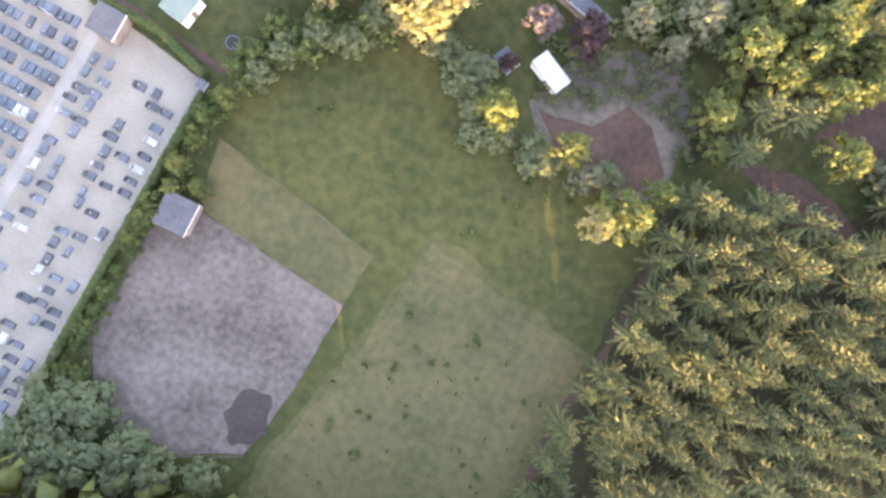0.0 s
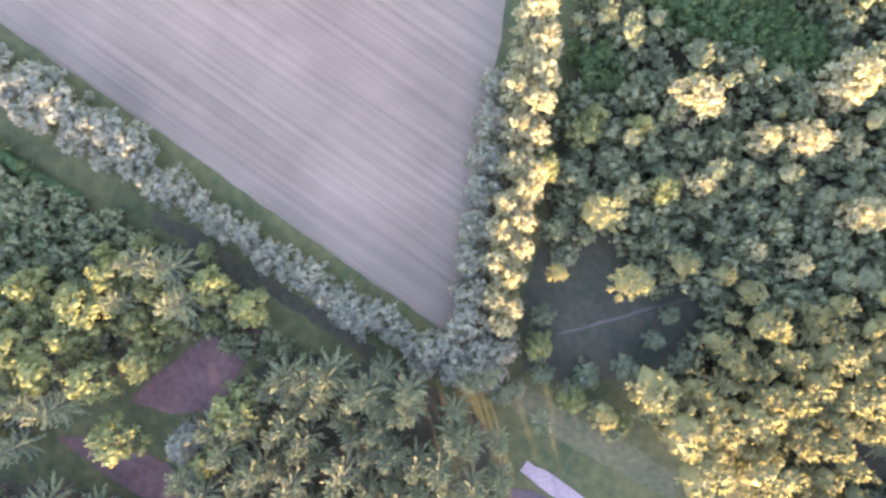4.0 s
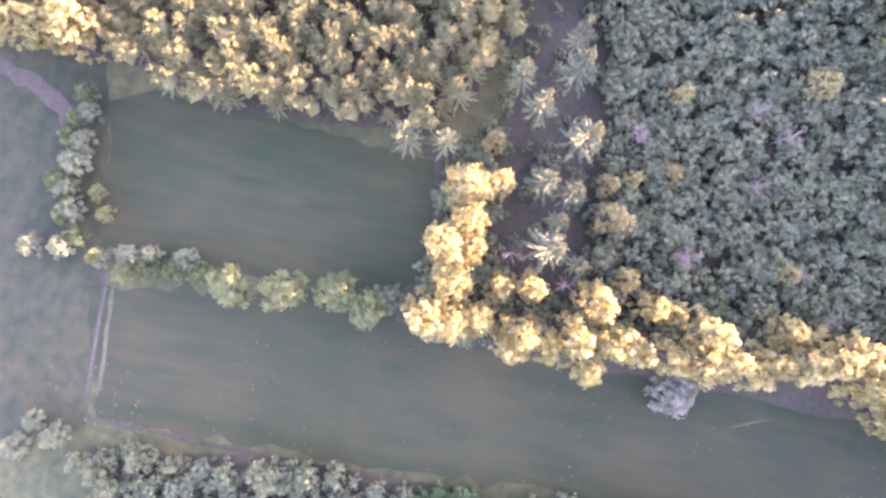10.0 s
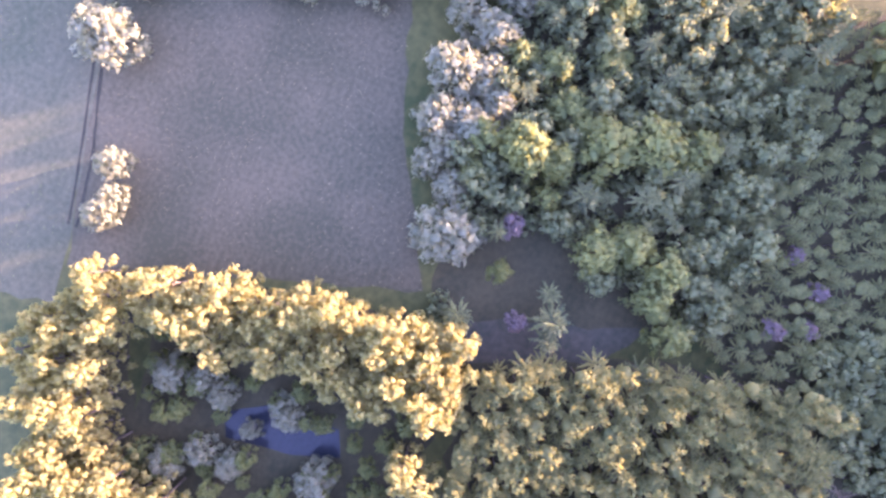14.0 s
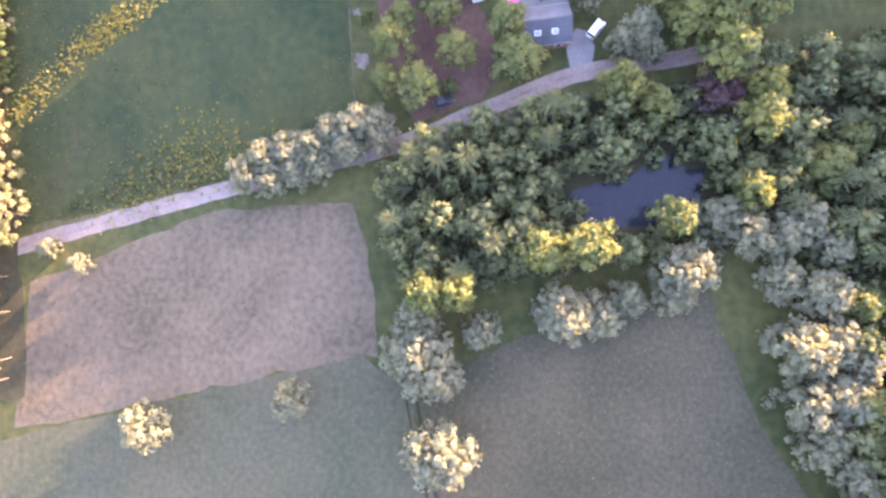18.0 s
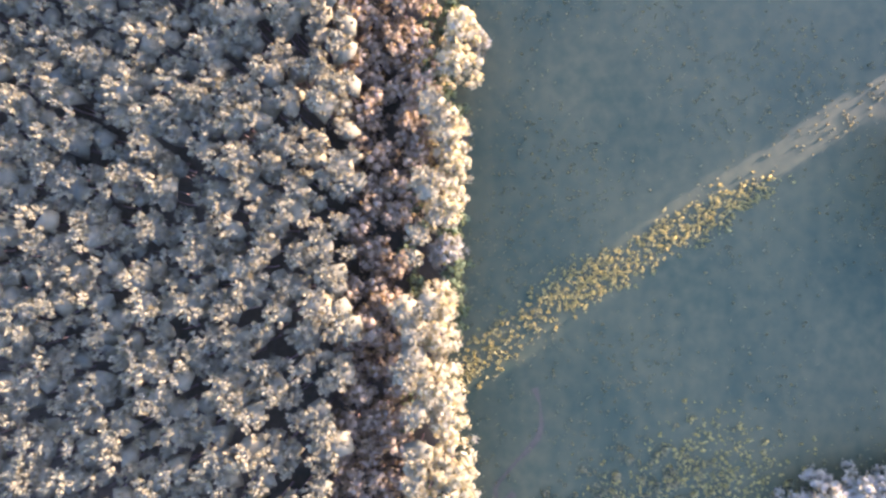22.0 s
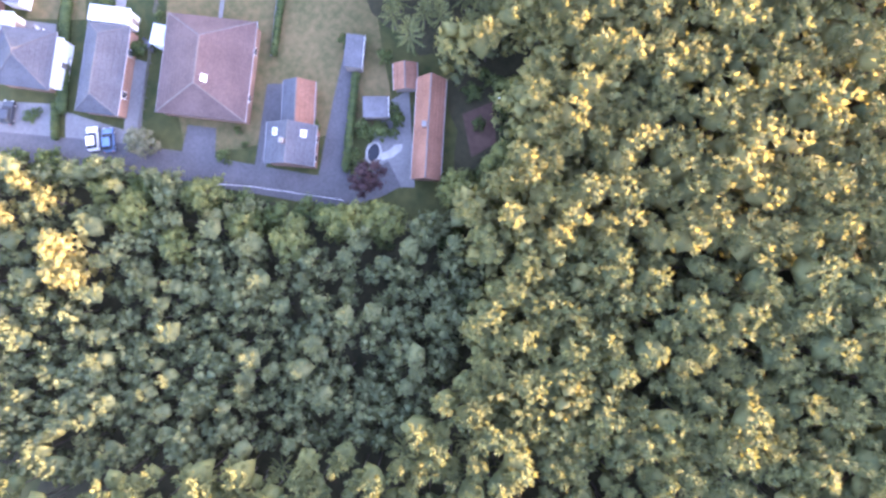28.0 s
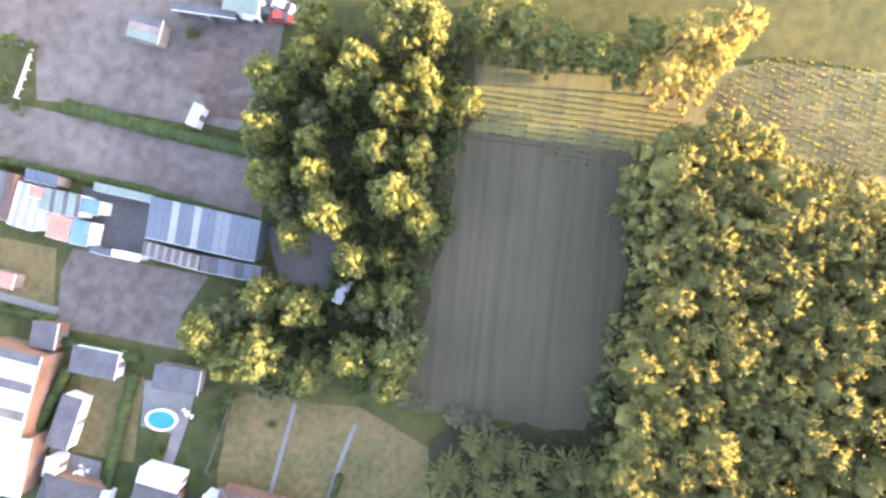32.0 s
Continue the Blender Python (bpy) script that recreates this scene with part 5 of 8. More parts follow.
WS, WE, PINEP = [(500.5, 586.9), (507.8, 571.9), (513.7, 556.0), (519.0, 539.7), (526.3, 529.0), (521.3, 517.8), (503.4, 504.6), (452.2, 571.8), (491.2, 600.6)], [(619.4, 564.2), (622.6, 550.0), (628.0, 536.8), (639.8, 511.6), (595.3, 471.8), (572.0, 477.2), (590.9, 461.8), (544.0, 432.2), (503.4, 504.6), (520.4, 516.2), (533.3, 526.0), (549.0, 538.4), (557.3, 536.2), (566.9, 535.0), (574.8, 542.9), (576.6, 543.5), (586.7, 548.8), (598.2, 554.8), (606.5, 563.3), (614.4, 565.1)], [(557.4, 560.2), (563.3, 558.4), (575.0, 542.7), (564.6, 532.6), (556.1, 534.8), (548.6, 543.3), (550.4, 553.5)]
# trees in the sun; the poplar's yellow leaf colour stands in for that light
crowns(POP, [(494.2, 569.7, 4.3), (493.6, 580.3, 2.8), (498.8, 576.1, 2.5), (499.4, 581.1, 2.3), (492.1, 567.3, 3.8)], 221, "sunlit yellow trees below the street", 0.75)
crowns(GARDEN_TREE, [(503.6, 565.4, 4.4), (511.5, 558.3, 3.7), (513.0, 543.4, 4.2), (522.9, 533.3, 3.9), (540.4, 522.6, 3.7), (534.5, 521.3, 3.7), (519.1, 538.8, 3.7), (503.2, 557.1, 3.7), (511.0, 550.6, 3.4), (503.9, 571.4, 3.0), (550.2, 527.1, 3.0), (533.1, 526.7, 3.4)], 222, "large green trees below the street", 0.8)
young = [p for p in scatter(YOUNG_WOOD, 3.0, 28, 0.42) if free(p, 0.85)]
woods("young_wood", "grey-green young wood below the street", young, P_BROAD + P_PINE[:2], L_DIM, 0.48, 0.8, 28, tall=1.05)
stand(SHRUB, along([(497.8, 591.2), (506.8, 571.8), (511.4, 556.0), (519.0, 537.1), (525.8, 522.3), (519.9, 515.7)], 3.0, 29, 2.0), 30, 1.0, 1.6, group="green bushes below the street")
floor_of("floor_street_wood", WS)
floor_of("floor_oak_forest", WE)
floor_of("floor_spruce_clump", PINEP)
woods("street_wood", "leafy green wood beside the street", [p for p in scatter(WS, 3.6, 22) if not inside(p, FARM_SIDE) and free(p) and not inside(p, WBIG) and not inside(p, YOUNG_WOOD)], P_BROAD + P_PINE[:3], L_OAK, 0.55, 0.95, 22)
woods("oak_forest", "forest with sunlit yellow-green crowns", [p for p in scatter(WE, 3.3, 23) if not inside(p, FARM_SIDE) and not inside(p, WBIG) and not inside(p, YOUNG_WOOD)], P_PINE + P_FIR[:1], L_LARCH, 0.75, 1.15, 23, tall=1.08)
woods("forest_undergrowth", "low undergrowth under the sunlit forest", [p for p in scatter(WE, 4.0, 71, 0.45) if not inside(p, FARM_SIDE) and not inside(p, YOUNG_WOOD)], P_UNDER, L_DIM, 0.7, 1.2, 71, "undergrowth", bole=1.0)
woods("spruce_clump", "clump of dark green spruces behind the lawns", scatter(PINEP, 3.6, 24), P_FIR, L_PINE, 0.65, 0.85, 24)
WT, WTOP = [(587.8, 616.6), (594.4, 614.0), (608.7, 596.9), (600.3, 588.4), (592.9, 587.1), (584.6, 579.7), (576.5, 576.8), (567.1, 570.5), (560.3, 569.8), (553.1, 581.5), (545.6, 594.8), (549.8, 599.6), (557.5, 598.1), (564.7, 587.6), (572.2, 590.0), (568.8, 599.7), (575.0, 609.4)], [(614.0, 601.7), (643.0, 569.5), (633.5, 562.1), (620.6, 565.7), (616.0, 574.5), (610.4, 587.8), (608.0, 594.1)]
floor_of("floor_yard_trees", WT)
crowns(OAK, [(588.9, 611.2, 2.9), (592.7, 604.5, 3.8), (589.3, 604.2, 3.2), (601.2, 605.2, 4.6), (603.2, 600.6, 3.8), (597.1, 596.7, 3.2), (591.5, 597.6, 3.5), (594.7, 593.5, 3.0), (599.0, 589.8, 2.9), (580.0, 602.7, 2.9), (585.4, 594.8, 3.5), (589.1, 590.1, 3.0), (576.9, 598.9, 3.3), (574.1, 593.8, 4.0), (582.5, 588.5, 4.3), (582.2, 583.5, 3.3), (571.5, 587.2, 2.9), (574.9, 583.9, 2.2)], 25, "trees behind the yards", 1.4)
crowns(OAK, [(568.9, 582.0, 2.3), (571.9, 579.8, 2.6), (561.2, 588.3, 3.8), (559.5, 593.2, 3.3), (549.5, 595.8, 3.6), (553.1, 588.1, 4.3), (555.0, 581.1, 3.3), (561.1, 577.9, 3.6), (565.2, 573.3, 3.9), (583.1, 613.2, 3.8), (576.8, 609.3, 3.4), (571.9, 603.8, 3.6), (548.9, 590.4, 3.8), (561.6, 571.2, 3.1), (568.2, 595.6, 2.8), (593.5, 613.8, 3.9)], 26, "trees behind the yards", 1.15)
woods("yard_undergrowth", "bushes under the trees behind the yards", [p for p in scatter(WT, 2.8, 27) if free(p, 0.4)], P_SHRUB, L_SHRUB, 0.7, 1.3, 27, "undergrowth", bole=0.8)
crowns(HEDGE_BUSH, [(584.1, 614.4, 2.9), (579.4, 612.7, 2.5), (574.3, 608.8, 2.5), (571.7, 603.7, 2.9), (570.7, 600.2, 2.9), (573.1, 606.3, 2.1), (573.5, 597.1, 3.0), (566.8, 581.6, 2.5), (568.4, 577.3, 2.9), (567.6, 573.1, 2.9), (560.5, 571.6, 2.9), (555.4, 580.5, 2.9), (551.0, 581.0, 2.5), (548.3, 584.2, 2.1), (549.2, 589.4, 2.9), (546.7, 598.3, 2.2), (552.4, 595.6, 3.2), (556.8, 593.4, 3.2), (594.5, 605.2, 2.5), (583.3, 605.8, 2.9), (585.5, 587.7, 2.5), (592.3, 597.7, 2.3), (587.9, 613.9, 2.3), (603.0, 602.1, 2.5)], 141, "low trees round the farm yard", 1.3)
# sunlit trees again drawn as poplars, their light put into the yellow leaves
crowns(POP, [(627.3, 572.7, 4.1), (631.6, 569.0, 4.4), (634.7, 567.4, 3.2), (620.1, 571.1, 3.5), (623.0, 567.3, 3.3), (627.6, 567.6, 3.6)], 28, "tall sunlit trees by the maize", 0.75)
crowns(OAK, [(615.8, 585.4, 3.6), (617.8, 580.7, 3.6), (613.8, 591.4, 3.9), (619.4, 576.5, 3.4), (610.5, 596.2, 3.8), (624.6, 576.8, 3.8), (612.0, 586.5, 2.8), (609.7, 591.0, 2.9)], 281, "trees by the maize", 0.85)

# single and garden trees
def grove(kind, places, seed, low, high, group="", stretch=(0.85, 1.1)):
    stand(kind, places, seed, low, high, stretch, group)


grove(SHRUB, [(4.7, -51.8), (5.0, -58.8), (4.9, -55.0), (5.6, -65.1), (3.3, -64.9), (4.5, -72.4), (4.8, -76.6), (5.2, -80.8), (5.1, -85.2), (5.6, -88.8), (5.7, -92.5), (5.6, -95.9), (5.5, -99.2), (5.8, -103.4), (6.2, -107.5), (8.7, -102.8), (9.8, -65.9), (7.8, -47.0), (7.0, -41.9), (6.7, -37.6)], 33, 0.8, 1.5, "shrubs along the cemetery")
SUN_LINE = Vector((math.cos(SUN_AZ), math.sin(SUN_AZ)))


def in_gap(p):
    """Openings left in the added, unseen shading woods through which the low sun reaches the meadow."""
    for c, w in ((Vector((444.5, 378.0)), 5.0), (Vector((409.3, 362.6)), 1.6)):
        d = Vector(p) - c
        if abs(d.x * SUN_LINE.y - d.y * SUN_LINE.x) < w:
            return True
    return False


# coarse crowns for unseen woods, added only to keep low sun off the ground
P_SHADE = [broad_crown(s, 7.5, 10.5, -0.6, 8, 2, 1.0, tall=1.3, grain=1.2) for s in (95, 96, 97)]
woods("sunward_shade_wood", "unseen tall wood beyond the arena, added to block the sun", scatter([(-28.4, -149.3), (26.6, -114.7), (47.5, -113.1), (71.3, -105.0), (88.8, -90.2), (112.6, -103.2), (61.7, -140.4), (-13.0, -175.2)], 4.4, 34), P_SHADE, L_OAK, 1.3, 1.7, 34, reach=400)
woods("roadside_shade_wood", "unseen tall wood beyond the houses, added to block the sun", [q for q in [p for p in scatter([(577.4, 311.0), (575.7, 287.7), (455.4, 292.1), (455.2, 313.9)], 4.3, 35) + scatter([(527.1, 237.7), (523.2, 212.0), (433.9, 223.8), (436.0, 248.3)], 4.3, 36) if not in_gap(p)] + [p for p in scatter([(593.2, 404.4), (602.7, 378.4), (497.4, 342.6), (487.9, 367.7)], 4.6, 41) if not in_gap(p)] + scatter([(293.0, 52.2), (301.9, 22.8), (265.9, 6.0), (261.6, 37.6)], 6.0, 37) + scatter([(585.6, 455.7), (588.9, 450.0), (499.6, 400.9), (496.4, 406.6)], 6.0, 38) + scatter([(661.2, 546.6), (666.0, 541.0), (579.3, 469.0), (574.6, 474.3)], 6.0, 40) if inside(q, [(293.0, 52.2), (301.9, 22.8), (265.9, 6.0), (261.6, 37.6)]) or not near_corridor(q, 98.0)], P_SHADE, L_OAK, 1.2, 1.6, 35, reach=400)
woods("track_shade_wood", "unseen tall wood beyond the grass track, added to block the sun", scatter([(172.2, -24.3), (210.4, 0.4), (219.2, -12.2), (179.0, -38.9)], 5.5, 39), P_SHADE, L_OAK, 1.25, 1.55, 39, reach=400)
woods("meadow_end_shade_wood", "unseen tall wood at the end of the long meadow, added to block the sun", scatter([(278, 22), (336, 8), (322, -34), (268, -8)], 4.6, 72), P_SHADE, L_OAK, 1.3, 1.6, 72, reach=400)
woods("lane_end_shade_wood", "unseen tall wood beyond the lane, added to block the sun", [p for p in scatter([(500, 270), (534, 264), (524, 236), (488, 246)], 4.4, 73) if not near_corridor(p, 96.0) and not in_gap(p)], P_SHADE, L_OAK, 1.5, 1.8, 73, reach=400)
woods("far_lane_shade_wood", "unseen tall wood far beyond the lane, added to block the sun", [p for p in scatter([(428, 224), (527, 210), (530, 242), (436, 250)], 4.6, 74) if not near_corridor(p, 97.0)], P_SHADE, L_OAK, 1.6, 1.85, 74, reach=400)
woods("fir_edge_shade_wood", "unseen wood along the fir stand, added to block the sun", scatter([(98, -104), (182, -50), (196, -68), (112, -124)], 4.8, 69), P_SHADE, L_OAK, 0.65, 0.85, 69, reach=400)
# added among the pines to stop low sun passing beneath their crowns
woods("forest_edge_sun_block", "leafy trees added at the forest edge to block the low sun", [p for p in scatter(WE, 4.6, 70) if not inside(p, FARM_SIDE) and not inside((p[0] - 14, p[1] + 18), WE) and not inside(p, YOUNG_WOOD)], P_BROAD, L_LARCH, 1.0, 1.3, 70, reach=400)
# two more unseen woods off the flight strip, added as sun blockers
woods("east_shade_wood", "unseen tall wood beyond the pond grove, added to block the sun", [q for q in scatter([(468.6, 199.9), (468.8, 185.5), (392.3, 183.8), (391.1, 197.4)], 4.6, 67) + scatter([(423.5, 145.3), (429.8, 131.0), (340.1, 93.2), (333.8, 107.3)], 4.6, 68) if not near_corridor(q, 104.0)], P_SHADE, L_OAK, 1.4, 1.7, 67, reach=400)
woods("far_shade_wood", "unseen tall wood beyond the thicket, added to block the sun", [p for p in scatter(W7, 6.0, 60) + scatter([(233.2, 218.4), (259.9, 163.3), (271.0, 113.2), (285.7, 58.4), (292.2, 25.9), (278.0, 19.3), (271.4, 51.7), (257.4, 102.4), (237.2, 152.6), (219.4, 211.9)], 6.0, 62) + scatter(W11, 6.0, 61) if not near_corridor(p, 92.0)], P_SHADE, L_OAK, 1.6, 2.1, 60, reach=400)
crowns(GARDEN_TREE, [(5.8, -50.9, 2.4), (5.1, -55.9, 1.6), (5.7, -59.8, 1.7), (4.9, -64.6, 2.3), (5.9, -68.4, 1.9), (9.7, -66.3, 1.9), (4.7, -74.9, 2.1), (4.5, -79.0, 1.9)], 142, "small trees along the cemetery hedge", 0.6)
crowns(WSHRUB, [(6.4, -43.9, 2.3), (7.5, -40.4, 2.3), (8.7, -36.9, 2.3), (6.6, -47.0, 1.9)], 143, "bushes between garden and pasture", 0.4)
crowns(COPPER, [(53.1, -9.8, 4.2)], 207, "purple-leaved garden trees", 0.7)
crowns(HEDGE_BUSH, [(7.1, -108.8, 5.6), (12.5, -106.2, 5.1), (15.8, -115.2, 5.2), (21.7, -109.8, 4.6), (27.6, -111.1, 4.5), (11.2, -115.8, 4.6), (35.0, -108.0, 3.9), (10.7, -121.7, 4.6), (22.8, -114.9, 4.1), (6.1, -116.6, 4.2)], 208, "trees below the arena", 0.6)
crowns(HEDGE_BUSH, [(20.9, -25.8, 4.3), (39.3, -25.5, 4.7), (42.8, -29.5, 4.1), (48.1, -32.8, 3.8), (55.3, -31.8, 3.8), (68.6, -28.8, 3.4), (10.2, -38.5, 3.6), (8.5, -44.5, 3.2), (13.5, -33.2, 3.9), (18.9, -31.5, 3.8), (31.6, -23.6, 3.4)], 209, "bushy garden trees", 0.8)
plant(COPPER, 43.6, -20.6, 0.45, 120)
plant(COPPER, 527.3, 538.9, 0.75, 60)
grove(GARDEN_TREE, [(34.3, 20.2), (30.5, 13.1), (36.9, 24.5), (31.9, 5.7), (36.6, 0.4)], 37, 0.8, 1.0, "trees of the old garden")
woods("overgrown_shrubs", "overgrown green shrubs of the old garden", [p for p in scatter([(34.1, 19.9), (58.3, 32.2), (77.0, 26.1), (79.4, 10.3), (62.6, -4.9), (54.1, 1.6), (40.5, 1.2), (35.1, 10.8)], 2.4, 38, 0.45) if free(p, 0.6)], P_SHRUB, L_SHRUB, 0.5, 1.2, 38, "undergrowth", bole=0.8)
woods("ditch_undergrowth", "dark shrubs and saplings between garden, ditch and fir wood", [p for p in scatter([(48.8, 28.6), (71.7, 27.8), (88.4, 27.4), (98.0, 25.3), (112.4, 21.6), (130.2, 17.1), (143.5, 15.3), (127.6, 12.9), (113.4, 13.5), (100.5, 10.3), (87.6, 0.7), (60.3, -1.7)], 2.6, 98, 0.45) if free(p, 0.5)], P_SHRUB, L_DIM, 0.7, 1.5, 98, "undergrowth", bole=0.8)
bracken = [p for i, q in enumerate(BRACKEN) for p in scatter(q, 1.5, 40 + i)]
woods("bracken_patch", "dense bright green bracken and brambles", bracken, [broad_crown(s, 2.6, 2.4, 0.2, 7, 14, 0.34, tall=1.2) for s in (91, 92, 93)], L_BRIGHT, 0.9, 1.4, 40, "undergrowth", bole=0.8)
grove(GARDEN_TREE, [(251.0, 209.4), (251.3, 215.4), (258.9, 217.4), (261.8, 220.3)], 42, 0.4, 0.6, "bushes by the fence")
crowns(WIL, [(411.4, 350.9, 3.9), (413.9, 347.0, 4.3), (410.2, 345.9, 3.7), (415.0, 342.3, 4.3), (416.1, 338.5, 3.9), (418.1, 334.2, 4.3), (419.7, 329.9, 4.5), (419.9, 326.7, 3.9), (417.0, 325.1, 3.4), (415.2, 331.7, 3.7), (412.8, 336.9, 3.6), (411.3, 341.7, 3.6)], 43, "willow hedge by the lane", 0.72)
grove(WIL, [(398.6, 391.0), (395.4, 384.5)], 143, 0.5, 0.55, "bushes at the lane's end")
crowns(GARDEN_TREE, [(454.3, 321.6, 4.2), (449.7, 324.3, 2.8), (441.7, 314.0, 4.6), (439.4, 320.7, 3.3), (435.3, 322.4, 4.1), (432.6, 310.8, 4.2), (426.2, 318.2, 4.6), (428.0, 324.0, 3.3), (450.9, 304.4, 3.0), (453.0, 295.5, 4.1), (437.0, 301.3, 4.2), (430.3, 299.7, 5.0), (457.6, 310.2, 4.1)], 44, "trees round the houses", 0.75)
grove(WSHRUB, [(415.8, 313.8), (402.8, 320.1), (396.3, 318.4), (392.6, 317.8), (407.5, 321.5), (419.4, 305.2), (419.9, 298.7), (421.0, 294.9), (421.7, 291.7)], 145, 0.6, 1.0, "grey bushes at the grove's edge")
grove(SHRUB, [(418.9, 306.6), (419.5, 301.8), (420.2, 298.1), (420.9, 295.2), (422.1, 291.4), (423.3, 287.6), (448.1, 328.0), (441.2, 328.0), (426.4, 312.5)], 45, 0.8, 1.3, "bushes along the lane")


grove(PALE, [(466.9, 335.9), (462.3, 331.8), (464.8, 327.5), (458.5, 324.5), (452.4, 326.5), (468.6, 332.4), (464.6, 323.3)], 148, 0.9, 1.2, "pale trees by the house")
grove(POP, [(469.5, 336.5), (467.0, 332.5), (460.4, 337.3), (458.8, 331.9)], 48, 0.7, 0.9, "poplars by the house")

patch("forest_yard", FOREST_YARD, 0.09, SOIL, "reddish brown earth yard in the forest", wobble=0.4)
patch("forest_yard_sand", [(415.3, 498.3), (416.8, 495.6), (416.1, 492.5), (414.9, 488.3), (411.8, 488.0), (408.7, 496.1)], 0.1, SAND, "pale violet sand and rubble in the forest yard", wobble=0.6, step=1.5)

# ---------------------------------------------------------------- buildings
RIM_GREY = mat("zinc_gutter", (0.2, 0.2, 0.21), (0.3, 0.3, 0.31), 1, 5, rough=0.5)
CAPM = mat("ridge_tiles", (0.08, 0.066, 0.062), (0.12, 0.1, 0.095), 0.5, 4)
CAP_GREY = mat("slate_ridge", (0.055, 0.056, 0.062), (0.09, 0.092, 0.1), 0.5, 4)
GLASS = mat("window_glass", (0.03, 0.035, 0.04), (0.05, 0.055, 0.06), rough=0.1, bump=0)
GREY_PAINT = mat("grey_felt_roof", (0.06, 0.06, 0.066), (0.105, 0.105, 0.116), 0.4, 3)
CONCRETE = mat("concrete_paving", (0.11, 0.107, 0.108), (0.16, 0.155, 0.155), 0.3, 2)
RED_SHEET = mat("red_sheet", (0.38, 0.12, 0.09), (0.5, 0.2, 0.15), 0.3, 2, rough=0.5)
GREEN_SHEET = mat("pale_green_sheet", (0.115, 0.15, 0.13), (0.17, 0.205, 0.18), 0.3, 2, rough=0.55)
BLUE_SHEET = mat("faded_blue_sheet", (0.07, 0.145, 0.23), (0.115, 0.20, 0.29), 0.3, 2, rough=0.55)
PALE_BLUE = mat("pale_skylight_sheet", (0.16, 0.175, 0.195), (0.21, 0.225, 0.24), 0.3, 2, rough=0.45)
PALE_ROOF = mat("pale_sheet_roof", (0.29, 0.30, 0.315), (0.37, 0.38, 0.39), 0.3, 2, rough=0.5)


def roof_geo(L, W, eave, ridge, hip, over=0.35, thick=0.16, tip=0.0):
    """A gable or hip roof with an overhang and a real thickness; tip is half the length of a hip roof's ridge."""
    a, b = L / 2 + over, W / 2 + over
    inset = 0.0
    if hip:
        inset = a - (tip or max(a - b, 0.3))
    top = [(-a, -b, eave), (a, -b, eave), (a, b, eave), (-a, b, eave), (-a + inset, 0, ridge), (a - inset, 0, ridge)]
    low = [(x, y, z - thick) for x, y, z in top]
    f = [(0, 1, 5, 4), (2, 3, 4, 5), (1, 2, 5), (3, 0, 4)]
    faces = list(f) if hip else f[:2]
    faces += [tuple(i + 6 for i in reversed(q)) for q in (f if hip else f[:2])]
    rim = [(0, 1), (1, 2), (2, 3), (3, 0)] if hip else [(0, 1), (1, 5), (5, 2), (2, 3), (3, 4), (4, 0)]
    faces += [(j, i, i + 6, j + 6) for i, j in rim]
    return top + low, faces


def bar(p0, p1, half, low, high, material, name):
    """A straight length of capping between two points."""
    d = p1 - p0
    m = Matrix.Translation(p0) @ d.to_track_quat("X", "Z").to_matrix().to_4x4()
    v, f = box_geo(0, -half, low, d.length, half, high)
    return mesh(name, [tuple(m @ Vector(c)) for c in v], f, material)


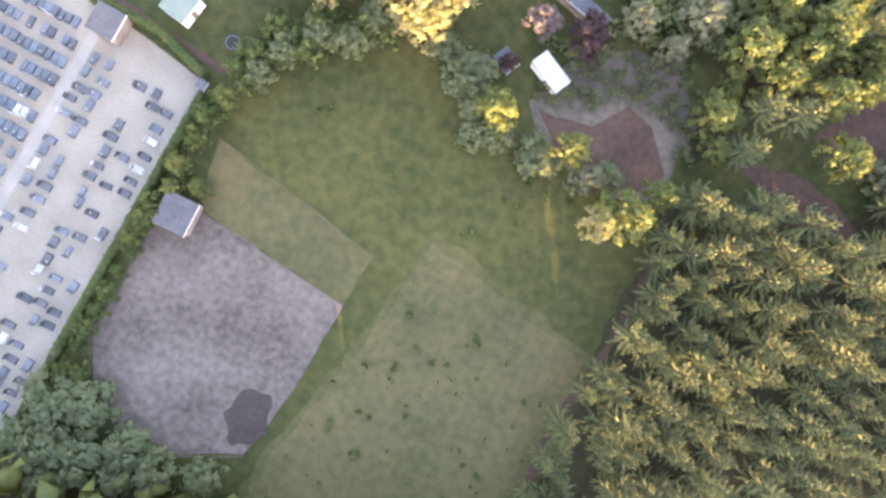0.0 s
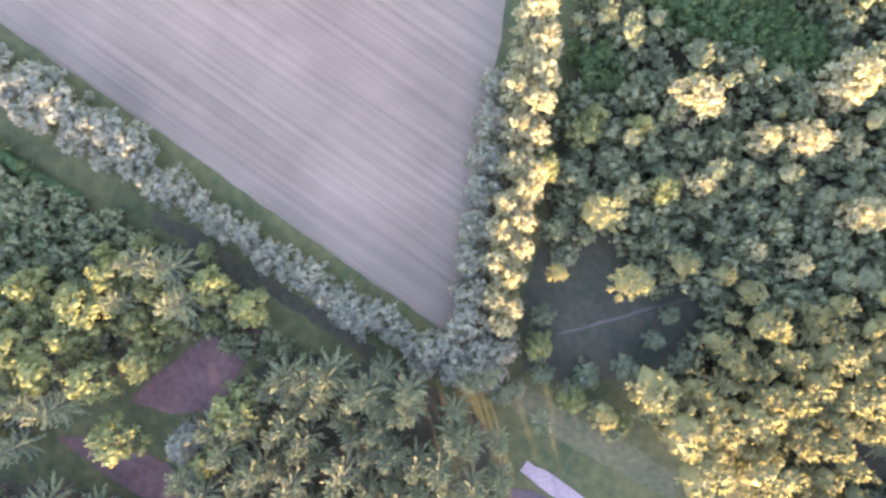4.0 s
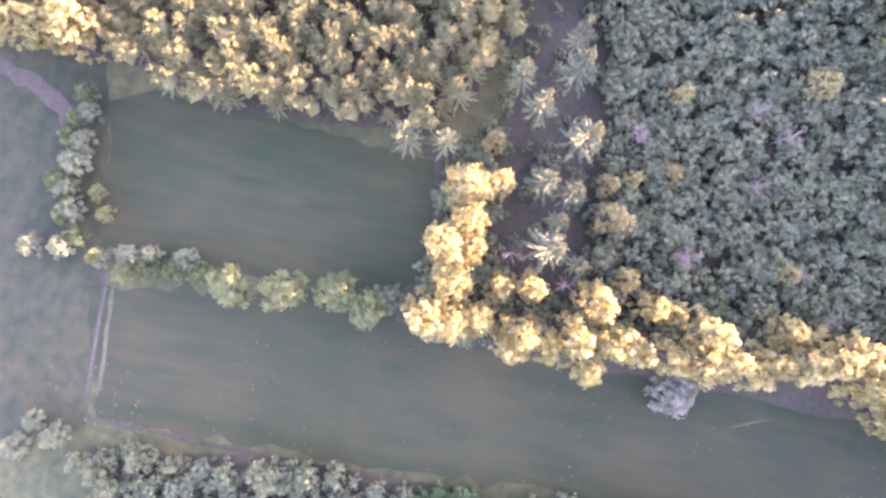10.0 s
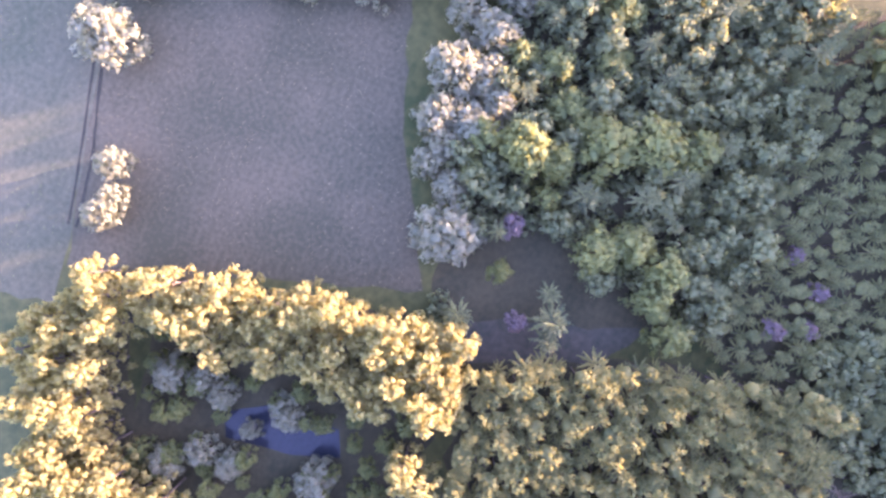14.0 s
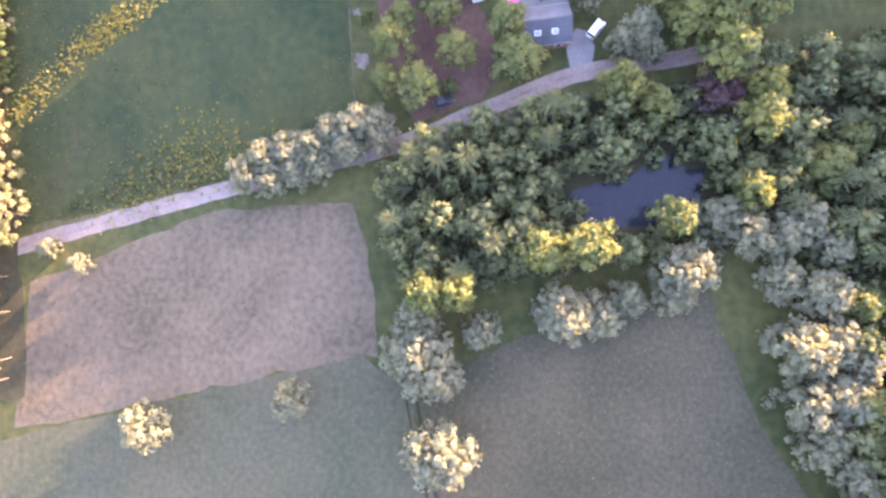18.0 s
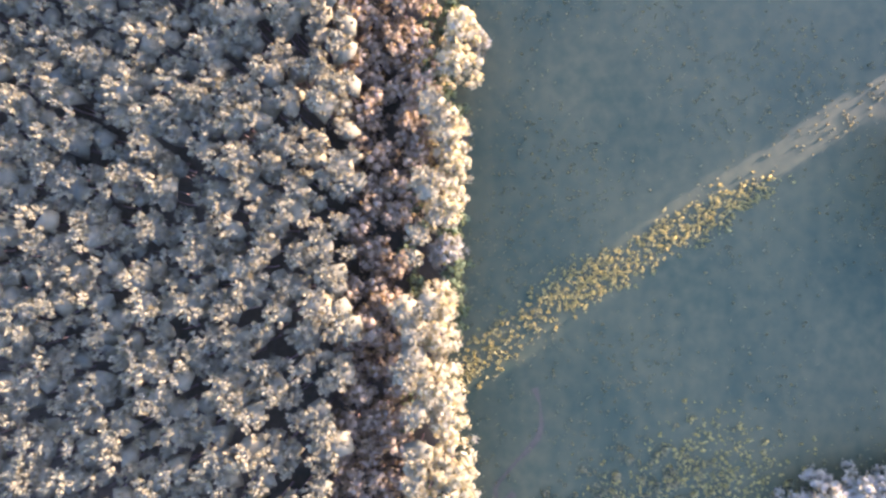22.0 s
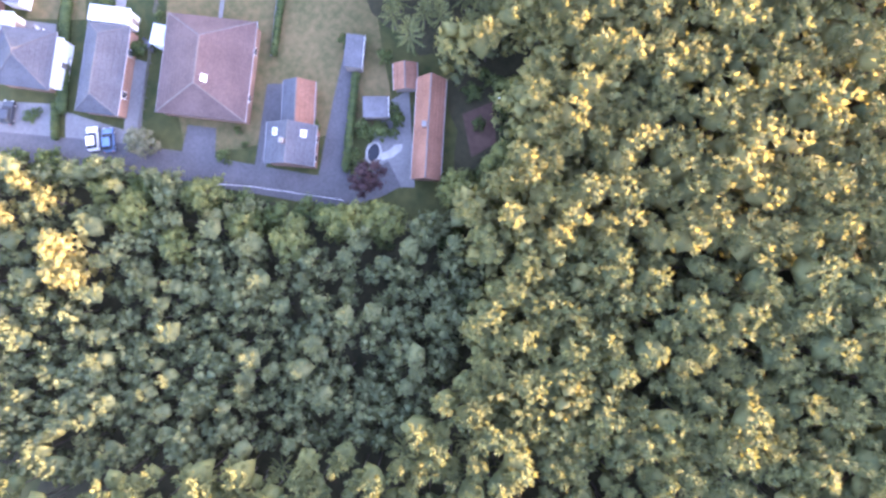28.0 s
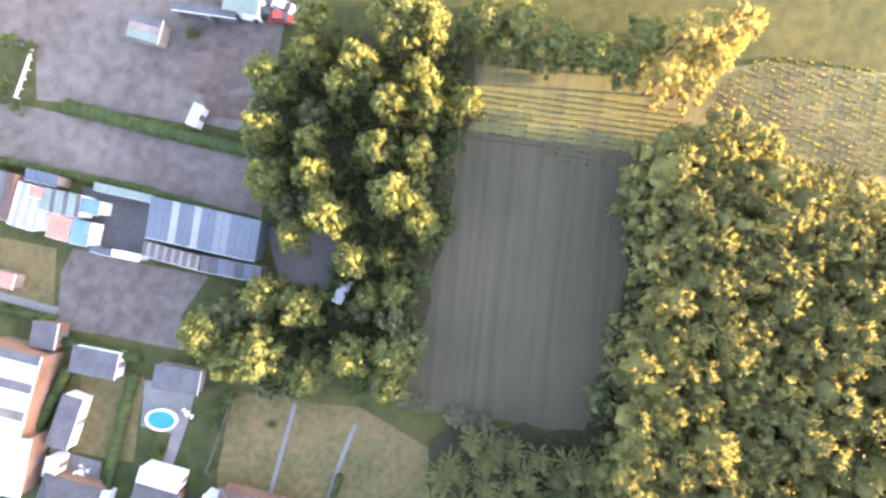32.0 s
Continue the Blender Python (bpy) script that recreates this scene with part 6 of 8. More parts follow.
def house(x, y, L, W, ang, eave, ridge, roof, wall, label, hip=False, name="house", chimney=True, windows=2, category="house", tip=0.0, other=None, skylights=()):
    """A house with walls, roof, gutters, windows; other is the material of the second roof slope, skylights are places along and across the roof."""
    root = thing(name, label, category, pose(x, y, 0, 0, 0, ang))
    cap_mat = CAP_GREY if roof is TILE_GREY or roof is GREY_PAINT else CAPM
    v, f = box_geo(-L / 2, -W / 2, -0.1, L / 2, W / 2, eave - 0.12)
    if not hip:
        v += [(-L / 2, 0, ridge - 0.3), (L / 2, 0, ridge - 0.3)]
        f += [(4, 8, 6), (5, 7, 9), (4, 5, 9, 8), (6, 8, 9, 7)]
    part("wall", mesh("wall", v, f, wall), root)
    me = mesh("roof", *roof_geo(L, W, eave, ridge, hip, tip=tip), roof)
    if other:
        me.materials.append(other)
        me.polygons[1].material_index = 1
    rf = part("roof", me, root)
    a, b = L / 2 + 0.35, W / 2 + 0.35
    end = (tip or max(a - b, 0.3)) if hip else a
    if hip:
        for sx in (-1, 1):
            for sy in (-1, 1):
                part("hip_cap", bar(Vector((sx * a, sy * b, eave + 0.03)), Vector((sx * end, 0, ridge + 0.03)), 0.11, -0.05, 0.06, cap_mat, "hip_cap"), rf)
    part("ridge_cap", box("ridge_cap", -end, -0.13, ridge - 0.06, end, 0.13, ridge + 0.08, cap_mat, 0.05), rf)
    slope = math.hypot(b, ridge - eave)
    for s in (-1, 1):  # courses of tiles standing a little proud
        for k in range(1, int(slope / 0.75)):
            t = k * 0.75 / slope
            reach = a + (end - a) * t - 0.1
            part("tile_course", bar(Vector((-reach, s * b * (1 - t), eave + (ridge - eave) * t)), Vector((reach, s * b * (1 - t), eave + (ridge - eave) * t)), 0.05, -0.03, 0.035, other if other and s > 0 else roof, "tile_course"), rf)
    for sx, across in skylights:
        z = eave + (ridge - eave) * (1 - abs(across) / b)
        tilt = math.degrees(math.atan2(ridge - eave, b)) * (-1 if across > 0 else 1)
        sk = part("skylight", box("skylight", -0.55, -0.45, -0.05, 0.55, 0.45, 0.1, WHITE, 0.02), rf, "white-framed roof window")
        sk.matrix_local = pose(sx, across, z, tilt)
        part("pane", box("pane", -0.45, -0.35, 0.08, 0.45, 0.35, 0.115, PALE_BLUE), sk)
    for s in (-1, 1):
        part("gutter", box("gutter", -L / 2 - 0.35, s * (W / 2 + 0.4) - 0.05, eave - 0.2, L / 2 + 0.35, s * (W / 2 + 0.4) + 0.05, eave - 0.1, RIM_GREY, 0.02), root)
    if chimney:
        ch = part("chimney", box("chimney", -0.35, 0.3, eave, 0.35, 0.9, ridge + 0.6, BRICKM, 0.04), root)
        part("chimney_cap", box("chimney_cap", -0.42, 0.23, ridge + 0.6, 0.42, 0.97, ridge + 0.7, CONCRETE, 0.03), ch)
    for s in (-1, 1):
        for i in range(windows):
            cx = -L / 2 + L * (i + 0.5) / windows
            wd = part("window", box("window_frame", cx - 0.6, s * W / 2 - 0.05, 0.9, cx + 0.6, s * W / 2 + 0.05, 2.2, WHITE, 0.015), root)
            part("pane", box("pane", cx - 0.52, s * W / 2 - 0.06, 0.98, cx + 0.52, s * W / 2 + 0.06, 2.12, GLASS), wd)
    return root


def flat_shed(x, y, L, W, ang, h, roof, wall, label, name="shed", fall=0.25, strips=0, category="shed"):
    """A shed with a low mono-pitch roof of sheets."""
    root = thing(name, label, category, pose(x, y, 0, 0, 0, ang))
    a, b = L / 2, W / 2
    v, f = box_geo(-a, -b, -0.1, a, b, h)
    for i in (6, 7):
        v[i] = (v[i][0], v[i][1], h + fall)
    part("wall", mesh("wall", v, f, wall), root)
    n = strips or 1
    for i in range(n):
        x0, x1 = -a - 0.15 + (L + 0.3) * i / n, -a - 0.15 + (L + 0.3) * (i + 1) / n - (0.03 if n > 1 else 0)
        z = 0.02 * (i % 2)
        v, f = box_geo(x0, -b - 0.15, h + 0.02 + z, x1, b + 0.15, h + 0.12 + z)
        v = [(p[0], p[1], p[2] + (fall if p[1] > 0 else 0)) for p in v]
        mt = roof[i % len(roof)] if isinstance(roof, (list, tuple)) else roof
        part("roof_sheet" if n > 1 else "roof", mesh("roof", v, f, mt), root)
    part("door", box("door", -0.45, -b - 0.06, 0, 0.45, -b + 0.02, min(2.0, h - 0.15), WOOD, 0.01), root)
    part("fascia", box("fascia", -a - 0.18, -b - 0.2, h - 0.12, a + 0.18, -b - 0.15, h + 0.1, WHITE), root)
    return root


def paving(name, poly, label, material=None, z=0.045):
    return patch(name, poly, z, material or CONCRETE, label, "paving", wobble=0.05)


# terrace of houses and gardens along the street
house(528.4, 569.7, 15.2, 13.4, 26, 3.0, 6.4, TILE_BROWN, BRICKM, "large bungalow with a brown tiled hip roof", True, chimney=False, tip=3.6, skylights=((-2.6, -1.2),))
house(519.5, 583.3, 13.6, 6.0, 25, 3.0, 5.2, TILE_GREY, BRICKM, "long house with a dark grey tiled hip roof", True, chimney=False, tip=4.6)
flat_shed(527.2, 587.2, 2.3, 6.1, 25, 2.9, PALE_ROOF, WHITE, "white flat-roofed extension behind the long house", "house_extension", 0.05, category="extension")
house(514.4, 594.6, 8.6, 8.1, 25, 3.0, 5.6, TILE_GREY, BRICKM, "square house with a blue-grey hip roof", True, chimney=False)
flat_shed(516.2, 590.5, 7.7, 1.4, 24, 2.7, PALE_ROOF, WHITE, "narrow white lean-to beside the hip-roofed house", "lean_to", 0.1, category="extension")
flat_shed(517.7, 600.6, 2.7, 1.6, 27, 2.6, PALE_ROOF, WHITE, "small white flat-roofed annex", "annex", 0.05, category="extension")
house(525.2, 551.8, 5.8, 7.1, 28, 3.6, 5.8, TILE_GREY, BRICKM, "small old house with a dark grey roof at the street", False, skylights=((1.6, 2.2), (1.6, -2.2)))
house(531.1, 554.4, 6.9, 4.4, 30, 2.8, 4.4, TILE_ORANGE, BRICKM, "low wing with one red and one grey roof slope", False, chimney=False, windows=1, other=TILE_GREY)
house(538.8, 535.1, 15.3, 3.9, 29, 2.9, 5.4, TILE_ORANGE, BRICKM, "long farmhouse with a weathered red tiled roof", False)
house(544.0, 542.8, 3.6, 3.1, 34, 2.3, 3.3, TILE_ORANGE, WOOD, "small shed with a red tiled roof", False, "garden_shed", False, 0, "shed")
flat_shed(543.0, 551.7, 4.9, 2.6, 27, 2.4, GREY_PAINT, WOOD, "grey flat-roofed shed beside the drive", "garage", category="garage")
flat_shed(537.4, 544.1, 3.0, 3.7, 34, 2.2, GREY_PAINT, WOOD, "dark greenhouse-like garden shed", "garden_shed", 0.3)
flat_shed(533.7, 606.2, 3.8, 6.6, 30, 2.5, GREY_PAINT, WHITE, "white garden house with a grey roof", "garden_house", 0.1, 6)
flat_shed(524.1, 603.5, 7.9, 2.9, 23, 2.5, GREY_PAINT, WHITE, "long white garage with a dark roof", "garage", 0.15, 5, "garage")
flat_shed(539.9, 595.3, 3.4, 6.6, 32, 2.4, GREY_PAINT, WOOD, "grey pool house with a flat roof", "pool_house", 0.1)
flat_shed(528.7, 579.2, 3.0, 1.9, 21, 2.4, PALE_ROOF, WHITE, "white flat-roofed garage beside the bungalow", "garage", 0.05, category="garage")
flat_shed(523.0, 613.0, 12.3, 9.1, 26, 5.0, [PALE_ROOF, PALE_ROOF, GREY_PAINT], BRICKM, "brick hall with white sheet roof and dark seams", "hall", 0.5, 9, "hall")
flat_shed(514.6, 605.8, 8.6, 6.7, 30, 4.2, PALE_ROOF, BRICKM, "brick hall with a white sheet roof", "hall", 0.3, 4, "hall")
flat_shed(532.0, 614.4, 3.7, 3.4, 31, 2.8, GREY_PAINT, BRICKM, "brick shed with a blue-grey roof", "shed", 0.1)
flat_shed(560.0, 606.7, 16.2, 5.9, -61, 3.8, [METAL_BLUE, METAL_BLUE, METAL_BLUE, PALE_BLUE, METAL_BLUE, METAL_BLUE, PALE_BLUE, METAL_BLUE, METAL_BLUE, METAL_SKY, METAL_SKY, METAL_BLUE, METAL_BLUE, METAL_BLUE, METAL_BLUE], METAL_BLUE, "large barn with a blue-grey corrugated roof", "barn", 0.9, 15, "barn")
flat_shed(553.5, 608.1, 8.4, 2.0, -63, 2.8, [GREY_PAINT, WOOD], WOOD, "slatted lean-to roof along the barn", "lean_to", 0.3, 14, "shed")
flat_shed(557.9, 600.2, 8.9, 2.2, -59, 2.7, [GREY_PAINT, TILE_GREY, METAL_BLUE], WOOD, "dark lean-to of mixed sheets behind the barn", "lean_to", 0.3, 7, "shed")
flat_shed(555.7, 619.9, 8.7, 0.9, -61, 2.4, GREEN_SHEET, WOOD, "long narrow pale green shelter roof", "shelter", 0.1, 8, "shed")
flat_shed(544.9, 628.8, 4.0, 6.3, -65, 3.2, [PALE_ROOF, PALE_BLUE], WHITE, "white sheet roof patched with grey squares", "store", 0.15, 6, "shed")
flat_shed(547.6, 628.8, 1.7, 1.3, -62, 3.7, RED_SHEET, WHITE, "small upper roof of faded red sheets", "store", 0.1, 3, "shed")
flat_shed(548.8, 625.2, 5.3, 3.2, -61, 3.4, [GREEN_SHEET, GREEN_SHEET, GREY_PAINT], WHITE, "shed with pale grey-green roof sheets", "store", 0.3, 9, "shed")
flat_shed(545.8, 623.1, 3.0, 3.3, -65, 3.3, RED_SHEET, WHITE, "shed with a red sheet roof", "store", 0.2, 5, "shed")
flat_shed(547.2, 620.3, 2.5, 3.3, -60, 3.2, BLUE_SHEET, WHITE, "shed with faded blue roof sheets", "store", 0.2, 4, "shed")
flat_shed(551.1, 621.8, 2.5, 1.9, -61, 3.2, BLUE_SHEET, WHITE, "small shed with blue roof sheets", "store", 0.1, 3, "shed")
flat_shed(549.4, 630.2, 4.6, 1.5, -61, 2.9, METAL_BLUE, WOOD, "blue-grey sheet roof behind the patched sheds", "store", 0.15, 6, "shed")
flat_shed(543.0, 633.8, 5.8, 6.8, -60, 3.4, [TILE_BROWN, GREY_PAINT], BRICKM, "brick store with a reddish grey roof", "store", 0.4, 5, "shed")
flat_shed(548.9, 613.3, 3.9, 0.7, -60, 2.6, WHITE, WHITE, "long white trailer beside the barn", "trailer", 0.02, 0, "trailer")
flat_shed(546.5, 617.1, 2.9, 0.7, -64, 1.6, [METAL_BLUE, GREY_PAINT], WOOD, "low grey farm cart parked beside the sheds", "farm_cart", 0.02, 3, "cart")
flat_shed(584.3, 629.1, 9.3, 1.0, -56, 2.6, GREY_PAINT, GREY_PAINT, "long dark grey container in the yard", "container", 0.05, 8, "container")
flat_shed(571.5, 619.8, 3.2, 1.2, 18, 2.5, PALE_ROOF, WHITE, "white and green caravan in the yard", "caravan", 0.02, category="caravan")
flat_shed(565.9, 585.4, 2.3, 1.0, 15, 2.4, PALE_ROOF, WHITE, "white van parked in the turning yard", "van_box", 0.02, category="van")
flat_shed(576.3, 633.7, 3.3, 4.4, 27, 2.8, [GREEN_SHEET, WOOD, GREY_PAINT], WOOD, "patched low shed in the yard", "shed", 0.2, 3)
flat_shed(588.9, 625.6, 3.1, 5.0, 32, 3.0, GREEN_SHEET, WHITE, "white and pale green container", "container", 0.05, category="container")
flat_shed(533.8, 624.9, 2.0, 3.3, 27, 2.3, RED_SHEET, WOOD, "small hut with a red sheet roof", "hut", 0.2)
paving("paving_1", [(505.4, 597.8), (510.6, 588.5), (505.6, 585.1), (500.2, 594.8)], "pale concrete forecourt")
paving("paving_2", [(510.3, 586.7), (512.9, 577.1), (523.3, 582.9), (524.1, 580.0), (510.7, 572.7), (504.9, 583.2)], "grey concrete drive")
paving("paving_3", [(519.1, 568.8), (521.1, 564.6), (515.5, 561.3), (513.3, 566.6)], "dark grey paved drive of the bungalow", ASPHALT)
paving("paving_4", [(543.9, 554.3), (545.5, 551.9), (539.1, 548.9), (524.9, 541.6), (522.7, 546.2), (529.6, 549.0), (534.8, 551.0)], "grey asphalt drive", ASPHALT)
paving("paving_5", [(531.6, 561.6), (533.4, 558.7), (526.9, 554.7), (519.3, 554.5), (518.8, 555.8)], "blue-grey paved strip", ASPHALT)
paving("paving_6", [(524.3, 541.7), (531.2, 541.8), (538.8, 543.9), (543.1, 541.7), (530.2, 532.4)], "pale gravel court of the farmhouse")
paving("paving_7", [(535.3, 599.4), (540.3, 592.9), (534.1, 589.7), (527.9, 587.2), (527.7, 588.8), (531.9, 590.8), (529.6, 595.1)], "pale terrace slabs round the pool")
paving("paving_8", [(518.0, 603.2), (521.4, 595.9), (518.8, 594.1), (515.0, 601.7)], "grey terrace behind the house")
ribbon("footpath_1", [(548.7, 579.9), (542.1, 576.6), (535.0, 573.1)], 0.65, 0.045, CONCRETE, "straight grey garden path", "path", 0.05)
ribbon("footpath_2", [(551.7, 570.4), (544.1, 567.5), (535.8, 563.4)], 0.65, 0.045, CONCRETE, "straight grey garden path", "path", 0.05)
paving("footpath_3", [(530.8, 625.1), (535.0, 616.7), (533.8, 616.3), (529.8, 624.3)], "grey path between lawns")
patch("garden_lawn_1", [(530.3, 607.7), (535.6, 599.7), (524.7, 592.2), (519.6, 600.4)], 0.03, LAWN, "patchy green lawn", wobble=0.2)
patch("garden_lawn_2", [(537.1, 630.8), (541.6, 623.1), (533.4, 616.5), (529.9, 624.4)], 0.03, LAWN, "green lawn with worn spots", wobble=0.2)

patch("farm_earth", [(544.3, 532.3), (548.7, 529.2), (543.3, 525.2), (539.1, 527.3)], 0.14, SOIL, "brown earth beside the farmhouse", wobble=0.3)
grove(SHRUB, [(547.7, 532.6), (551.0, 530.2), (548.2, 526.6), (543.3, 523.0), (539.2, 523.6), (536.8, 525.0), (545.6, 524.3), (551.2, 532.7), (533.0, 524.0), (552.1, 527.6)], 53, 0.7, 1.2, "bushes beside the farmhouse")

crowns(OAK, [(441.6, 273.3, 5.3), (439.1, 267.2, 5.3), (442.0, 262.5, 4.5), (434.5, 270.4, 4.3), (433.9, 264.2, 4.5), (420.1, 276.3, 4.1), (437.4, 258.5, 5.3), (422.5, 282.7, 3.4), (444.5, 284.8, 3.4)], 44, "big trees behind the grey house", 0.9)
crowns(WIL, [(434.5, 277.9, 4.2), (432.6, 280.8, 3.4), (430.8, 276.4, 3.0), (442.8, 286.8, 3.8)], 45, "greyish trees by the drive", 0.8)
crowns(WSHRUB, [(420.7, 297.8, 2.1), (421.4, 294.4, 2.2), (422.2, 291.0, 2.0), (422.4, 288.2, 1.8), (420.0, 301.2, 1.8), (420.2, 306.5, 2.7), (417.4, 285.8, 2.6), (418.7, 304.2, 1.8)], 46, "round grey-green bushes along the lane", 0.9)
crowns(COPPER, [(421.2, 266.0, 4.9)], 47, "copper-leaved tree across the lane", 0.9)

# houses by the sandy lane
house(450.1, 314.0, 7.5, 8.6, -173, 3.2, 6.0, TILE_BROWN, BRICKM, "house with a reddish brown roof, one slope sunlit")
flat_shed(445.2, 306.8, 3.4, 2.4, -168, 2.4, PALE_ROOF, WHITE, "white flat-roofed shed beside the house", "shed", 0.02)
house(436.7, 294.3, 8.0, 6.6, -86, 3.0, 5.4, TILE_GREY, BRICKM, "grey-roofed house with two roof windows by the lane", chimney=False, other=GREY_PAINT, skylights=((-1.9, -1.9), (1.2, -1.9)))
paving("terrace", [(444.6, 300.4), (445.3, 295.6), (445.3, 291.1), (441.8, 289.4), (440.4, 297.0), (441.7, 300.0)], "grey slab terrace behind the house")
paving("lane_drive", [(434.8, 290.7), (437.1, 288.4), (436.5, 286.3), (433.3, 285.2), (428.5, 286.2), (428.6, 289.7)], "pale grey drive to the lane")
patch("house_yard", [(448.8, 326.5), (451.2, 317.4), (444.2, 307.1), (430.8, 301.4), (424.2, 306.8), (420.6, 318.8), (424.2, 321.4), (439.6, 326.2)], 0.03, SOIL, "reddish brown earth yard under the trees")

# sheds and house near the start
flat_shed(8.9, -71.8, 5.7, 5.4, 94, 2.6, GREY_PAINT, WOOD, "grey shelter at the corner of the riding arena", "arena_shelter", 0.3, 6, "shelter")
flat_shed(49.7, -5.2, 10.4, 2.3, -9, 2.5, GREY_PAINT, WOOD, "long weathered grey garden shed", "garden_shed", 0.2, 7)
flat_shed(50.8, -18.1, 3.1, 6.5, 68, 2.2, PALE_ROOF, WHITE, "white caravan in the overgrown garden", "caravan", 0.03, category="caravan")
flat_shed(43.1, -20.4, 2.7, 3.5, 68, 1.9, GREY_PAINT, WOOD, "low dark tarpaulin-covered shed", "covered_shed", 0.3)
flat_shed(34.0, 12.8, 4.2, 2.6, -63, 2.0, RED_SHEET, WOOD, "small hut with a red sheet roof", "hut", 0.2)
flat_shed(39.3, 21.8, 7.7, 1.9, -11, 2.3, METAL_BLUE, WHITE, "blue-grey garden shed with white wall", "garden_shed", 0.2, 4)
house(-1.9, -24.4, 16.6, 10.8, 14, 3.4, 6.6, TILE_GREY, WHITE, "white-walled house with a grey roof")
flat_shed(-8.5, -41.2, 5.0, 4.5, 84, 2.5, GREEN_SHEET, WHITE, "white garden shed with a pale green roof", "garden_shed", 0.1)
flat_shed(-17.0, -50.2, 4.7, 4.5, 92, 2.6, GREY_PAINT, WOOD, "small grey-roofed cemetery chapel", "chapel", 0.3, category="chapel")
flat_shed(1.2, -51.1, 1.4, 1.4, 90, 1.9, GREY_PAINT, BRICKM, "tiny grey tool hut", "tool_hut", 0.1)

# ---------------------------------------------------------------- small things
STONE = [mat("dark_granite", (0.05, 0.055, 0.065), (0.11, 0.115, 0.13), 0.5, 6, rough=0.35, per_object=0.4),
         mat("blue_limestone", (0.075, 0.088, 0.108), (0.14, 0.155, 0.182), 0.5, 6, rough=0.5, per_object=0.4),
         mat("pale_marble", (0.28, 0.28, 0.285), (0.4, 0.4, 0.4), 0.5, 6, rough=0.4, per_object=0.3)]
POT = mat("flower_pot", (0.35, 0.3, 0.25), (0.6, 0.55, 0.5), 1, 8)
ledger = [box("slab", -1.0, -0.5, 0.14, 0.85, 0.5, 0.28, s, 0.03) for s in STONE]
kerb_me = [box("kerb", -1.1, -0.6, -0.05, 1.15, 0.6, 0.14, s, 0.02) for s in STONE]
head_me = [box("headstone", 0.88, -0.48, 0.14, 1.08, 0.48, 1.0, s, 0.05) for s in STONE]
pot_me = mesh("pot", *[a.tolist() for a in (ICO[1][0] * (0.16, 0.16, 0.18), ICO[1][1])], POT)
ea, eb = Vector((0.9, -50.4, 0)), Vector((3.7, -120.5, 0))
eu = (eb - ea).normalized()
ev = Vector((eu.y, -eu.x, 0))
rnd = random.Random(77)
CEM = [(0.9, -50.4), (-22.1, -47.8), (-93.2, -46.2), (-59.8, -136.5), (3.4, -121.8)]
if not inside((ea + eu * 20 + ev * 5).to_2d(), CEM):
    ev = -ev
gang = math.degrees(math.atan2(ev.y, ev.x))
spots = []
for j in range(6):
    for i in range(24):
        if j % 4 != 3 and rnd.random() < 0.68:
            spots.append((5.5 + i * 2.55 + rnd.uniform(-0.4, 0.4), 3.2 + j * 3.0 + rnd.uniform(-0.35, 0.35), rnd.choice((0, 0, 90)), 0.92))
for r in range(13):  # close rows of slabs beyond the path
    for c in range(13):
        if rnd.random() < 0.86:
            spots.append((1.5 + r * 3.5 + rnd.uniform(-0.1, 0.1), 22.6 + c * 1.28 + rnd.uniform(-0.06, 0.06), 90, 1.0))
for along_u, along_v, turn, size in spots:
        q = ea + eu * along_u + ev * along_v
        if not inside(q.to_2d(), CEM) or along_u > 68:
            continue
        k = rnd.choices((0, 1, 2), (5, 7, 0.9) if turn else (7, 4, 1.6))[0]
        gr = thing("grave", ("dark polished granite grave with a headstone", "blue-grey stone grave with a headstone", "pale marble grave with a headstone")[k], "grave",
                   pose(q.x, q.y, 0.03, 0, 0, gang + turn + rnd.uniform(-3, 3)) @ Matrix.Scale(size, 4), "graves of the cemetery")
        gr.scale = (rnd.uniform(0.8, 1.0), rnd.uniform(0.85, 1.25), 1)
        part("kerb", kerb_me[k], gr)
        part("slab", ledger[k], gr)
        part("headstone", head_me[rnd.choice((k, k, 2 if rnd.random() < 0.25 else k))], gr)
        if rnd.random() < 0.5:
            pt = part("flower_pot", pot_me, gr)
            pt.location = (rnd.uniform(0.2, 0.7), rnd.uniform(-0.3, 0.3), 0.42)
patch("cemetery_path", [tuple((ea + eu * a + ev * c).to_2d()) for a, c in ((1, 19.4), (72, 19.4), (72, 21.3), (1, 21.3))], 0.036, mat("pale_path_gravel", (0.185, 0.172, 0.156), (0.255, 0.238, 0.216), 0.3, 3), "pale straight cemetery path", "path", 0.05)

TYRE = mat("tyre_rubber", (0.02, 0.02, 0.02), (0.035, 0.035, 0.035), 1, 8, rough=0.85)
RIM = mat("alloy_rim", (0.4, 0.4, 0.42), (0.55, 0.55, 0.57), 1, 6, rough=0.35, metal=0.8)
LAMP = mat("lamp_glass", (0.5, 0.5, 0.48), (0.65, 0.65, 0.62), 1, 6, rough=0.2)


def wheel_geo(r, w, sides=14):
    v = [(r * math.cos(i * 2 * math.pi / sides), s * w / 2, r * math.sin(i * 2 * math.pi / sides)) for s in (-1, 1) for i in range(sides)]
    f = [(i, (i + 1) % sides, sides + (i + 1) % sides, sides + i) for i in range(sides)] + [tuple(range(sides)), tuple(range(2 * sides - 1, sides - 1, -1))]
    return v, f


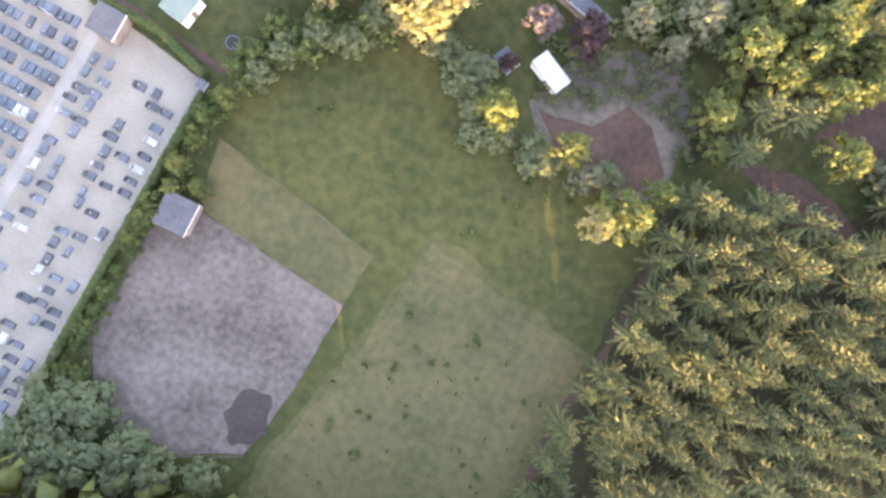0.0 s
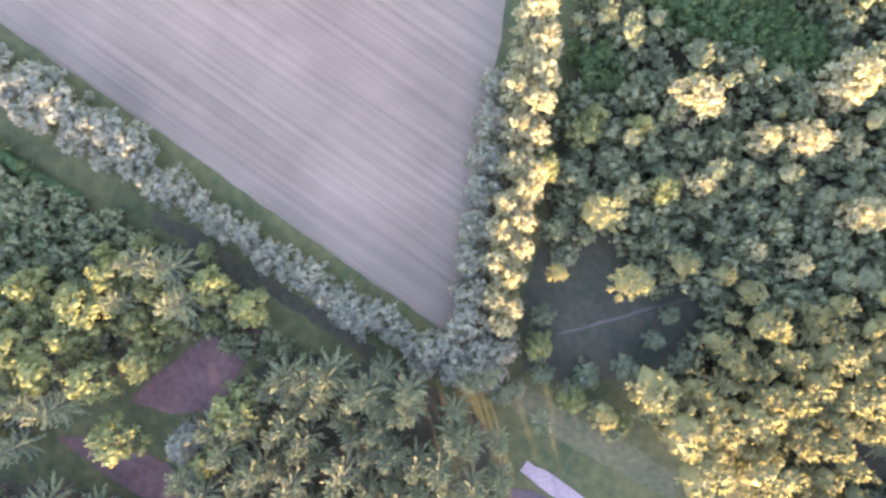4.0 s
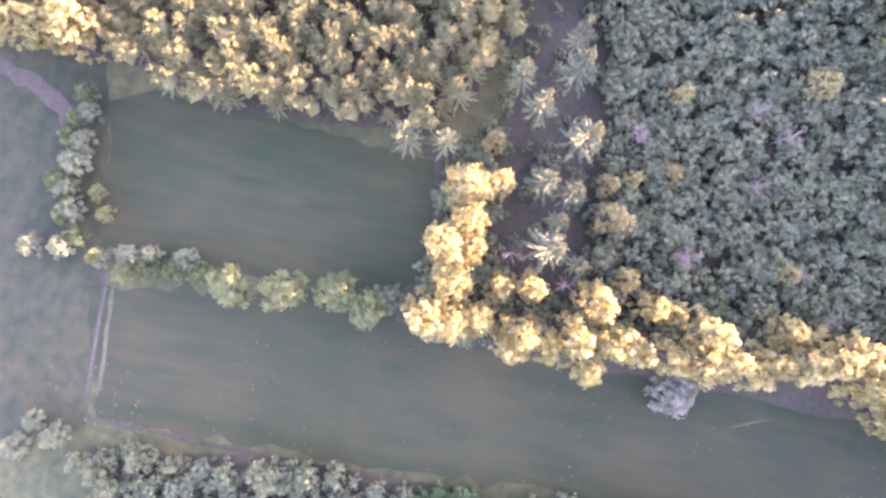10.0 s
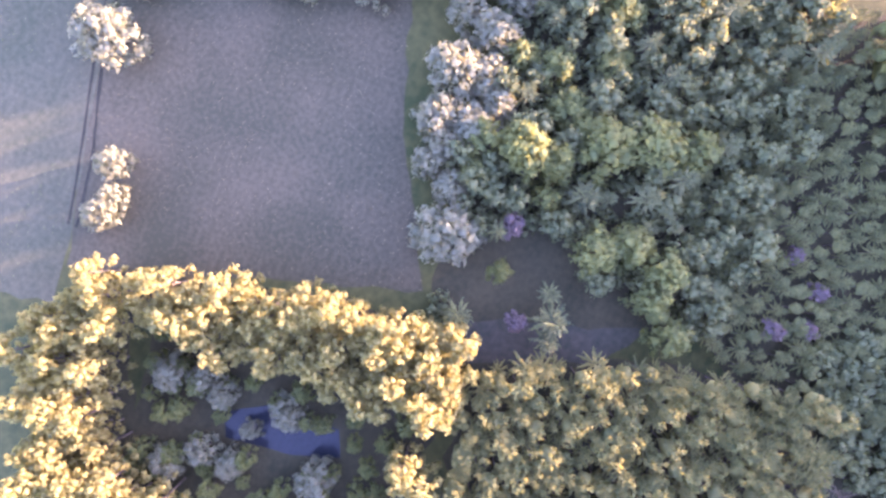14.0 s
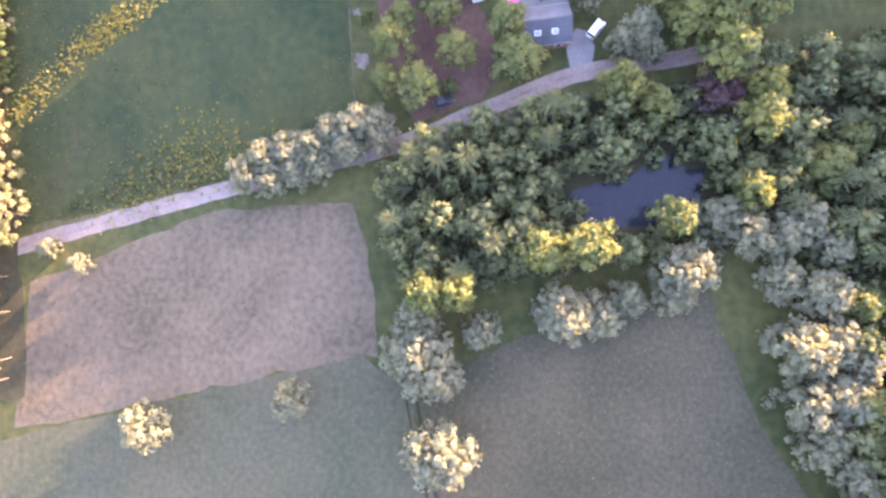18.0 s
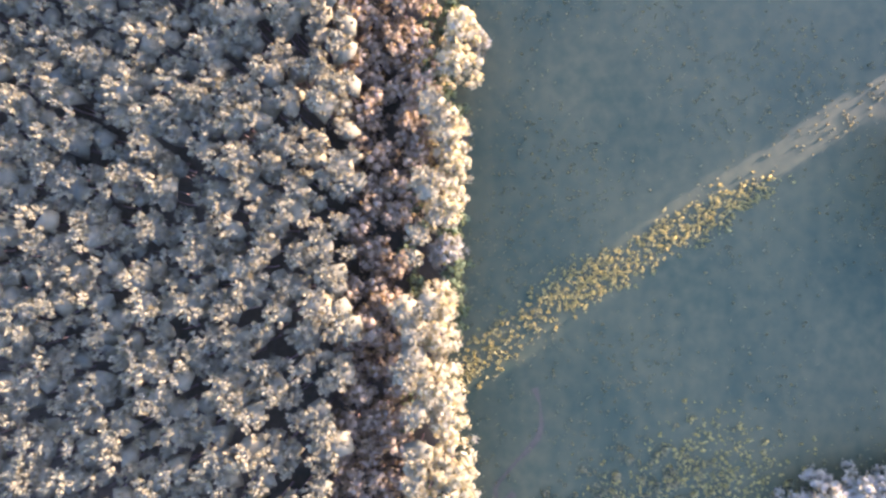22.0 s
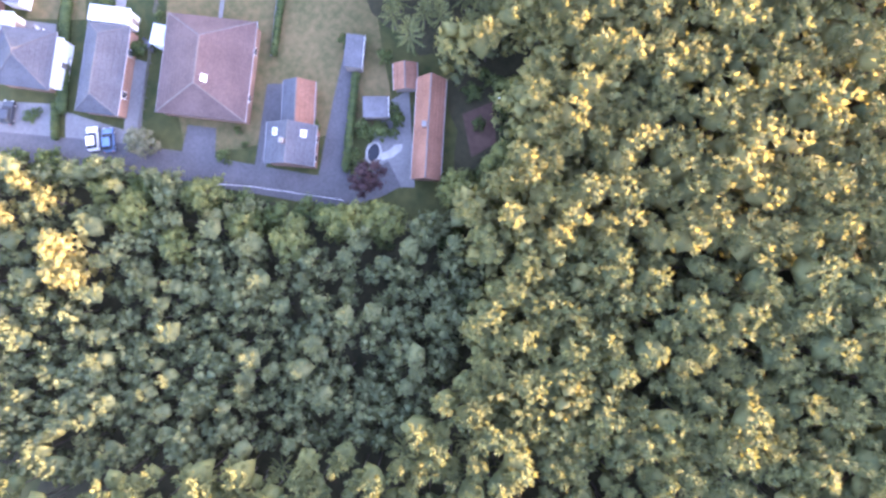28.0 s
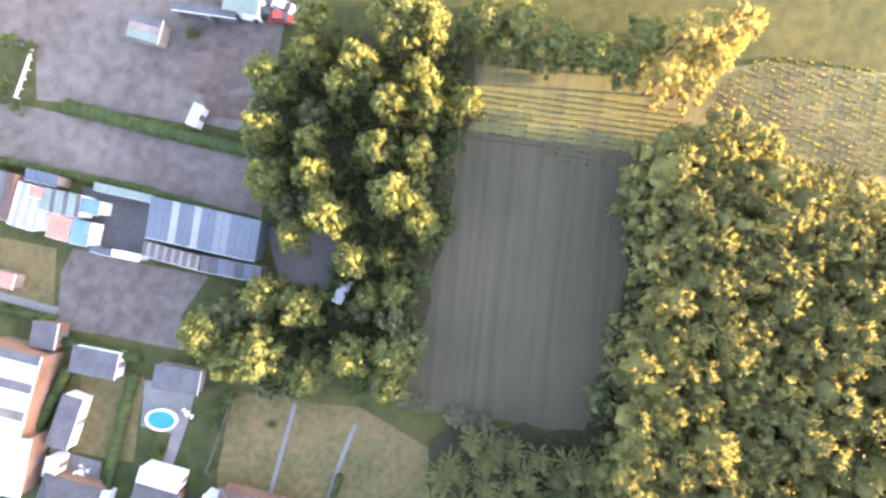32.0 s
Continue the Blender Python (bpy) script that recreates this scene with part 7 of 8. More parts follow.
tyre_me, rim_me = mesh("tyre", *wheel_geo(0.31, 0.2), TYRE), mesh("rim", *wheel_geo(0.2, 0.215), RIM)


def car(x, y, ang, paint, label, length=3.9, z=0.05, van=False):
    root = thing("car", label, "car", pose(x, y, z, 0, 0, ang))
    h, l = 0.85, length / 2
    bm = bmesh.new()
    prof = [(-l, 0.3), (-l, 0.75), (-l + 0.25, 0.92), (l - 1.1, 0.9), (l - 0.15, 0.7), (l, 0.5), (l, 0.3)]
    sides = []
    for s, k in ((-0.83, 1), (0.83, 1)):
        sides.append([bm.verts.new((px, s, pz)) for px, pz in prof])
    bm.faces.new(sides[0])
    bm.faces.new(list(reversed(sides[1])))
    n = len(prof)
    for i in range(n):
        bm.faces.new((sides[0][(i + 1) % n], sides[0][i], sides[1][i], sides[1][(i + 1) % n]))
    bmesh.ops.bevel(bm, geom=bm.edges[:], offset=0.06, segments=2, affect="EDGES", profile=0.6)
    me = bpy.data.meshes.new("car_body")
    bm.to_mesh(me)
    bm.free()
    me.materials.append(paint)
    body = part("body", me, root)
    x0, x1, t0, t1, top = (-l + 0.1, l - 1.0, -l + 0.15, l - 1.3, 1.85) if van else (-l + 0.25, l - 1.0, -l + 0.75, l - 1.75, 1.42)
    v = [(x0, -0.76, 0.88), (x1, -0.76, 0.88), (x1, 0.76, 0.88), (x0, 0.76, 0.88), (t0, -0.62, top), (t1, -0.62, top), (t1, 0.62, top), (t0, 0.62, top)]
    part("windows", mesh("windows", v, [(0, 1, 5, 4), (1, 2, 6, 5), (2, 3, 7, 6), (3, 0, 4, 7)], GLASS), root)
    part("roof", box("car_roof", t0 - 0.03, -0.64, top, t1 + 0.03, 0.64, top + 0.06, paint, 0.025), root)
    for sx in (-1, 1):
        for sy in (-1, 1):
            wh = part("wheel", tyre_me, root)
            wh.location = (sx * (l - 0.75), sy * 0.76, 0.31)
            part("rim", rim_me, wh)
    for sy in (-1, 1):
        part("headlight", box("headlight", l - 0.12, sy * 0.62 - 0.16, 0.56, l + 0.01, sy * 0.62 + 0.16, 0.7, LAMP, 0.02), body)
        part("tail_light", box("tail_light", -l - 0.01, sy * 0.66 - 0.12, 0.6, -l + 0.08, sy * 0.66 + 0.12, 0.8, RED_SHEET, 0.02), body)
    return root


P_WHITE = mat("white_car_paint", (0.7, 0.7, 0.7), (0.78, 0.78, 0.78), 1, 5, rough=0.3, bump=0)
P_BLUE = mat("blue_car_paint", (0.07, 0.13, 0.24), (0.1, 0.17, 0.3), 1, 5, rough=0.3, bump=0)
P_DARK = mat("dark_car_paint", (0.03, 0.035, 0.045), (0.05, 0.055, 0.065), 1, 5, rough=0.3, bump=0)
P_SKY = mat("bright_blue_paint", (0.05, 0.25, 0.6), (0.08, 0.32, 0.7), 1, 5, rough=0.3, bump=0)


def heading(a, b):
    return math.degrees(math.atan2(b[1] - a[1], b[0] - a[0]))


for pts, paint, label in (
    ([(507.9, 579.1), (510.3, 581.1)], P_WHITE, "white hatchback parked on the drive"),
    ([(509.1, 576.9), (511.5, 578.8)], P_BLUE, "blue estate car parked on the drive"),
    ([(503.9, 593.3), (506.7, 594.7)], P_DARK, "dark car on the concrete forecourt"),
    ([(423.6, 315.1), (424.8, 312.1)], P_DARK, "dark blue car parked under the trees"),
    ([(565.0, 585.4), (567.2, 585.9)], P_WHITE, "small white van under the yard trees"),
    ([(435.1, 286.1), (437.9, 283.9)], P_WHITE, "white van beside the drive"),
    ([(-4.3, -14.8), (-4.6, -11.5)], P_SKY, "bright blue car in front of the white house"),
    ([(592.5, 622.7), (593.4, 620.2)], P_WHITE, "white car among scrap in the yard"),
    ([(590.8, 621.7), (592.2, 619.8)], mat("red_car_paint", (0.35, 0.05, 0.04), (0.45, 0.08, 0.06), 1, 5, rough=0.3, bump=0), "red car among scrap in the yard"),
    ([(589.3, 623.6), (590.9, 622.9)], P_DARK, "dark car among scrap in the yard"),
):
    (x0, y0), (x1, y1) = pts
    car((x0 + x1) / 2, (y0 + y1) / 2, heading(*pts), paint, label, z=-0.01 if "bright blue" in label else 0.05, van="van" in label)


def oval_pool(x, y, ang, a, b, wall, water, label, name="swimming_pool", h=1.1):
    root = thing(name, label, "pool", pose(x, y, 0.03, 0, 0, ang))
    n = 40
    ring = [(math.cos(i * 2 * math.pi / n), math.sin(i * 2 * math.pi / n)) for i in range(n)]
    rings = [(a, b, -0.03), (a, b, h), (a + 0.12, b + 0.12, h + 0.02), (a + 0.12, b + 0.12, h + 0.08), (a - 0.12, b - 0.12, h + 0.08), (a - 0.12, b - 0.12, 0.05)]
    v = [(c * p, s * q, z) for p, q, z in rings for c, s in ring]
    f = [(r * n + i, r * n + (i + 1) % n, (r + 1) * n + (i + 1) % n, (r + 1) * n + i) for r in range(5) for i in range(n)]
    part("pool_wall", mesh("pool_wall", v, f, wall), root)
    part("water", mesh("pool_water", [(c * (a - 0.1), s * (b - 0.1), h - 0.2) for c, s in ring], [tuple(range(n))], water), root, "clear blue pool water")
    return root


POOLW = mat("pool_liner_water", (0.005, 0.15, 0.32), (0.01, 0.2, 0.4), 0.4, 2, rough=0.12, bump=0.02)
(px0, py0), (px1, py1) = [(531.4, 595.2), (534.3, 591.3)]
oval_pool((px0 + px1) / 2, (py0 + py1) / 2, heading((px0, py0), (px1, py1)), 2.3, 1.55, WHITE, POOLW, "oval above-ground pool with white rim and blue water", h=0.8)
oval_pool(451.3, 299.4, 0, 1.4, 1.4, P_SKY, POOLW, "round blue paddling pool on the lawn", "paddling_pool", 0.6)


def trampoline(x, y, r, label):
    root = thing("trampoline", label, "trampoline", pose(x, y, 0.02))
    n = 28
    ring = [(math.cos(i * 2 * math.pi / n), math.sin(i * 2 * math.pi / n)) for i in range(n)]
    part("mat", mesh("jump_mat", [(c * r * 0.84, s * r * 0.84, 0.82) for c, s in ring], [tuple(range(n))], TYRE), root)
    v = [(c * k, s * k, z) for k, z in ((r * 0.85, 0.86), (r, 0.86), (r, 0.74), (r * 0.85, 0.74)) for c, s in ring]
    f = [(j * n + i, j * n + (i + 1) % n, ((j + 1) % 4) * n + (i + 1) % n, ((j + 1) % 4) * n + i) for j in range(4) for i in range(n)]
    part("edge_pad", mesh("edge_pad", v, f, METAL_BLUE), root)
    for i in range(0, n, 7):
        c, s = ring[i]
        part("leg", box("leg", c * r * 0.93 - 0.03, s * r * 0.93 - 0.03, 0, c * r * 0.93 + 0.03, s * r * 0.93 + 0.03, 0.75, RIM), root)


trampoline(1.4, -42.1, 1.25, "round trampoline with a blue-grey edge in the garden")
trampoline(447.3, 296.8, 0.7, "small round trampoline on the lawn")
trampoline(446.7, 318.6, 0.65, "small pale round table-like trampoline in the yard")


FENCE_WOOD = mat("dark_fence_wood", (0.05, 0.045, 0.04), (0.10, 0.09, 0.08), 0.4, 4)


def fence(line, label, spacing=2.4, h=1.2, rails=2, closed=False, material=None, name="fence"):
    """Posts with rails between them."""
    material = material or FENCE_WOOD
    x0, y0 = line[0]
    root = thing(name, label, "fence", pose(x0, y0, 0))
    pm = box("post", -0.05, -0.05, -0.1, 0.05, 0.05, h, material, 0.01)
    pts = [Vector((x - x0, y - y0, 0)) for x, y in line]
    if closed:
        pts.append(pts[0])
    for a, c in zip(pts, pts[1:]):
        d = c - a
        k = max(1, round(d.length / spacing))
        for i in range(k):
            po = part("post", pm, root)
            po.location = a + d * i / k
        ang = math.atan2(d.y, d.x)
        for r in range(rails):
            z = h * (0.5 + 0.42 * r / max(1, rails - 1))
            rl = part("rail", box("rail", 0, -0.025, z - 0.05, d.length, 0.025, z + 0.05, material), root)
            rl.location, rl.rotation_euler = a, (0, 0, ang)
    return root


fence([(10.6, -69.7), (40.5, -71.4), (40.6, -88.3), (38.8, -102.3), (28.0, -108.4), (17.3, -107.8), (10.3, -103.5), (5.9, -96.0), (6.5, -87.9), (5.5, -76.1)], "wooden post and rail fence round the riding arena", closed=True)
fence([(249.2, 213.1), (227.8, 207.1)], "dark wooden field fence", 3)
fence([(7.6, -57.3), (40.7, -61.5)], "thin wire pasture fence on wooden posts", 4, 1.1)
fence([(541.5, 586.8), (531.3, 582.7)], "dark wooden garden fence", 1.8, 1.5, 3)
fence([(526.0, 579.9), (510.8, 572.8)], "dark garden fence beside the drive", 1.8, 1.5, 3)
fence([(454.6, 332.1), (423.1, 330.5)], "dark fence of the meadow", 3, 1.2)
fence([(511.8, 562.8), (516.2, 554.7), (522.3, 541.0)], "low white kerb rail along the street", 3, 0.5, 1, material=WHITE, name="low_fence")
fence([(555.1, 642.7), (562.4, 645.7)], "white garden fence of boards", 1.5, 1.2, 3, material=WHITE)


def hedge(line, label, w=1.0, h=1.4, seed=1, material=None):
    """A clipped hedge: a core with leaves standing out of it."""
    g, rs = Geo(), np.random.RandomState(seed)
    x0, y0 = line[0]
    for (xa, ya), (xb, yb) in zip(line, line[1:]):
        d = math.hypot(xb - xa, yb - ya)
        for i in range(max(1, int(d / 0.6))):
            f = (i + 0.5) / max(1, int(d / 0.6))
            c = np.array((xa + (xb - xa) * f - x0, ya + (yb - ya) * f - y0, h * 0.5))
            rad = np.array((w * 0.6, w * 0.6, h * 0.55))
            lobe(g, rs, c, rad)
            leaves(g, rs, c, rad, 40, 0.22)
    ob = tagged(new("hedge", fast_mesh("hedge", *g.arrays(), material or L_SHRUB)), label, "hedge")
    ob.location = (x0, y0, 0)
    return ob


for i, (line, w, h) in enumerate((
    ([(-22.1, -47.8), (-9.6, -46.8), (0.2, -49.3)], 1.6, 1.8), ([(1.5, -51.4), (2.2, -74.1), (2.9, -97.3), (4.0, -120.9)], 1.5, 1.5),
    ([(544.6, 567.0), (536.1, 563.0)], 1.0, 1.3), ([(540.5, 550.1), (526.6, 543.1)], 1.2, 1.5), ([(510.6, 588.5), (505.8, 585.2)], 1.0, 1.2),
    ([(531.4, 613.7), (537.7, 602.1)], 1.2, 1.6), ([(529.1, 609.1), (515.5, 605.3)], 1.5, 1.8), ([(559.1, 636.4), (566.6, 622.1), (572.6, 611.0)], 2.0, 1.2),
    ([(545.9, 638.6), (557.1, 619.5), (564.6, 603.9)], 1.2, 1.4), ([(535.0, 601.0), (522.6, 594.5), (510.2, 586.9)], 1.6, 1.2), ([(528.9, 623.5), (533.4, 615.9)], 1.2, 1.2))):
    hedge(line, "clipped green hedge along the plot", w, h, 200 + i)
grove(SHRUB, [(528.4, 590.5), (542.8, 587.9), (540.0, 587.7), (538.0, 586.5), (531.6, 582.0), (529.8, 551.1), (528.0, 551.2), (533.2, 543.4), (535.2, 541.8), (528.3, 540.3), (538.0, 540.6), (517.9, 560.6), (525.2, 581.6), (545.2, 547.6), (544.1, 529.1), (544.0, 554.3)], 51, 0.45, 0.75, "garden bushes")
plant(WIL, 513.0, 572.3, 0.62, 40, 1, 0.8, "silvery blue-green round tree at the street")
grove(SHRUB, [(561.3, 648.3), (562.4, 645.9), (555.6, 645.0), (554.2, 641.4), (584.9, 627.9), (580.4, 629.1)], 52, 0.5, 0.9, "yard bushes")
plant(SHRUB, 506.7, 590.9, 0.8, 0, 1, 0.25, "round clipped green bed on the forecourt")

# rough tufts in the meadows


def tufts(name, poly, count, seed, size, material, label, blur=0.0):
    r, g = np.random.RandomState(seed), Geo()
    xs, ys = [p[0] for p in poly], [p[1] for p in poly]
    made = 0
    while made < count:
        p = (r.uniform(min(xs), max(xs)), r.uniform(min(ys), max(ys)))
        if not inside(p, poly) or r.uniform(-0.3, 0.3) > noise.noise(Vector((p[0] * 0.06, p[1] * 0.06, seed))):
            made += 0.25
            continue
        made += 1
        p = (p[0] + r.normal() * blur, p[1] + r.normal() * blur)
        s = size * r.uniform(0.5, 1.5)
        for k in range(5):
            a = r.uniform(0, 6.28)
            o = np.array((math.cos(a), math.sin(a), 0))
            t = np.array((-o[1], o[0], 0))
            base = np.array((p[0], p[1], 0)) + o * s * 0.15
            g.add([base - t * s * 0.35, base + t * s * 0.35, base + o * s * 0.5 + (0, 0, s * r.uniform(0.5, 0.9))], [(0, 1, 2)])
    tagged(new(name, fast_mesh(name, *g.arrays(), material)), label, "grass", kind="stuff")


L_TUFT = leaf("grass_tufts", (0.07, 0.085, 0.035), (0.15, 0.15, 0.07))
# brighter, yellower than L_TUFT: low sunlight on the grass put into its colour
L_SUN_STREAK = leaf("sun_streak_grass", (0.14, 0.145, 0.042), (0.26, 0.245, 0.075), 0.5)
L_HAY = leaf("dry_tufts", (0.11, 0.088, 0.055), (0.2, 0.155, 0.105))
tufts("meadow_tufts", [(519.1, 408.7), (517.2, 331.3), (419.7, 331.6), (412.0, 353.4), (403.6, 394.4), (402.1, 405.2)], 5000, 61, 0.3, L_TUFT, "rough green grass tufts in the meadow")
tufts("clearing_tufts", [(233.2, 218.4), (259.9, 163.3), (271.0, 113.2), (285.7, 58.4), (292.2, 25.9), (278.0, 19.3), (271.4, 51.7), (257.4, 102.4), (237.2, 152.6), (219.4, 211.9)], 1500, 62, 0.25, L_TUFT, "rough grass tufts in the long meadow")
tufts("pasture_tufts", [(47.9, -52.6), (83.3, -57.9), (85.6, -84.7), (48.5, -118.7), (41.5, -106.9), (46.2, -74.9)], 300, 63, 0.3, L_TUFT, "green weeds in the dry pasture")
tufts("field_tufts", [(392.0, 396.5), (396.3, 383.1), (405.0, 358.8), (405.8, 331.3), (396.2, 328.5), (386.3, 327.2), (376.6, 326.9), (377.2, 330.7), (366.6, 380.3), (363.6, 398.9)], 2500, 64, 0.22, L_HAY, "dry brown grass tufts")
tufts("hay_tufts", [(372.9, 319.9), (390.7, 268.3), (364.2, 259.7), (337.8, 245.2), (317.4, 309.7), (340.4, 314.8)], 2000, 65, 0.18, L_HAY, "dry grass tufts of the hay field")
tufts("grey_field_tufts", [(360.6, 404.9), (366.1, 380.2), (377.2, 330.1), (371.4, 321.3), (340.1, 314.2), (309.8, 309.4), (296.9, 393.3)], 2000, 66, 0.18, L_TUFT, "grass tufts of the mown field")

tufts("tall_weeds", [(402.9, 394.5), (422.5, 371.6), (422.9, 349.9), (416.7, 346.5), (411.0, 354.7), (407.1, 376.5)], 220, 67, 0.7, L_TUFT, "tall yellow-green weeds in the meadow")
# these two bands of tufts carry the sun's streak and patches in their colour
tufts("streak_tufts", [(424.7, 402.6), (436.2, 394.9), (444.5, 384.4), (450.8, 373.9), (460.7, 357.1), (459.4, 354.2), (447.4, 370.1), (440.1, 380.6), (430.9, 392.2), (425.3, 397.5)], 3000, 68, 0.45, L_SUN_STREAK, "tall meadow grass, coloured bright for a streak of sunlight", 0.9)
tufts("lane_tufts", [(403.4, 394.5), (413.2, 380.1), (423.0, 365.6), (420.8, 349.1), (412.2, 351.7), (410.1, 356.7), (406.0, 374.6), (402.9, 386.6)], 1300, 69, 0.45, L_SUN_STREAK, "tall grass along the lane, coloured bright for patches of sunlight", 2.2)
hedge([(51.7, 32.0), (65.4, 28.2), (77.3, 26.9)], "bright green clipped hedge of the old garden", 2.4, 1.8, 231, L_BRIGHT)
ribbon("lane_by_cemetery", [(-21.0, -45.9), (2.7, -47.1)], 1.5, 0.03, SOIL, "dark narrow lane beside the cemetery", wobble=0.1)
ribbon("meadow_ditch", [(249.1, 214.4), (239.0, 211.0), (228.2, 207.3)], 0.7, 0.04, FLOOR, "narrow dark ditch across the meadow", "ditch", 0.15)
ribbon("ditch_bank", [(249.9, 212.4), (239.8, 209.3), (229.0, 205.6)], 0.7, 0.034, GRASS_DARK, "grass bank of the ditch", "path", 0.2)
ribbon("wood_ditch", [(223.3, 205.9), (227.1, 190.4), (230.5, 174.8), (235.8, 155.5), (240.6, 139.5)], 0.9, 0.05, FLOOR, "dark ditch along the wood", "ditch", 0.3)

stand(OAK, [p for p in scatter([(-7.2, 12.1), (33.6, 22.0), (38.8, 9.4), (35.1, -5.4), (27.2, -13.9), (4.6, -22.7)], 5.2, 91) if free(p)], 91, 0.6, 0.95, group="trees of the old garden")
woods("garden_undergrowth", "low shrubs and weeds of the trampled garden", [p for p in scatter([(50.1, -23.8), (46.0, -14.0), (53.8, -6.0), (62.0, 0.0), (72.1, -2.3), (80.6, -11.9), (79.7, -24.2), (77.0, -16.0), (66.0, -14.0), (60.0, -19.0)], 2.2, 93, 0.45) if free(p, 0.5)], P_SHRUB, L_DIM, 0.35, 0.8, 93, "undergrowth", bole=0.8)
woods("edge_undergrowth", "shrubs at the forest edge", along([(483.7, 410.9), (451.4, 409.9), (424.5, 409.0), (407.2, 404.0), (400.5, 400.3)], 2.4, 94, 1.0) + along([(502.5, 407.9), (466.2, 405.5), (432.6, 401.9)], 2.4, 95, 1.0), P_SHRUB, L_SHRUB, 0.8, 1.3, 94, "undergrowth", bole=0.8)


def crop_rows(name, poly, turn, spacing, step, size, seed, material, label):
    """Plants in straight rows, each a few upright blades."""
    r, g = np.random.RandomState(seed), Geo()
    u = Vector((math.cos(radians(turn)), math.sin(radians(turn))))
    v = Vector((-u.y, u.x))
    mid = sum((Vector(p) for p in poly), Vector((0, 0))) / len(poly)
    reach = max((Vector(p) - mid).length for p in poly)
    for i in range(int(2 * reach / spacing)):
        for j in range(int(2 * reach / step)):
            p = mid + u * (j * step - reach + r.uniform(-0.2, 0.2)) + v * (i * spacing - reach + r.uniform(-0.08, 0.08))
            if not inside(p, poly) or r.rand() < 0.12:
                continue
            s = size * r.uniform(0.6, 1.3)
            for k in range(4):
                a = r.uniform(0, 6.28)
                o, t = np.array((math.cos(a), math.sin(a), 0)), np.array((-math.sin(a), math.cos(a), 0))
                base = np.array((p.x, p.y, 0))
                g.add([base - t * s * 0.22, base + t * s * 0.22, base + o * s * 0.4 + (0, 0, s * r.uniform(0.6, 1.0))], [(0, 1, 2)])
    tagged(new(name, fast_mesh(name, *g.arrays(), material)), label, "crop", kind="stuff")


L_MAIZE = leaf("maize_leaves", (0.10, 0.115, 0.03), (0.19, 0.185, 0.055))
crop_rows("crop_plants", [(601.3, 592.5), (606.7, 587.2), (612.1, 580.2), (617.2, 572.9), (623.4, 564.7), (617.8, 560.3), (613.9, 564.0), (610.7, 563.5), (603.3, 572.4), (603.0, 576.8), (596.4, 587.5)], -56, 0.95, 0.6, 0.55, 301, L_MAIZE, "rows of young sunlit yellow-green crop plants")
crop_rows("maize_plants", [(626.2, 564.2), (635.5, 561.7), (640.3, 557.7), (655.0, 534.7), (643.1, 524.0), (636.0, 534.6), (628.7, 547.3), (628.0, 556.2)], -73, 0.95, 0.6, 0.6, 302, L_MAIZE, "rows of sunlit yellow-green maize plants")

# ---------------------------------------------------------------- small garden things
def slab_set(parent, names_boxes):
    for name, b, material in names_boxes:
        part(name, box(name, *b, material, 0.01), parent)


def bench(x, y, ang, label):
    root = thing("bench", label, "bench", pose(x, y, 0, 0, 0, ang), group="white benches by the sand road")
    slab_set(root, [("seat", (-1.1, -0.22, 0.42, 1.1, 0.22, 0.48), WHITE), ("backrest", (-1.1, 0.2, 0.55, 1.1, 0.26, 0.9), WHITE)])
    for sx in (-0.9, 0.9):
        slab_set(root, [("leg", (sx - 0.06, -0.18, 0, sx + 0.06, 0.18, 0.42), WHITE), ("back_post", (sx - 0.04, 0.2, 0.4, sx + 0.04, 0.25, 0.9), WHITE)])


for x, y, a in ((173.0, 8.8, 14), (176.9, 8.1, 40), (178.4, 7.6, 20), (181.1, 7.3, -5)):
    bench(x, y, a, "white garden bench beside the sand road")


def table_set(x, y, ang, top, label, chairs=4, r=0.6):
    root = thing("garden_table", label, "table", pose(x, y, 0.05, 0, 0, ang))
    n = 20
    ring = [(r * math.cos(i * 2 * math.pi / n), r * math.sin(i * 2 * math.pi / n)) for i in range(n)]
    v = [(a, b, 0.71) for a, b in ring] + [(a, b, 0.75) for a, b in ring]
    f = [tuple(range(n, 2 * n)), tuple(reversed(range(n)))] + [(i, (i + 1) % n, n + (i + 1) % n, n + i) for i in range(n)]
    part("tabletop", mesh("tabletop", v, f, top), root)
    for i in range(4):
        a, b = ring[i * 5][0] * 0.7, ring[i * 5][1] * 0.7
        part("leg", box("leg", a - 0.03, b - 0.03, 0, a + 0.03, b + 0.03, 0.71, top), root)
    for i in range(chairs):
        q = 2 * math.pi * (i + 0.5) / chairs
        ch = thing("garden_chair", "pale plastic garden chair at a table", "chair",
                   pose(x, y, 0.05, 0, 0, ang) @ Matrix.Rotation(q, 4, "Z") @ Matrix.Translation((r + 0.35, 0, 0)), group="garden chairs")
        slab_set(ch, [("seat", (-0.22, -0.22, 0.42, 0.22, 0.22, 0.46), top), ("backrest", (0.2, -0.22, 0.46, 0.25, 0.22, 0.88), top)])
        for sx in (-0.19, 0.19):
            for sy in (-0.19, 0.19):
                part("leg", box("leg", sx - 0.02, sy - 0.02, 0, sx + 0.02, sy + 0.02, 0.42, top), ch)


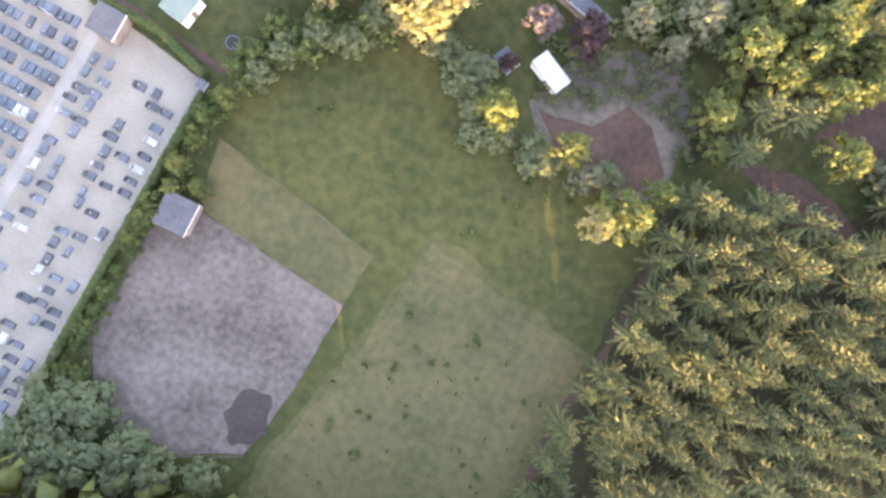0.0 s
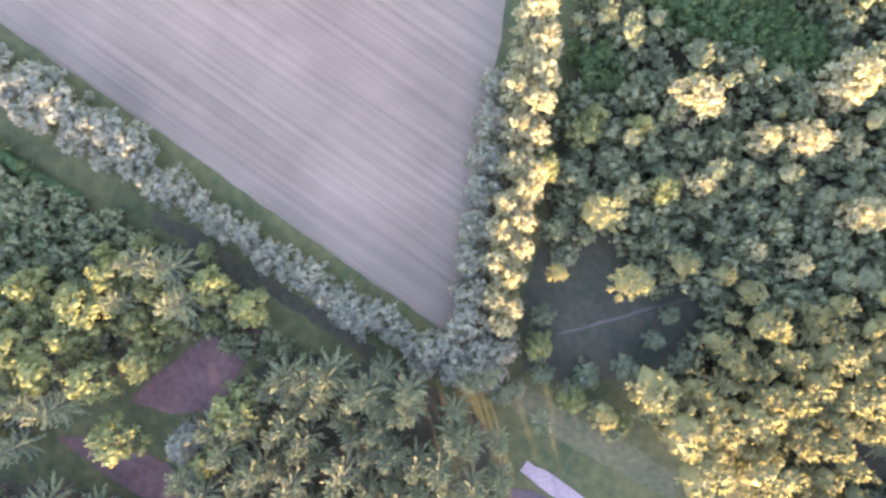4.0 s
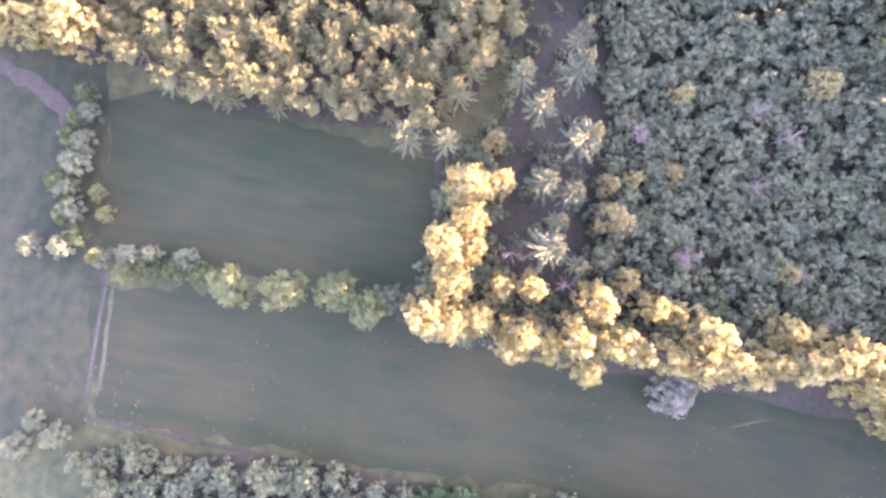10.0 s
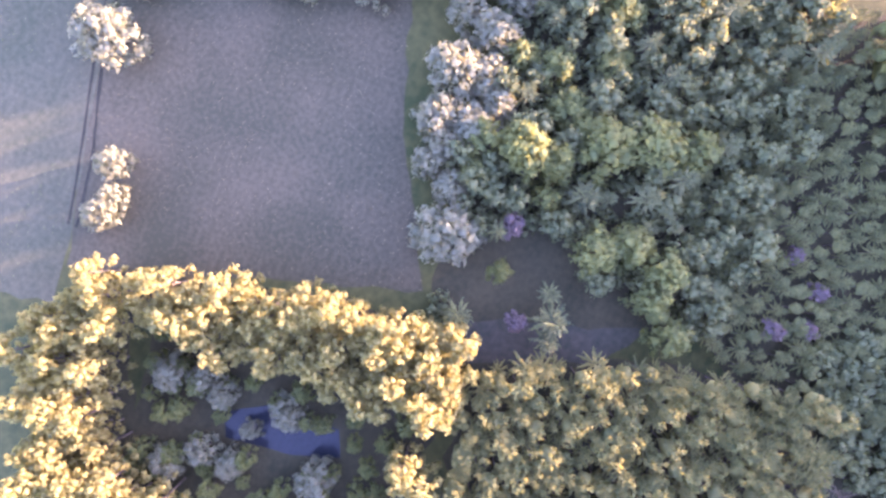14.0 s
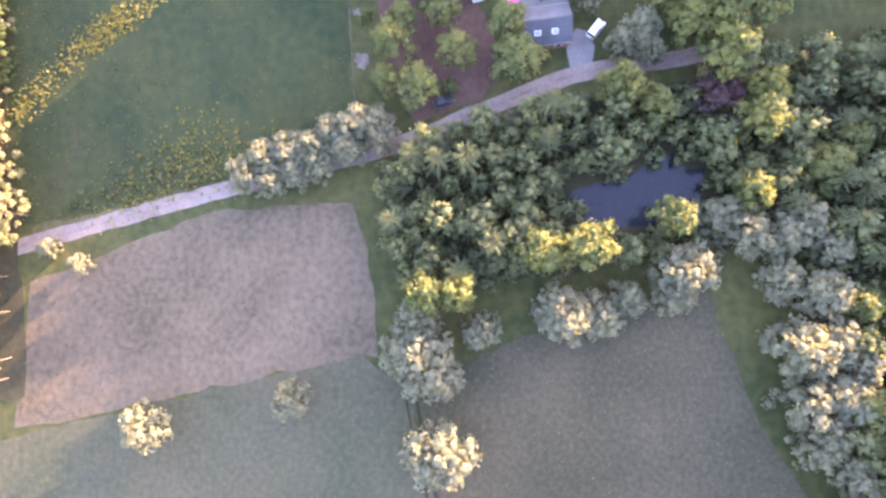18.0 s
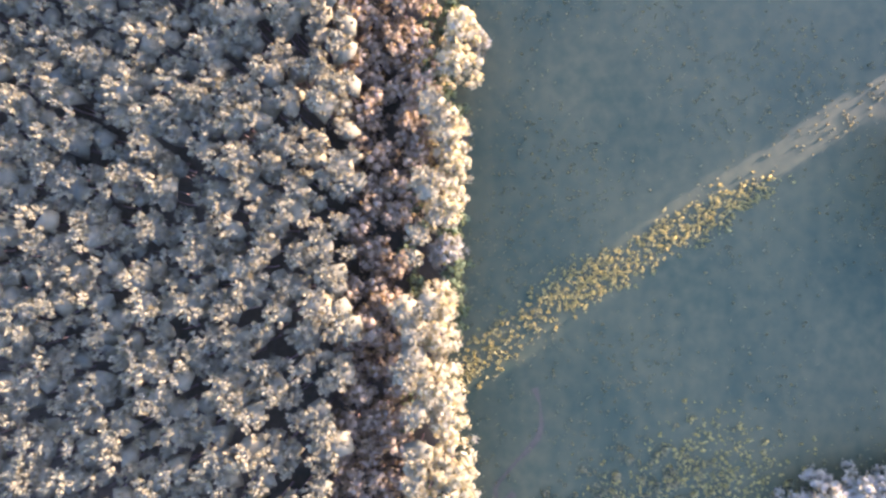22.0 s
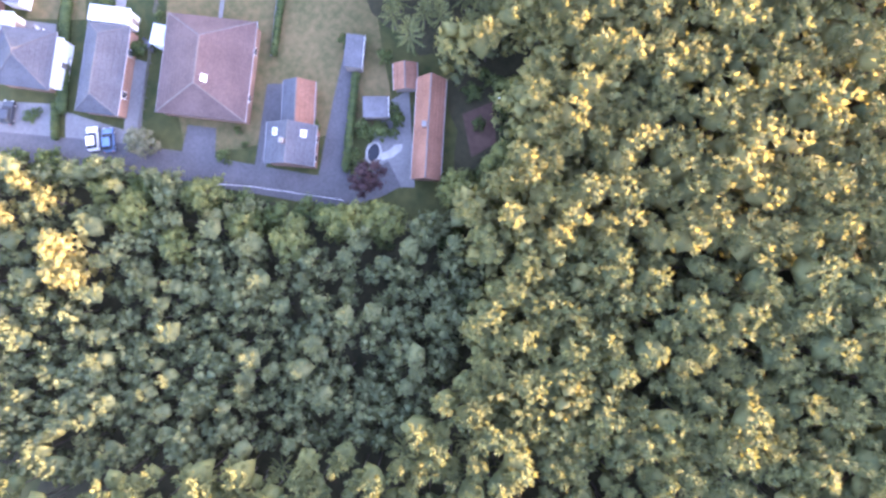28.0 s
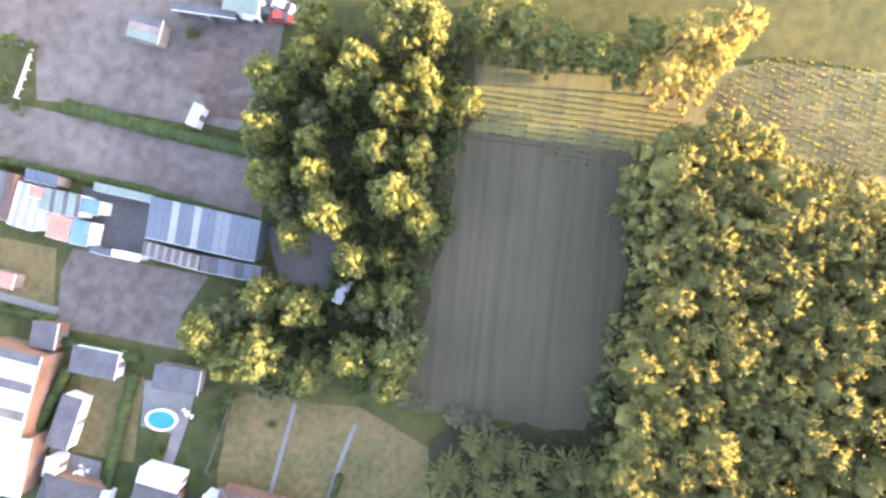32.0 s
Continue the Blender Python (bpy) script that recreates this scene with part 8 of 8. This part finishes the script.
table_set(447.7, 296.7, 10, WHITE, "round white garden table on the lawn", 0)
table_set(443.8, 294.6, 30, GLASS, "dark round garden table on a terrace", 4)
table_set(445.9, 291.6, 50, WHITE, "white garden table on a terrace", 3, 0.45)
table_set(536.2, 590.9, 0, WHITE, "small white table by the pool", 2, 0.4)
table_set(526.6, 581.0, 25, GREY_PAINT, "grey garden table behind a house", 4)
table_set(518.7, 597.1, 5, WHITE, "white garden table on a paved yard", 4, 0.5)
table_set(549.7, 527.9, 40, WHITE, "white garden table beside the brick house", 3, 0.5)

# sunshade on the terrace
sx, sy = 442.6, 300.3
shade = thing("sunshade", "bright pink garden sunshade on a terrace", "sunshade", pose(sx, sy, 0.05, 0, 0, 20))
PINK = mat("pink_cloth", (0.6, 0.08, 0.25), (0.72, 0.14, 0.34), 0.5, 4)
n = 8
rim = [(1.3 * math.cos(i * 2 * math.pi / n), 1.3 * math.sin(i * 2 * math.pi / n), 1.95) for i in range(n)]
part("canopy", mesh("canopy", rim + [(0, 0, 2.45)] + [(a, b, c - 0.14) for a, b, c in rim], [(i, (i + 1) % n, n) for i in range(n)] + [(i, i + 9, (i + 1) % n + 9, (i + 1) % n) for i in range(n)], PINK), shade)
part("pole", box("pole", -0.025, -0.025, 0, 0.025, 0.025, 2.4, WHITE), shade)
part("base", box("base", -0.25, -0.25, 0, 0.25, 0.25, 0.08, CONCRETE, 0.02), shade)

# clipped round bushes of the gardens
for i, (x, y) in enumerate([(537.7, 585.6), (539.0, 587.4), (528.8, 590.0), (508.1, 590.0), (543.5, 580.1), (562.8, 534.8), (547.8, 532.7), (553.3, 537.6), (522.8, 561.3), (521.4, 559.0), (563.4, 556.5), (571.1, 543.9)]):
    plant(SHRUB, x, y, (0.42, 0.38, 0.5, 0.4)[i % 4], i * 50, i, 0.9, "small round clipped garden bush", "round garden bushes")
grove(WSHRUB, [(563.3, 560.0), (563.8, 557.5), (565.5, 556.1), (564.5, 554.1), (565.6, 551.5), (564.2, 549.8), (560.4, 567.8), (561.4, 565.3)], 171, 0.5, 0.75, "shrubs behind the lawns")


# garden pond with a stone rim, by the brick house
RIMSTONE = mat("pale_stone", (0.22, 0.21, 0.2), (0.34, 0.33, 0.31), 0.6, 5)
gx, gy = 531.4, 541.0
pond = thing("garden_pond", "small oval garden pond with pale stone rim", "pond", pose(gx, gy, 0, 0, 0, 20))
n = 22
oval = [(1.5 * math.cos(i * 2 * math.pi / n), 1.0 * math.sin(i * 2 * math.pi / n)) for i in range(n)]
part("water", mesh("water", [(a, b, 0.1) for a, b in oval], [tuple(range(n))], WATER), pond)
rnd = random.Random(5)
rock = mesh("rim_stone", *box_geo(-0.24, -0.16, 0, 0.24, 0.16, 0.2), RIMSTONE)
for i, (a, b) in enumerate(oval):
    st = part("rim_stone", rock, pond)
    st.matrix_local = pose(a * 1.08, b * 1.1, 0, rnd.uniform(-6, 6), rnd.uniform(-6, 6), math.degrees(math.atan2(b, a)) + 90 + rnd.uniform(-10, 10))
ribbon("garden_path", [(531.3, 539.7), (532.8, 538.6), (534.0, 538.1), (534.6, 538.4)], 1.3, 0.06, RIMSTONE, "pale stone garden path", "path", 0.1)
for i, (x, y) in enumerate([(533.2, 543.5), (534.7, 541.3), (528.3, 541.8), (537.8, 540.1), (538.8, 541.9), (534.6, 542.4), (529.4, 543.1), (535.7, 539.8), (533.8, 544.7)]):
    plant(SHRUB, x, y, (0.75, 0.8, 0.7, 0.6)[i % 4], i * 64, i, 0.9, "round leafy bush by the garden pond", "bushes by the garden pond")


# rank bushes between the lane and the pasture
grove(SHRUB, [(5.2, -45.3), (5.2, -42.5), (8.1, -44.6), (6.6, -39.4), (9.3, -41.1), (8.0, -36.2), (10.7, -38.0), (10.7, -35.2), (13.6, -37.3), (12.4, -32.4), (14.8, -33.7), (14.3, -30.1), (16.8, -31.4), (17.4, -28.7), (19.9, -28.3), (21.5, -26.2), (23.7, -27.1)], 181, 1.0, 1.7, "rank bushes of the pasture corner")
tufts("weed_tufts", [(47.9, -52.6), (83.3, -57.9), (85.6, -84.7), (48.5, -118.7), (41.5, -106.9), (46.2, -74.9)], 70, 82, 1.0, L_SHRUB, "green weed clumps in the dry pasture")
tufts("nettle_tufts", [(13.1, -41.9), (51.2, -32.6), (68.5, -33.9), (48.3, -55.2), (31.1, -49.4)], 90, 83, 0.9, L_SHRUB, "nettle clumps in the pasture")
